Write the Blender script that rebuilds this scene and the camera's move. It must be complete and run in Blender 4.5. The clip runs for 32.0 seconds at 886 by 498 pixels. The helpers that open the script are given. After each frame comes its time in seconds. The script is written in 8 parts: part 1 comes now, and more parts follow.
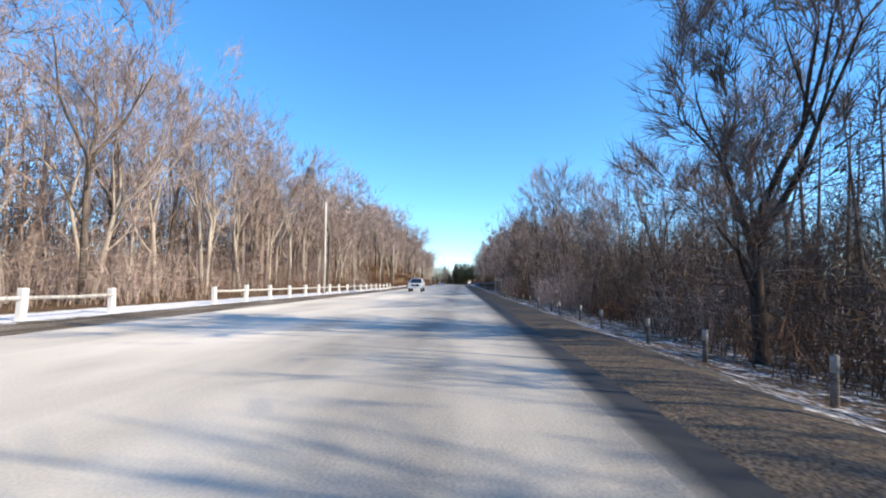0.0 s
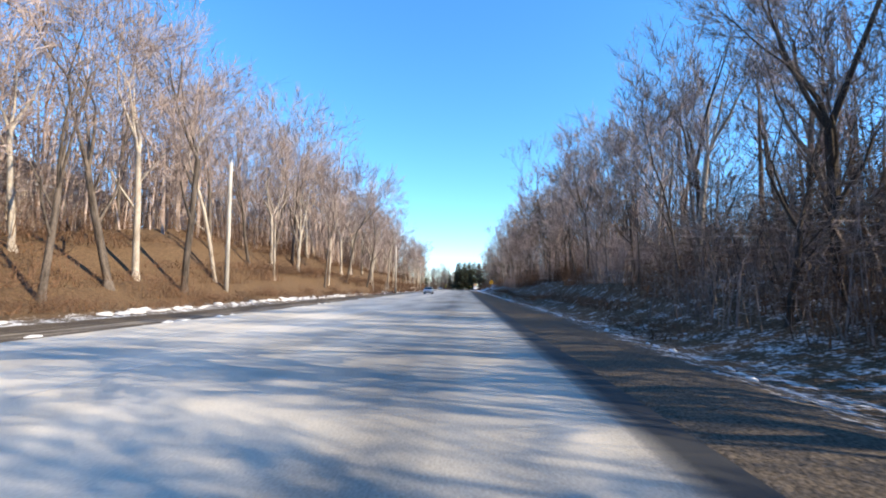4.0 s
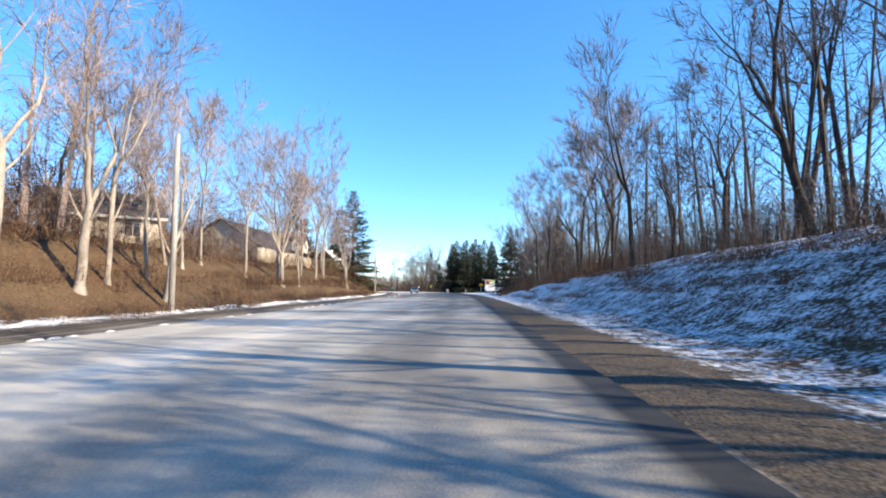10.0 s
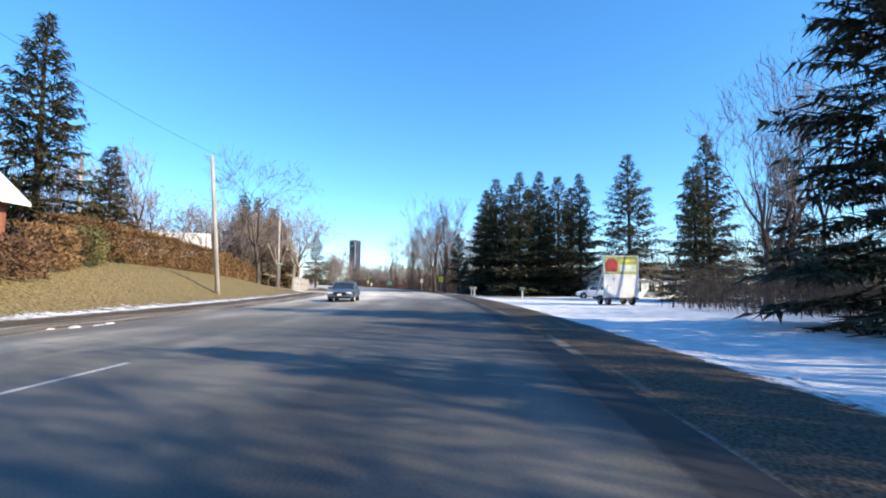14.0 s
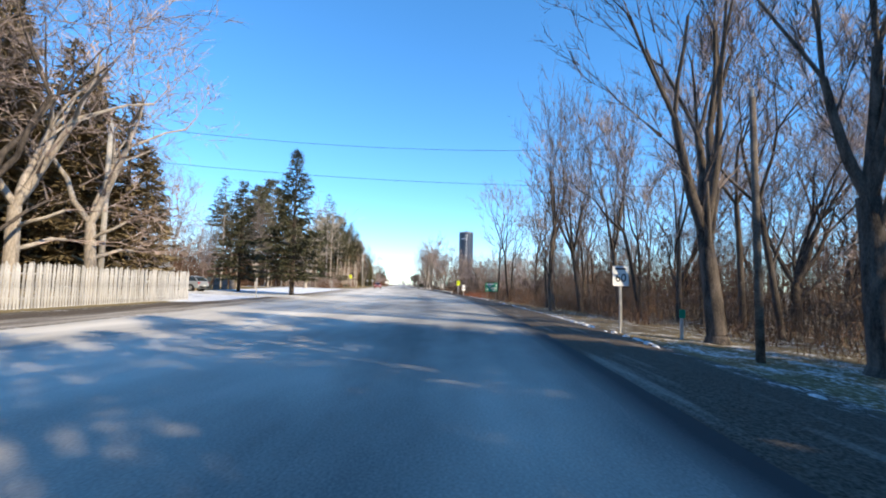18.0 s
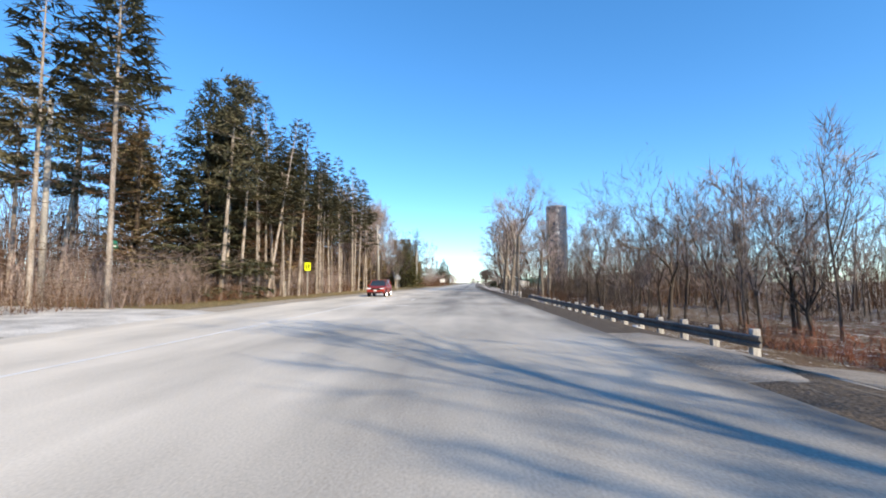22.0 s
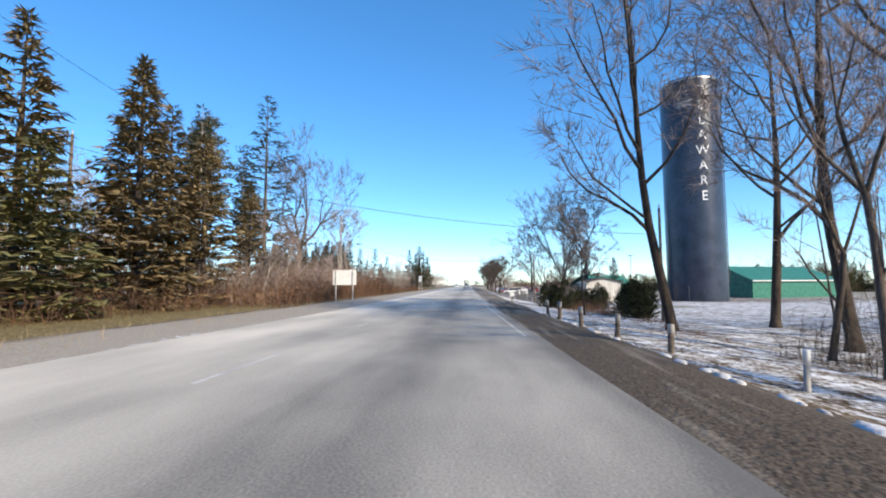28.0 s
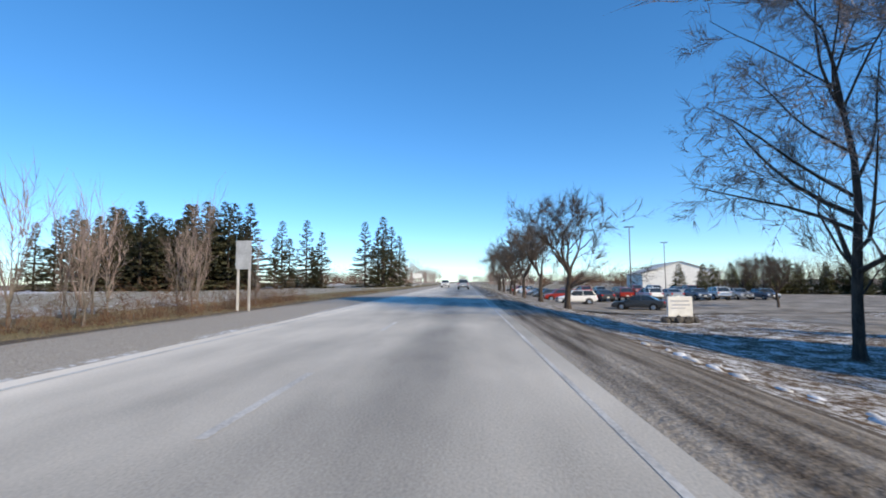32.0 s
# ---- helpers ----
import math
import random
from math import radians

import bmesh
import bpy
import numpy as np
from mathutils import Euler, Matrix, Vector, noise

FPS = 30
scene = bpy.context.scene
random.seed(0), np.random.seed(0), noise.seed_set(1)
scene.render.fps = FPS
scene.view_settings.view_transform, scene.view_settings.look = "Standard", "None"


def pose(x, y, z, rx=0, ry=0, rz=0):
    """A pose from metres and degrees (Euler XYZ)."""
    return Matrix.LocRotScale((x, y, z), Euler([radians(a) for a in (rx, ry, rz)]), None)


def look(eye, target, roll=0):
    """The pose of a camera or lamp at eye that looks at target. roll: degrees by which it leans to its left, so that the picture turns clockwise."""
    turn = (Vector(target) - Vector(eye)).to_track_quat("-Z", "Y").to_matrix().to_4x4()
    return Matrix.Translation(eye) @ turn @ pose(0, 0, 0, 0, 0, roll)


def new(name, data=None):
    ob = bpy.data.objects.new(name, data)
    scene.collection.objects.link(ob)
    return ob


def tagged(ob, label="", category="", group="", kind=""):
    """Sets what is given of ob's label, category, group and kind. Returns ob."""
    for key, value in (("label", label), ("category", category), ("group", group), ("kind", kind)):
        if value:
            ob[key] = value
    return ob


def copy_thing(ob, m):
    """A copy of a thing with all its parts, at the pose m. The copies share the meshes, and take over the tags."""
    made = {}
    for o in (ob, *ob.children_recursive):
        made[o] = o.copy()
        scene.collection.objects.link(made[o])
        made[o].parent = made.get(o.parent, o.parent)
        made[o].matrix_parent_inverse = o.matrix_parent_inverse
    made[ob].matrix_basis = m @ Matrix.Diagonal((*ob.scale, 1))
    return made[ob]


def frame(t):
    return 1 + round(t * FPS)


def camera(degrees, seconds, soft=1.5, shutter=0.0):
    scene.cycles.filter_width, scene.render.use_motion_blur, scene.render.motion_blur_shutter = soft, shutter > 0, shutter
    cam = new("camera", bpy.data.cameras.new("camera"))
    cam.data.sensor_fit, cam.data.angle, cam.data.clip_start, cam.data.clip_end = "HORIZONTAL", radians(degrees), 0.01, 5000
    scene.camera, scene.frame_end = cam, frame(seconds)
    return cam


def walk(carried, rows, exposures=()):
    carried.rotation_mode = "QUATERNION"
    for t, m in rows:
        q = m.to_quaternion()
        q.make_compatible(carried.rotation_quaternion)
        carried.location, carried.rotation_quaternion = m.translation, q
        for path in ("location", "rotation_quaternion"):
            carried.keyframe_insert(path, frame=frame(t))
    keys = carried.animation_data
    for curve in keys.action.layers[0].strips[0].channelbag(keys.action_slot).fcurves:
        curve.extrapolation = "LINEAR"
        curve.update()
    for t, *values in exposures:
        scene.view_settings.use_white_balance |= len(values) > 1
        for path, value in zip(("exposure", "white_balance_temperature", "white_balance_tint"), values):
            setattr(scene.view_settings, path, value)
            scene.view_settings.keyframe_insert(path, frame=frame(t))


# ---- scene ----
EXPOSURES = [(0.0, 0.72, 6650.0, 6.0), (5.0, 1.0, 6700.0, 6.0), (11.0, 0.92, 6700.0, 6.0), (13.5, 0.75, 6650.0, 6.0), (18.0, 0.65, 6650.0, 6.0), (23.0, 0.48, 6700.0, 6.0), (29.0, 0.32, 6550.0, 6.0), (32.0, 0.02, 6400.0, 6.0)]
cam = camera(87.49, 32.0, soft=1.9, shutter=0.04)
PATH = [
    (0.0, (0.00, 0.00, 1.39), (-0.93, 19.93, 2.83), 0.43),
    (0.5, (-0.01, 10.35, 1.39), (-0.96, 30.26, 2.91), 0.33),
    (1.0, (-0.05, 20.81, 1.39), (-1.11, 40.73, 2.89), 0.23),
    (1.5, (-0.13, 31.41, 1.39), (-1.23, 51.32, 2.93), 0.18),
    (2.0, (-0.22, 42.14, 1.39), (-1.30, 62.05, 2.92), 0.16),
    (2.5, (-0.30, 53.00, 1.39), (-1.40, 72.91, 2.93), 0.17),
    (3.0, (-0.39, 64.00, 1.39), (-1.49, 83.91, 2.97), 0.16),
    (3.5, (-0.49, 75.14, 1.39), (-1.58, 95.05, 3.00), 0.15),
    (4.0, (-0.58, 86.42, 1.39), (-1.67, 106.32, 3.04), 0.15),
    (4.5, (-0.67, 97.83, 1.39), (-1.77, 117.73, 3.11), 0.16),
    (5.0, (-0.77, 109.38, 1.39), (-1.88, 129.27, 3.13), 0.16),
    (5.5, (-0.88, 121.07, 1.39), (-1.98, 140.97, 3.11), 0.21),
    (6.0, (-0.98, 132.89, 1.39), (-2.07, 152.79, 3.11), 0.32),
    (6.5, (-1.06, 144.83, 1.39), (-2.11, 164.73, 3.13), 0.33),
    (7.0, (-1.12, 156.86, 1.39), (-2.13, 176.76, 3.12), 0.01),
    (7.5, (-1.16, 168.95, 1.39), (-2.13, 188.85, 3.11), -0.42),
    (8.0, (-1.18, 181.08, 1.39), (-2.15, 200.98, 3.10), -0.51),
    (8.5, (-1.20, 193.22, 1.39), (-2.17, 213.13, 3.06), -0.49),
    (9.0, (-1.23, 205.36, 1.39), (-2.23, 225.27, 3.04), -0.41),
    (9.5, (-1.29, 217.46, 1.39), (-2.36, 237.37, 3.04), -0.42),
    (10.0, (-1.41, 229.50, 1.39), (-2.57, 249.40, 3.06), -0.45),
    (10.5, (-1.57, 241.46, 1.39), (-2.82, 261.35, 3.07), -0.32),
    (11.0, (-1.78, 253.30, 1.39), (-3.08, 273.19, 3.03), -0.09),
    (11.5, (-2.01, 265.03, 1.39), (-3.35, 284.92, 3.01), 0.06),
    (12.0, (-2.27, 276.60, 1.39), (-3.68, 296.49, 2.98), 0.17),
    (12.5, (-2.58, 288.01, 1.39), (-4.12, 307.89, 2.96), 0.22),
    (13.0, (-2.99, 299.23, 1.39), (-4.77, 319.09, 2.98), 0.09),
    (13.5, (-3.58, 310.24, 1.39), (-5.79, 330.06, 2.90), 0.16),
    (14.0, (-4.42, 321.03, 1.39), (-7.14, 340.79, 2.86), 0.26),
    (14.5, (-5.51, 331.60, 1.39), (-8.75, 351.28, 2.88), 0.19),
    (15.0, (-6.88, 341.95, 1.39), (-10.69, 361.53, 2.91), 0.40),
    (15.5, (-8.54, 352.12, 1.39), (-12.98, 371.56, 2.93), 0.64),
    (16.0, (-10.51, 362.11, 1.39), (-15.62, 381.38, 2.94), 0.90),
    (16.5, (-12.82, 371.93, 1.39), (-18.61, 391.01, 2.96), 1.20),
    (17.0, (-15.46, 381.60, 1.39), (-21.95, 400.45, 2.95), 1.16),
    (17.5, (-18.45, 391.14, 1.39), (-25.64, 409.74, 2.93), 1.07),
    (18.0, (-21.79, 400.57, 1.39), (-29.66, 418.89, 2.93), 1.17),
    (18.5, (-25.46, 409.90, 1.39), (-33.90, 427.97, 2.90), 1.28),
    (19.0, (-29.43, 419.18, 1.39), (-38.37, 437.01, 2.88), 1.33),
    (19.5, (-33.67, 428.43, 1.39), (-43.04, 446.05, 2.84), 1.33),
    (20.0, (-38.17, 437.68, 1.39), (-47.90, 455.09, 2.80), 1.25),
    (20.5, (-42.90, 446.93, 1.39), (-52.98, 464.16, 2.77), 1.01),
    (21.0, (-47.85, 456.21, 1.39), (-58.18, 473.28, 2.76), 0.60),
    (21.5, (-52.97, 465.52, 1.39), (-63.46, 482.49, 2.74), 0.18),
    (22.0, (-58.19, 474.88, 1.39), (-68.76, 491.80, 2.83), -0.28),
    (22.5, (-63.48, 484.26, 1.39), (-74.11, 501.14, 2.88), -0.48),
    (23.0, (-68.79, 493.66, 1.39), (-79.39, 510.55, 2.98), -0.42),
    (23.5, (-74.09, 503.06, 1.39), (-84.67, 519.96, 3.02), -0.28),
    (24.0, (-79.37, 512.44, 1.39), (-89.92, 529.35, 3.06), -0.15),
    (24.5, (-84.58, 521.79, 1.39), (-95.05, 538.74, 3.05), -0.42),
    (25.0, (-89.71, 531.09, 1.39), (-100.10, 548.11, 2.98), -0.69),
    (25.5, (-94.76, 540.36, 1.39), (-105.07, 557.42, 2.97), -0.59),
    (26.0, (-99.75, 549.58, 1.39), (-110.00, 566.68, 2.97), -0.52),
    (26.5, (-104.67, 558.76, 1.39), (-114.90, 575.88, 2.97), -0.46),
    (27.0, (-109.56, 567.90, 1.39), (-119.78, 585.02, 2.95), -0.41),
    (27.5, (-114.44, 577.00, 1.39), (-124.67, 594.11, 2.94), -0.38),
    (28.0, (-119.32, 586.07, 1.39), (-129.59, 603.16, 2.92), -0.36),
    (28.5, (-124.21, 595.13, 1.39), (-134.52, 612.20, 2.89), -0.36),
    (29.0, (-129.12, 604.19, 1.39), (-139.42, 621.27, 2.89), -0.25),
    (29.5, (-134.04, 613.28, 1.39), (-144.34, 630.36, 2.88), -0.21),
    (30.0, (-138.98, 622.41, 1.39), (-149.28, 639.49, 2.87), -0.30),
    (30.5, (-143.94, 631.60, 1.39), (-154.19, 648.70, 2.86), -0.55),
    (31.0, (-148.89, 640.85, 1.39), (-159.09, 657.99, 2.79), -0.72),
    (31.5, (-153.85, 650.17, 1.39), (-164.02, 667.33, 2.80), -0.48),
    (32.0, (-158.82, 659.55, 1.39), (-168.95, 676.74, 2.78), -0.46),
]
walk(cam, [(t, look(eye, target, roll)) for t, eye, target, roll in PATH], EXPOSURES)

# ---- world, sun ----
SUN_FROM = 107.0      # compass bearing of the sun, degrees clockwise from +y
SUN_UP = 29.0
world = bpy.data.worlds.new("winter_sky")
scene.world = world
world.use_nodes = True
wn = world.node_tree.nodes
sky = wn.new("ShaderNodeTexSky")
sky.sky_type = "NISHITA"
sky.sun_disc = False
sky.sun_elevation = radians(SUN_UP)
sky.sun_rotation = radians(SUN_FROM)
sky.altitude = 1500
sky.air_density, sky.dust_density, sky.ozone_density = 0.9, 0.0, 3.5
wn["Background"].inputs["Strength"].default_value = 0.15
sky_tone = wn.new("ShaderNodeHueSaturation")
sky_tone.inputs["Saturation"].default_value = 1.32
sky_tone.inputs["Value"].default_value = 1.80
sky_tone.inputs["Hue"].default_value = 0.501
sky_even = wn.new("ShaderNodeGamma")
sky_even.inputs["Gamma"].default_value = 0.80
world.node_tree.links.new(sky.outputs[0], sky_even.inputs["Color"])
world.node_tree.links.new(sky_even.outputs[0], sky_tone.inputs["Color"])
sky_cool = wn.new("ShaderNodeMix")
sky_cool.data_type, sky_cool.blend_type = "RGBA", "MULTIPLY"
sky_cool.inputs["Factor"].default_value = 1.0
sky_cool.inputs["B"].default_value = (0.91, 0.99, 1.05, 1)
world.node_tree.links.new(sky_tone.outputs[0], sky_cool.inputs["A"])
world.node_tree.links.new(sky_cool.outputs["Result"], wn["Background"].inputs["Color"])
sun = new("sun", bpy.data.lights.new("sun", "SUN"))
sun.data.energy, sun.data.angle, sun.data.color = 5.0, radians(0.53), (1.0, 0.83, 0.62)
_b, _e = radians(SUN_FROM), radians(SUN_UP)
sun.matrix_world = look((300 * math.sin(_b) * math.cos(_e), 300 * math.cos(_b) * math.cos(_e), 300 * math.sin(_e)), (0, 0, 0))

# ---- materials ----
MATS = {}


def mat(name, color, rough=0.7, metal=0.0, vary=0.25, scale=3.0, bump=0.0, bump_scale=None, second=None, fine=None, emit=0.0, random_tint=0.0, stretch=None, spec=0.3):
    """A procedural surface: base colour broken by noise at two scales, with bump and an optional second colour in patches."""
    if name in MATS:
        return MATS[name]
    m = bpy.data.materials.new(name)
    m.use_nodes = True
    nt, nodes = m.node_tree, m.node_tree.nodes
    bs = nodes["Principled BSDF"]
    bs.inputs["Roughness"].default_value, bs.inputs["Metallic"].default_value = rough, metal
    bs.inputs["Specular IOR Level"].default_value = spec
    tc = nodes.new("ShaderNodeTexCoord")
    src = tc.outputs["Object"]
    if stretch:
        mp = nodes.new("ShaderNodeMapping")
        mp.inputs["Scale"].default_value = stretch
        nt.links.new(src, mp.inputs["Vector"])
        src = mp.outputs[0]
    n1, n2 = nodes.new("ShaderNodeTexNoise"), nodes.new("ShaderNodeTexNoise")
    n1.inputs["Scale"].default_value, n2.inputs["Scale"].default_value = scale, fine or scale * 9
    n1.inputs["Detail"].default_value, n2.inputs["Detail"].default_value = 4, 3
    for n in (n1, n2):
        nt.links.new(src, n.inputs["Vector"])
    ramp = nodes.new("ShaderNodeValToRGB")
    c = color
    lo = [max(0, k * (1 - vary)) for k in c]
    hi = [min(1, k * (1 + vary)) for k in c]
    if second:
        hi = second
    ramp.color_ramp.elements[0].position, ramp.color_ramp.elements[1].position = 0.36, 0.64
    ramp.color_ramp.elements[0].color, ramp.color_ramp.elements[1].color = (*lo, 1), (*hi, 1)
    mixf = nodes.new("ShaderNodeMath")
    mixf.operation = "MULTIPLY_ADD"
    nt.links.new(n2.outputs["Fac"], mixf.inputs[0])
    mixf.inputs[1].default_value = 0.45
    half = nodes.new("ShaderNodeMath")
    half.operation = "MULTIPLY_ADD"
    nt.links.new(n1.outputs["Fac"], half.inputs[0])
    half.inputs[1].default_value, half.inputs[2].default_value = 0.65, -0.05
    nt.links.new(half.outputs[0], mixf.inputs[2])
    nt.links.new(mixf.outputs[0], ramp.inputs["Fac"])
    col = ramp.outputs["Color"]
    if random_tint:
        oi, hv, mr = nodes.new("ShaderNodeObjectInfo"), nodes.new("ShaderNodeHueSaturation"), nodes.new("ShaderNodeMapRange")
        mr.inputs["To Min"].default_value, mr.inputs["To Max"].default_value = 1 - random_tint, 1 + random_tint
        nt.links.new(oi.outputs["Random"], mr.inputs["Value"])
        nt.links.new(mr.outputs[0], hv.inputs["Value"])
        nt.links.new(col, hv.inputs["Color"])
        col = hv.outputs["Color"]
    nt.links.new(col, bs.inputs["Base Color"])
    if bump:
        bp, n3 = nodes.new("ShaderNodeBump"), nodes.new("ShaderNodeTexNoise")
        n3.inputs["Scale"].default_value = bump_scale or scale * 6
        n3.inputs["Detail"].default_value = 5
        nt.links.new(src, n3.inputs["Vector"])
        bp.inputs["Strength"].default_value, bp.inputs["Distance"].default_value = bump, 0.03
        nt.links.new(n3.outputs["Fac"], bp.inputs["Height"])
        nt.links.new(bp.outputs[0], bs.inputs["Normal"])
    if emit:
        bs.inputs["Emission Color"].default_value, bs.inputs["Emission Strength"].default_value = (*color, 1), emit
    MATS[name] = m
    return m


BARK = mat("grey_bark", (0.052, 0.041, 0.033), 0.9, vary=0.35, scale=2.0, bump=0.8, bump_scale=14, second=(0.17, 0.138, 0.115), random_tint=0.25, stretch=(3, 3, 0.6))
BARK_PALE = mat("pale_bark", (0.27, 0.225, 0.185), 0.85, scale=1.5, bump=0.6, bump_scale=10, second=(0.50, 0.44, 0.37), random_tint=0.15, stretch=(2, 2, 0.5))
BARK_DARK = mat("dark_bark", (0.035, 0.027, 0.022), 0.9, scale=2.0, bump=0.9, bump_scale=12, second=(0.095, 0.072, 0.056), random_tint=0.2, stretch=(3, 3, 0.6))
BARK_PINE = mat("pine_bark", (0.22, 0.175, 0.14), 0.9, scale=2.0, bump=0.8, bump_scale=12, second=(0.50, 0.44, 0.38), random_tint=0.15, stretch=(3, 3, 0.7))
# Grey bark, its tone lightened as if the sun were on it.
BARK_SUNLIT = mat("sunlit_grey_bark", (0.085, 0.07, 0.058), 0.9, scale=3.0, bump=1.0, bump_scale=9, second=(0.32, 0.28, 0.24), random_tint=0.15, stretch=(3, 3, 0.6))
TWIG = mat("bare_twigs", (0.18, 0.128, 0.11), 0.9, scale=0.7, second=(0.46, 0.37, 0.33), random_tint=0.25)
# Twigs darkened in colour, for crowns that show their shaded side.
TWIG_SHADE = mat("shaded_grey_twigs", (0.085, 0.066, 0.058), 0.9, scale=0.7, second=(0.22, 0.175, 0.155), random_tint=0.25)
TWIG_BROWN = mat("brown_brush", (0.055, 0.030, 0.020), 0.95, scale=0.6, second=(0.20, 0.115, 0.07), random_tint=0.25)
STRAW = mat("dry_grass_blades", (0.34, 0.23, 0.12), 0.95, scale=0.8, second=(0.58, 0.45, 0.28), random_tint=0.2)
RED_TWIG = mat("red_dogwood_twigs", (0.20, 0.055, 0.03), 0.9, scale=0.8, second=(0.34, 0.14, 0.08), random_tint=0.2)
NEEDLE = mat("spruce_needles", (0.03, 0.038, 0.02), 0.8, scale=0.8, second=(0.12, 0.11, 0.058), random_tint=0.25)
NEEDLE_PINE = mat("pine_needles", (0.036, 0.045, 0.024), 0.8, scale=0.6, second=(0.17, 0.15, 0.085), random_tint=0.25)
CEDAR = mat("cedar_foliage", (0.070, 0.076, 0.030), 0.85, scale=0.9, second=(0.19, 0.17, 0.075), random_tint=0.2)
CEDAR_BROWN = mat("bronzed_evergreen_foliage", (0.115, 0.088, 0.042), 0.85, scale=0.9, second=(0.30, 0.225, 0.12), random_tint=0.2)
HEDGE = mat("russet_hedge_leaves", (0.12, 0.068, 0.032), 0.9, scale=1.2, second=(0.27, 0.165, 0.08), random_tint=0.15)
WOOD_POLE = mat("weathered_pole_wood", (0.34, 0.315, 0.28), 0.85, scale=1.5, bump=0.4, bump_scale=20, second=(0.56, 0.53, 0.485), random_tint=0.1, stretch=(4, 4, 0.4))
WOOD_GREY = mat("silvered_fence_wood", (0.35, 0.335, 0.315), 0.9, scale=3, bump=0.4, second=(0.60, 0.58, 0.55), random_tint=0.2, stretch=(3, 3, 0.5))
WOOD_DARK = mat("dark_post_wood", (0.10, 0.08, 0.064), 0.9, scale=3, bump=0.4, second=(0.23, 0.19, 0.155), random_tint=0.2)
WHITE = mat("white_paint", (0.74, 0.73, 0.70), 0.55, vary=0.1, scale=2, second=(0.84, 0.83, 0.80), bump=0.05)
CREAM = mat("cream_siding", (0.66, 0.56, 0.42), 0.7, scale=1.5, second=(0.78, 0.69, 0.55), bump=0.15, stretch=(1, 1, 6))
ROOF = mat("dark_shingles", (0.055, 0.045, 0.04), 0.9, scale=2, second=(0.12, 0.10, 0.09), bump=0.5, bump_scale=18)
ROOF_PALE = mat("sunlit_white_roof", (0.62, 0.60, 0.55), 0.7, scale=1.5, second=(0.76, 0.74, 0.70), bump=0.3, bump_scale=14)
BRICK = mat("red_brick_wall", (0.26, 0.095, 0.06), 0.85, scale=4, second=(0.38, 0.17, 0.11), bump=0.3)
GREEN_ROOF = mat("green_metal_roof", (0.03, 0.16, 0.11), 0.45, scale=1.5, second=(0.05, 0.22, 0.15), spec=0.5)
STONE = mat("buff_stone_wall", (0.36, 0.30, 0.22), 0.9, scale=2.5, second=(0.52, 0.45, 0.35), bump=0.7, bump_scale=6)
GLASS_DARK = mat("window_glass", (0.03, 0.04, 0.05), 0.06, vary=0.2, scale=1, spec=0.8)
STEEL = mat("galvanised_steel", (0.42, 0.43, 0.43), 0.4, metal=0.7, scale=4, second=(0.55, 0.56, 0.56), bump=0.05)
RUST_RAIL = mat("weathered_guardrail", (0.13, 0.125, 0.12), 0.6, metal=0.4, scale=2, second=(0.22, 0.20, 0.18), bump=0.15)
CONCRETE = mat("concrete", (0.46, 0.45, 0.42), 0.85, scale=3, second=(0.60, 0.58, 0.55), bump=0.2)
# Faint emission added so the fluorescent sign face looks brighter than lit paint.
YELLOW_GREEN = mat("fluorescent_yellow_sheeting", (0.72, 0.80, 0.02), 0.45, vary=0.06, scale=2, emit=0.12)
AMBER = mat("amber_sign_sheeting", (0.80, 0.42, 0.02), 0.5, vary=0.08, scale=2)
SIGN_GREEN = mat("green_sign_sheeting", (0.01, 0.22, 0.13), 0.45, vary=0.08, scale=2)
BLACK = mat("black_paint", (0.012, 0.012, 0.013), 0.5, vary=0.3, scale=4)
TYRE = mat("tyre_rubber", (0.018, 0.018, 0.019), 0.85, vary=0.3, scale=8, bump=0.2)
CHROME = mat("chrome", (0.65, 0.65, 0.66), 0.15, metal=1.0, vary=0.05, scale=3)
LAMP_GLASS = mat("headlamp_glass", (0.72, 0.74, 0.76), 0.08, vary=0.1, scale=3, spec=0.8)
TAIL_RED = mat("tail_lamp_red", (0.45, 0.02, 0.015), 0.2, vary=0.1, scale=3, spec=0.7)
CAR_WHITE = mat("white_car_paint", (0.78, 0.78, 0.77), 0.25, vary=0.04, scale=1, spec=0.6)
CAR_SILVER = mat("silver_car_paint", (0.42, 0.45, 0.48), 0.28, metal=0.5, vary=0.06, scale=1, spec=0.6)
CAR_RED = mat("metallic_red_car_paint", (0.32, 0.025, 0.012), 0.28, metal=0.2, vary=0.08, scale=1, spec=0.6)
CAR_DARK = mat("dark_grey_car_paint", (0.045, 0.05, 0.055), 0.3, vary=0.1, scale=1, spec=0.6)
CAR_BLUE = mat("blue_grey_car_paint", (0.10, 0.14, 0.20), 0.3, metal=0.3, vary=0.08, scale=1, spec=0.6)
TOWER_BLUE = mat("navy_enamelled_steel", (0.030, 0.036, 0.058), 0.32, metal=0.25, scale=0.5, second=(0.05, 0.058, 0.085), spec=0.5, bump=0.05, bump_scale=1.2)
ORANGE = mat("orange_plastic", (0.75, 0.16, 0.03), 0.5, vary=0.1, scale=3)


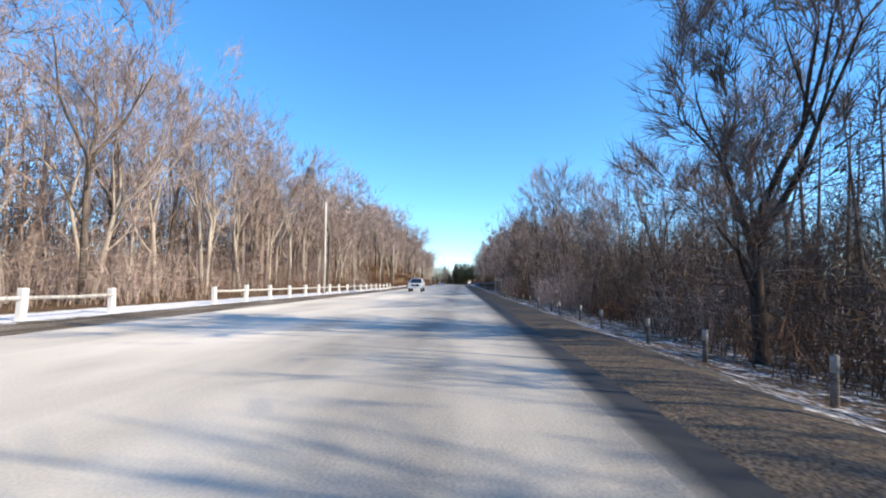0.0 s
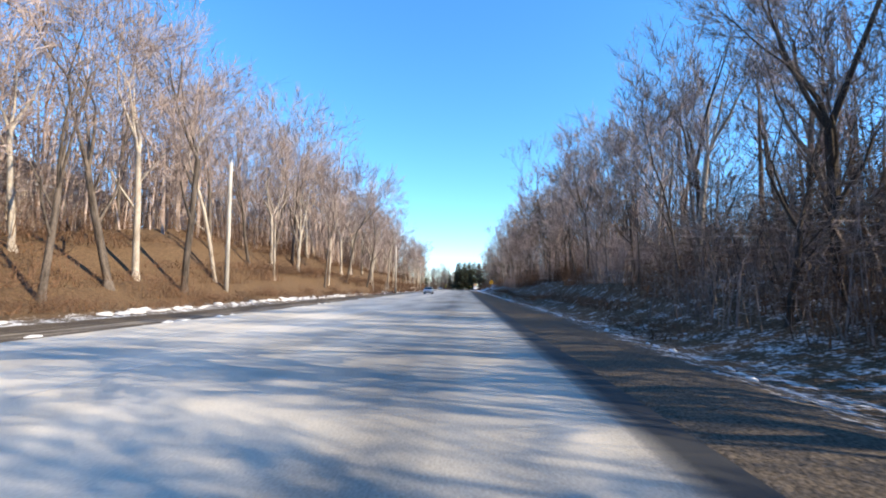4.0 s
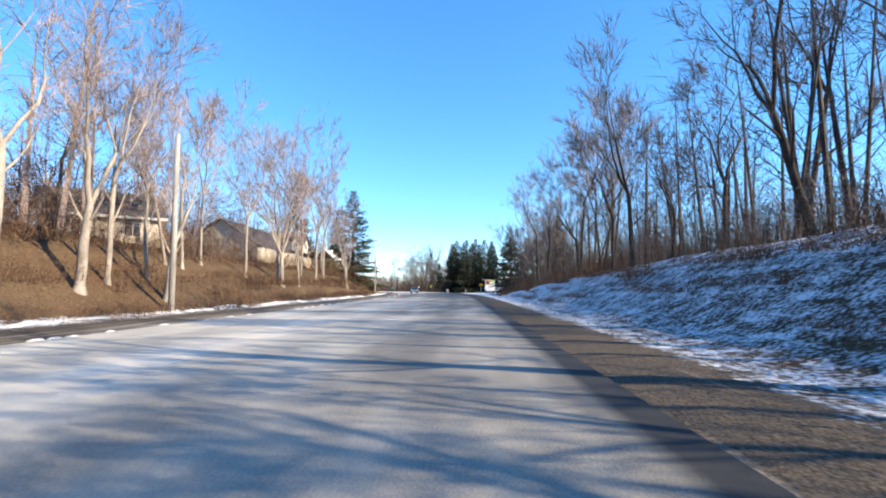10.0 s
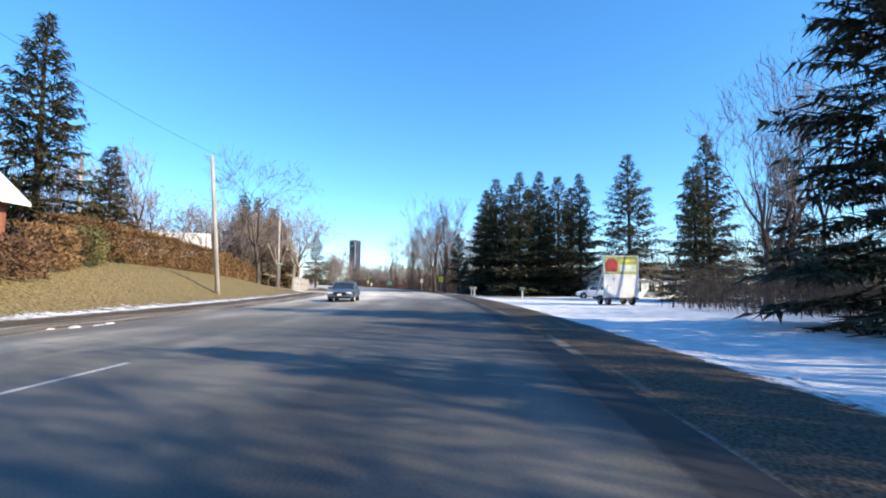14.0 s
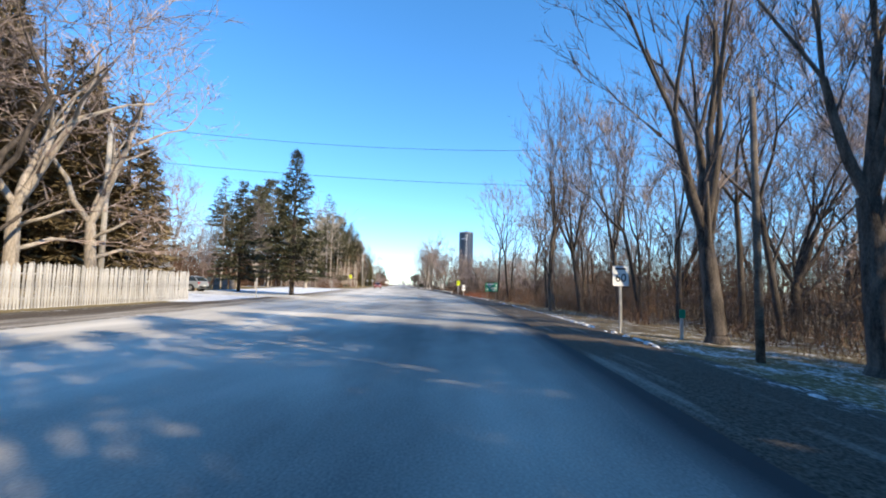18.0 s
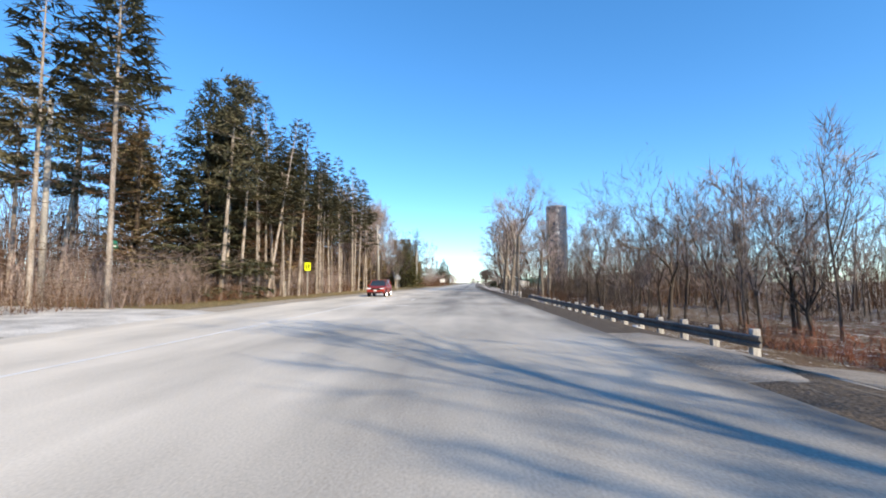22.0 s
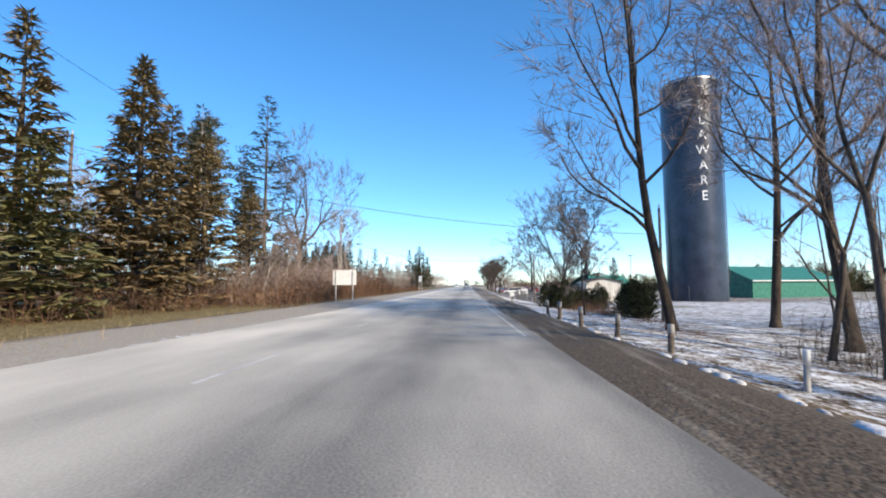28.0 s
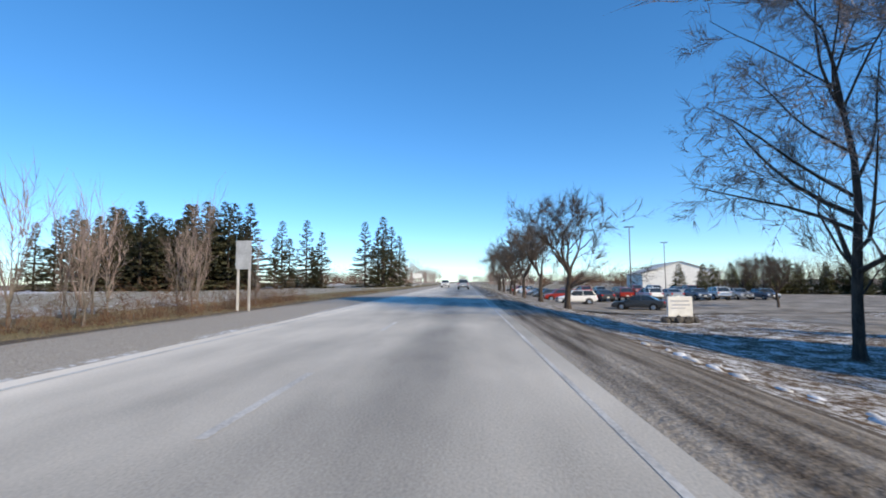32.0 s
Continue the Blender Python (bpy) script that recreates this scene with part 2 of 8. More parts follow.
def road_material():
    """Asphalt under dried salt: dark stone grain showing through wheel paths and blotches of white crust."""
    m = bpy.data.materials.new("salt_crusted_asphalt")
    m.use_nodes = True
    nt, nd = m.node_tree, m.node_tree.nodes
    bs = nd["Principled BSDF"]
    at_ = nd.new("ShaderNodeAttribute")
    at_.attribute_name = "salt"
    uv = nd.new("ShaderNodeAttribute")
    uv.attribute_name = "along"
    mp = nd.new("ShaderNodeMapping")
    mp.inputs["Scale"].default_value = (0.55, 0.06, 1)
    nt.links.new(uv.outputs["Vector"], mp.inputs["Vector"])
    streak, blot, grain = (nd.new("ShaderNodeTexNoise") for _ in range(3))
    streak.inputs["Scale"].default_value, streak.inputs["Detail"].default_value = 1.6, 8
    blot.inputs["Scale"].default_value, blot.inputs["Detail"].default_value = 0.5, 9
    grain.inputs["Scale"].default_value, grain.inputs["Detail"].default_value = 35, 3
    nt.links.new(mp.outputs[0], streak.inputs["Vector"])
    mp2 = nd.new("ShaderNodeMapping")
    mp2.inputs["Scale"].default_value = (0.8, 0.3, 1)
    nt.links.new(uv.outputs["Vector"], mp2.inputs["Vector"])
    nt.links.new(mp2.outputs[0], blot.inputs["Vector"])
    nt.links.new(uv.outputs["Vector"], grain.inputs["Vector"])
    add = nd.new("ShaderNodeMath")
    add.operation = "MULTIPLY_ADD"
    add.inputs[1].default_value = 0.6
    nt.links.new(blot.outputs["Fac"], add.inputs[0])
    calm = nd.new("ShaderNodeMath")
    calm.operation = "MULTIPLY"
    calm.inputs[1].default_value = 0.22
    nt.links.new(streak.outputs["Fac"], calm.inputs[0])
    nt.links.new(calm.outputs[0], add.inputs[2])
    a2 = nd.new("ShaderNodeMath")
    a2.operation = "MULTIPLY_ADD"
    a2.inputs[1].default_value = 1.5
    nt.links.new(at_.outputs["Fac"], a2.inputs[0])
    nt.links.new(add.outputs[0], a2.inputs[2])
    a3 = nd.new("ShaderNodeMath")
    a3.operation = "MULTIPLY_ADD"
    a3.inputs[1].default_value = 0.3
    nt.links.new(grain.outputs["Fac"], a3.inputs[0])
    nt.links.new(a2.outputs[0], a3.inputs[2])
    mr = nd.new("ShaderNodeMapRange")
    mr.inputs["From Min"].default_value, mr.inputs["From Max"].default_value = 1.06, 2.00
    nt.links.new(a3.outputs[0], mr.inputs["Value"])
    ramp = nd.new("ShaderNodeValToRGB")
    el = ramp.color_ramp.elements
    el[0].color, el[1].color = (0.035, 0.036, 0.038, 1), (0.80, 0.735, 0.63, 1)
    e2 = el.new(0.45)
    e2.color = (0.175, 0.166, 0.15, 1)
    e3 = el.new(0.8)
    e3.color = (0.575, 0.53, 0.455, 1)
    nt.links.new(mr.outputs[0], ramp.inputs["Fac"])
    nt.links.new(ramp.outputs["Color"], bs.inputs["Base Color"])
    bs.inputs["Roughness"].default_value = 0.8
    bs.inputs["Specular IOR Level"].default_value = 0.25
    bp = nd.new("ShaderNodeBump")
    bp.inputs["Strength"].default_value, bp.inputs["Distance"].default_value = 0.35, 0.01
    nt.links.new(grain.outputs["Fac"], bp.inputs["Height"])
    nt.links.new(bp.outputs[0], bs.inputs["Normal"])
    return m


def ground_material():
    """Leaf litter and dead turf, gravel on the shoulders, and thin broken snow, by the cover painted on the sheet."""
    m = bpy.data.materials.new("winter_verge")
    m.use_nodes = True
    nt, nd = m.node_tree, m.node_tree.nodes
    bs = nd["Principled BSDF"]
    tc = nd.new("ShaderNodeTexCoord")

    def noise_node(scale, detail=5):
        n = nd.new("ShaderNodeTexNoise")
        n.inputs["Scale"].default_value, n.inputs["Detail"].default_value = scale, detail
        nt.links.new(tc.outputs["Object"], n.inputs["Vector"])
        return n

    def ramp(fac, a, b, p0=0.35, p1=0.65):
        r = nd.new("ShaderNodeValToRGB")
        r.color_ramp.elements[0].color, r.color_ramp.elements[1].color = (*a, 1), (*b, 1)
        r.color_ramp.elements[0].position, r.color_ramp.elements[1].position = p0, p1
        nt.links.new(fac, r.inputs["Fac"])
        return r.outputs["Color"]

    def cover(attr, n, soft, gain=1.5):
        a = nd.new("ShaderNodeAttribute")
        a.attribute_name = attr
        k = nd.new("ShaderNodeMath")
        k.operation = "MULTIPLY_ADD"
        k.inputs[1].default_value = gain
        nt.links.new(a.outputs["Fac"], k.inputs[0])
        nt.links.new(n.outputs["Fac"], k.inputs[2])
        r = nd.new("ShaderNodeMapRange")
        r.inputs["From Min"].default_value, r.inputs["From Max"].default_value = 1.0 - soft, 1.0 + soft
        nt.links.new(k.outputs[0], r.inputs["Value"])
        return r.outputs[0]

    def mix(fac, a, b):
        x = nd.new("ShaderNodeMix")
        x.data_type = "RGBA"
        nt.links.new(fac, x.inputs["Factor"])
        nt.links.new(a, x.inputs["A"])
        nt.links.new(b, x.inputs["B"])
        return x.outputs["Result"]

    fine, mid, big, pebble = noise_node(9), noise_node(1.6), noise_node(0.12, 3), noise_node(28, 2)
    litter = mix(mid.outputs["Fac"], ramp(fine.outputs["Fac"], (0.03, 0.018, 0.011), (0.17, 0.105, 0.06)), ramp(pebble.outputs["Fac"], (0.036, 0.023, 0.014), (0.23, 0.155, 0.09)))
    turf = ramp(fine.outputs["Fac"], (0.09, 0.07, 0.03), (0.30, 0.235, 0.115))
    al = nd.new("ShaderNodeAttribute")
    al.attribute_name = "along"
    mpg = nd.new("ShaderNodeMapping")
    mpg.inputs["Scale"].default_value = (2.2, 0.16, 1)
    nt.links.new(al.outputs["Vector"], mpg.inputs["Vector"])
    rut = nd.new("ShaderNodeTexNoise")
    rut.inputs["Scale"].default_value, rut.inputs["Detail"].default_value = 1.3, 7
    nt.links.new(mpg.outputs[0], rut.inputs["Vector"])
    gravel = ramp(pebble.outputs["Fac"], (0.03, 0.024, 0.018), (0.16, 0.128, 0.098), 0.3, 0.7)
    snow = ramp(mid.outputs["Fac"], (0.60, 0.62, 0.65), (0.80, 0.81, 0.83))
    c = mix(cover("turf", mid, 0.22), litter, turf)
    dusty = ramp(pebble.outputs["Fac"], (0.20, 0.175, 0.145), (0.50, 0.455, 0.39), 0.25, 0.75)
    c = mix(cover("gravel", mid, 0.15), c, gravel)
    c = mix(cover("dust", rut, 0.16, 1.0), c, dusty)
    lay_ = nd.new("ShaderNodeMath")
    lay_.operation = "MULTIPLY_ADD"
    lay_.inputs[1].default_value = 0.22
    nt.links.new(rut.outputs["Fac"], lay_.inputs[0])
    half_ = nd.new("ShaderNodeMath")
    half_.operation = "MULTIPLY"
    half_.inputs[1].default_value = 0.5
    nt.links.new(fine.outputs["Fac"], half_.inputs[0])
    patchy = nd.new("ShaderNodeMath")
    patchy.operation = "MULTIPLY_ADD"
    patchy.inputs[1].default_value = 0.36
    nt.links.new(mid.outputs["Fac"], patchy.inputs[0])
    nt.links.new(half_.outputs[0], patchy.inputs[2])
    nt.links.new(patchy.outputs[0], lay_.inputs[2])

    class Cover:
        outputs = {"Fac": lay_.outputs[0]}

    c = mix(cover("snow", Cover, 0.07, 1.1), c, snow)
    nt.links.new(c, bs.inputs["Base Color"])
    bs.inputs["Roughness"].default_value = 0.9
    bs.inputs["Specular IOR Level"].default_value = 0.15
    bp = nd.new("ShaderNodeBump")
    bp.inputs["Strength"].default_value, bp.inputs["Distance"].default_value = 0.6, 0.07
    nt.links.new(fine.outputs["Fac"], bp.inputs["Height"])
    nt.links.new(bp.outputs[0], bs.inputs["Normal"])
    return m


ROAD_MAT, GROUND_MAT = road_material(), ground_material()
LINE = mat("white_road_paint", (0.72, 0.71, 0.69), 0.6, vary=0.12, scale=1.5, fine=25, second=(0.84, 0.83, 0.81))
LINE_WORN = mat("worn_road_paint", (0.46, 0.445, 0.42), 0.75, vary=0.2, scale=0.8, fine=18, second=(0.66, 0.645, 0.61))

# ---- the road's line: heading every 20 m ----
HEADINGS = [0.0, -0.36, -0.45, -0.47, -0.48, -0.48, -0.5, -0.39, -0.2, -0.11, -0.15, -0.45, -0.88, -1.14, -1.49, -2.53, -5.03, -8.0, -11.65,
            -15.74, -20.0, -23.5, -26.13, -28.16, -29.18, -29.49, -29.37, -29.0, -28.48, -28.19, -28.19, -28.42, -28.43, -28.33, -28.02, -27.84, -27.84]
_hs = np.arange(len(HEADINGS)) * 20.0
_st = np.arange(0, 1501, 1.0)
_hd = np.radians(np.interp(_st, _hs, HEADINGS))
_mid = (_hd[1:] + _hd[:-1]) / 2
_rx, _ry = np.concatenate([[0], np.cumsum(np.sin(_mid))]), np.concatenate([[0], np.cumsum(np.cos(_mid))])


def heading(s):
    return float(np.interp(s, _st, _hd))


def at(s, u, z=0.0):
    """World place s metres along the road and u to its right."""
    h = heading(s)
    x, y = float(np.interp(s, _st, _rx)), float(np.interp(s, _st, _ry))
    if s < 0:
        x, y = 0.0, s
    return Vector((x + u * math.cos(h), y - u * math.sin(h), z))


def steps(s, table):
    return float(np.interp(s, [k for k, _ in table], [v for _, v in table]))


LEFT_EDGE = [(-80, -11.0), (90, -11.2), (200, -12.4), (300, -11.0), (500, -11.8), (520, -12.0), (540, -10.8), (580, -9.4), (640, -7.0), (670, -6.5), (900, -6.5)]
RIGHT_EDGE = [(-80, 2.0), (280, 2.1), (400, 2.4), (440, 3.2), (470, 3.8), (515, 3.7), (540, 3.4), (580, 2.4), (640, 1.65), (900, 1.6)]
LEFT_TOP = [(-80, 0.4), (80, 0.5), (100, 3.0), (125, 6.4), (200, 6.6), (240, 5.6), (262, 4.8), (300, 4.5), (330, 3.7), (350, 3.1), (378, 2.2), (392, 1.0), (410, 0.3), (700, 0.2), (800, 0.0)]
RIGHT_TOP = [(-80, -1.0), (80, -0.9), (105, 2.2), (130, 3.6), (200, 3.6), (260, 2.9), (300, 1.7), (325, 0.2), (345, -0.2), (400, -0.4), (440, -0.6), (480, -1.0), (510, -1.7), (600, -1.4), (640, -1.0), (690, -1.5), (900, -1.3)]
RIGHT_DITCH = [(-80, -0.6), (80, -0.55), (110, -0.15), (300, -0.1), (330, -0.2), (420, -0.3), (480, -0.5), (505, -0.9), (560, -0.75), (640, -0.6), (900, -0.6)]


def smooth(a, b, x):
    k = min(1.0, max(0.0, (x - a) / (b - a)))
    return k * k * (3 - 2 * k)


def lie(s, u):
    """Height of the ground."""
    el, er = steps(s, LEFT_EDGE), steps(s, RIGHT_EDGE)
    bumpy = 0.10 * noise.noise((s * 0.21, u * 0.23, 3.0)) + 0.25 * noise.noise((s * 0.05, u * 0.05, 7.0))
    if el - 0.3 < u < er + 0.3:
        return -0.10
    if u <= el:
        d = el - u
        top = steps(s, LEFT_TOP)
        z = -0.05 + 0.12 * smooth(0, 3, d) + (top - 0.1) * smooth(3.4, 13.0, d) + 0.02 * max(0, d - 15) * (1 if top > 1 else 0)
        z += bumpy * smooth(3, 8, d) * min(1.0, 0.3 + top * 0.25)
        return z + (-2.62 - z) * smooth(100, 238, -u)
    d = u - er
    ditch, top = steps(s, RIGHT_DITCH), steps(s, RIGHT_TOP)
    z = -0.05 + (ditch + 0.05) * smooth(1.6, 4.2, d) + (top - ditch) * smooth(3.4, 10.5, d)
    z += bumpy * smooth(3, 7, d) * (1.5 if 100 < s < 330 else 0.8)
    return z + (-2.62 - z) * smooth(100, 238, u)


def SNOW(s, u):
    el, er = steps(s, LEFT_EDGE), steps(s, RIGHT_EDGE)
    if u > er:
        d = u - er
        base = steps(s, [(-80, 0.36), (90, 0.36), (110, 0.32), (180, 0.33), (225, 0.38), (250, 0.41), (285, 0.46), (320, 0.48), (333, 0.9), (372, 1.0), (385, 0.46), (410, 0.36), (440, 0.30), (500, 0.33), (600, 0.34), (625, 0.41), (655, 0.43), (675, 0.44), (690, 0.37), (720, 0.38), (800, 0.36)])
        if 335 < s < 374 and d > 5:
            return 1.0 - 0.62 * smooth(40, 70, d)
        edge = (0.36 + 0.30 * noise.noise((s * 0.13, 4.0, 0))) * math.exp(-((d - 3.2) / 1.1) ** 2)
        return max(base * (smooth(0.7, 2.6, d) if s < 325 else smooth(1.5, 4.0, d)) * (1 - smooth(60, 90, d)) + 0.38 * smooth(60, 90, d), edge)
    d = el - u
    if 430 < s < 500 and 3 < d < 14:
        return 0.72
    strip = steps(s, [(-80, 0.9), (85, 0.8), (100, 0.46), (320, 0.48), (345, 0.5), (400, 0.40), (520, 0.30), (900, 0.25)])
    inner = 0.42 * math.exp(-((d - 0.3) / 0.6) ** 2)
    field = 0.10 + 0.27 * smooth(664, 700, s) * smooth(7, 11, d)
    return max(strip * math.exp(-((d - 4.0) / (1.6 if s < 95 else 1.1)) ** 2), inner, (field + 0.12 * smooth(45, 75, d)) * smooth(5, 8, d))


def GRAVEL(s, u):
    el, er = steps(s, LEFT_EDGE), steps(s, RIGHT_EDGE)
    if u > er:
        return 0.92 - 0.92 * smooth(2.0, 4.2, u - er)
    reach = steps(s, [(-80, 3.0), (490, 3.0), (510, 1.6), (600, 1.6), (640, 3.0), (900, 3.0)])
    return 1.0 - smooth(reach, reach * 1.7, el - u)


def DUST(s, u):
    """Salt and sand thrown onto the shoulders."""
    el, er = steps(s, LEFT_EDGE), steps(s, RIGHT_EDGE)
    if u > er:
        return steps(s, [(-80, 0.16), (320, 0.20), (400, 0.30), (500, 0.24), (560, 0.18), (625, 0.3), (642, 0.36), (655, 0.42), (720, 0.46), (900, 0.55)]) * (1 - smooth(2.2, 4.2, u - er))
    return steps(s, [(-80, 0.4), (330, 0.45), (400, 0.5), (500, 0.8), (560, 0.8), (620, 0.8), (650, 0.95), (900, 0.95)]) * (1 - (smooth(1.8, 3.2, el - u) if s < 600 else smooth(2.6, 4.8, el - u)))


def TURF(s, u):
    if abs(u) > 60:
        return 0.5
    if u < 0:
        return steps(s, [(-80, 0.15), (90, 0.1), (240, 0.12), (300, 0.2), (330, 0.55), (350, 1.0), (480, 1.0), (520, 0.85), (565, 0.9), (605, 0.9), (640, 0.45), (900, 0.6)])
    return steps(s, [(-80, 0.2), (330, 0.1), (400, 0.6), (430, 0.3), (560, 0.2), (640, 0.3), (700, 0.25), (900, 0.5)])


def sheet(name, material, s_list, u_of, z_of, attrs=(), along=False):
    """A strip surface over stations and offsets."""
    v, f, vals, alongs = [], [], {a: [] for a, _ in attrs}, []
    cols = None
    for s in s_list:
        us = u_of(s)
        cols = len(us)
        for u in us:
            v.append(at(s, u, z_of(s, u)))
            alongs.append((u, s, 0.0))
            for a, fn in attrs:
                vals[a].append(fn(s, u))
    for i in range(len(s_list) - 1):
        for j in range(cols - 1):
            k = i * cols + j
            f.append((k, k + 1, k + cols + 1, k + cols))
    me = bpy.data.meshes.new(name)
    me.from_pydata(v, [], f)
    for a, _ in attrs:
        me.attributes.new(a, "FLOAT", "POINT").data.foreach_set("value", vals[a])
    if along:
        me.attributes.new("along", "FLOAT_VECTOR", "POINT").data.foreach_set("vector", [c for q in alongs for c in q])
    me.polygons.foreach_set("use_smooth", [True] * len(me.polygons))
    me.materials.append(material)
    return new(name, me)


STATIONS = [-80 + 3.0 * i for i in range(315)] + [870 + 15 * i for i in range(1, 32)]
OFFSETS = [-240, -170, -120, -90, -70, -55, -45, -38, -33, -29, -26, -24, -22, -20, -18.5, -17, -16, -15, -14, -13, -12, -11, -10, -9, -8, -7, -5, 0, 1.5, 2.2, 3, 3.8, 4.6, 5.4, 6.2, 7, 8, 9, 10.5, 12, 14, 16, 18, 21, 25, 30, 37, 46, 60, 80, 110, 160, 240]
ground = sheet("ground", GROUND_MAT, STATIONS, lambda s: OFFSETS,
               lie, (("snow", SNOW), ("gravel", GRAVEL), ("turf", TURF), ("dust", DUST)), along=True)


def on_ground(s, u):
    """Height of the built sheet, between its stations."""
    a, b = 3.0 * math.floor((s + 80) / 3.0) - 80, 3.0 * math.floor((s + 80) / 3.0) - 77
    i = max(0, min(len(OFFSETS) - 2, int(np.searchsorted(OFFSETS, u)) - 1))
    c, d = OFFSETS[i], OFFSETS[i + 1]
    fs, fu = (s - a) / 3.0, (u - c) / (d - c)
    return (lie(a, c) * (1 - fu) + lie(a, d) * fu) * (1 - fs) + (lie(b, c) * (1 - fu) + lie(b, d) * fu) * fs


tagged(ground, "rough verge of leaf litter, dead turf, gravel and thin snow", "ground", kind="structure")
bm = bmesh.new()
bmesh.ops.create_circle(bm, cap_ends=True, radius=3500, segments=64)
me = bpy.data.meshes.new("far_ground")
bm.to_mesh(me)
bm.free()
far_ground = tagged(new("far_ground", me), "flat distant farmland under thin snow", "ground", kind="structure")
far_ground.location = (-60, 400, -2.6)
me.materials.append(mat("far_fields", (0.17, 0.135, 0.085), 0.95, scale=0.004, fine=0.05, second=(0.36, 0.32, 0.27)))


def SALT(s, u):
    """How white the crust lies: heavy on the far lanes, thinner in the wheel paths."""
    lane = 0.62 + 0.02 * math.sin(u * 1.7) - 0.03 * math.exp(-((u - 0.8) / 0.45) ** 2) - 0.03 * math.exp(-((u + 0.9) / 0.45) ** 2)
    lane += 0.12 * smooth(-2, -6, u)
    along_ = steps(s, [(-80, 0.13), (90, 0.12), (250, 0.06), (290, -0.02), (310, -0.12), (345, -0.12), (372, 0.12), (380, 0.16), (400, 0.06), (430, 0.10), (490, 0.13), (515, 0.12), (545, 0.07), (600, 0.10), (640, 0.09), (665, 0.12), (720, 0.14), (900, 0.14)])
    er = steps(s, RIGHT_EDGE)
    return lane + along_ - 0.75 * math.exp(-((u - er) / 0.35) ** 2) * steps(s, [(-80, 1), (330, 1), (480, 0.2), (600, 0.2), (640, 0.03), (900, 0.0)])


def road_cols(s):
    el, er = steps(s, LEFT_EDGE), steps(s, RIGHT_EDGE)
    wob = 0.18 * noise.noise((s * 0.35, 1.0, 0))
    wob2 = 0.12 * noise.noise((s * 0.5, 9.0, 0))
    inner = [el + wob + (er + wob2 - el - wob) * i / 26.0 for i in range(27)]
    return [inner[0] - 0.12] + inner + [inner[-1] + 0.10]


road = sheet("road", ROAD_MAT, [-80 + 2.0 * i for i in range(640)], road_cols, lambda s, u: 0.0, (("salt", SALT),), along=True)
tagged(road, "salt-whitened asphalt road, damp and dark along its edge", "road", kind="structure")


def painted_line(s0, s1, u_of, width=0.12, dash=0.0, gap=0.0, label="worn white painted road line", paint=None):
    """A painted line 4 mm above the asphalt."""
    spans, s = [], s0
    while s < s1:
        e = min(s1, s + (dash or 6.0))
        spans.append((s, e))
        s = e + gap
    v, f = [], []
    for a, b in spans:
        k = len(v)
        for q in (a, b):
            u = u_of(q)
            v += [at(q, u - width / 2, 0.005), at(q, u + width / 2, 0.005)]
        f.append((k, k + 1, k + 3, k + 2))
    me = bpy.data.meshes.new("road_line")
    me.from_pydata(v, [], f)
    me.materials.append(paint or LINE_WORN)
    return tagged(new("road_line", me), label, "road line", kind="structure")


painted_line(375, 432, lambda s: steps(s, [(375, -8.0), (432, -8.2)]), 0.12)
painted_line(470, 572, lambda s: steps(s, [(470, -7.2), (513, -6.8), (540, -6.2), (572, -5.4)]), 0.15, paint=LINE)
me = bpy.data.meshes.new("stop_bars")
me.from_pydata([at(s_, u_, 0.005) for s0_ in (513.1, 513.6) for s_, u_ in ((s0_, -6.7), (s0_ + 0.18, -6.7), (s0_ + 0.18, -3.4), (s0_, -3.4))], [], [(3, 2, 1, 0), (7, 6, 5, 4)])
me.materials.append(LINE)
tagged(new("road_line", me), "pair of white bars painted across the turning lane", "road line", kind="structure")
me = bpy.data.meshes.new("turn_arrow")
me.from_pydata([at(522.6 + y_, -4.3 + x_, 0.005) for x_, y_ in ((0, 0), (0.18, 0), (0.18, 2.2), (0, 2.0), (-0.5, 2.0), (-0.5, 2.5), (-1.3, 1.7), (-0.5, 1.0), (-0.5, 1.5))], [], [(0, 1, 2, 3), (3, 2, 5, 4), (4, 5, 6), (8, 4, 6), (7, 8, 6)])
me.materials.append(LINE)
tagged(new("road_arrow", me), "white left-turn arrow painted on the lane", "road marking", kind="structure")
painted_line(574, 640, lambda s: steps(s, [(574, -5.4), (640, -3.2)]), 0.12, 3.0, 6.0)
painted_line(646, 900, lambda s: -2.4, 0.12, 3.0, 6.0)
painted_line(640, 900, lambda s: steps(s, LEFT_EDGE) + 0.35, 0.12)
painted_line(625, 760, lambda s: steps(s, RIGHT_EDGE) - 0.25, 0.08)
painted_line(20, 330, lambda s: -5.6, 0.12, 3.0, 6.0, "faint salt-covered lane dashes")


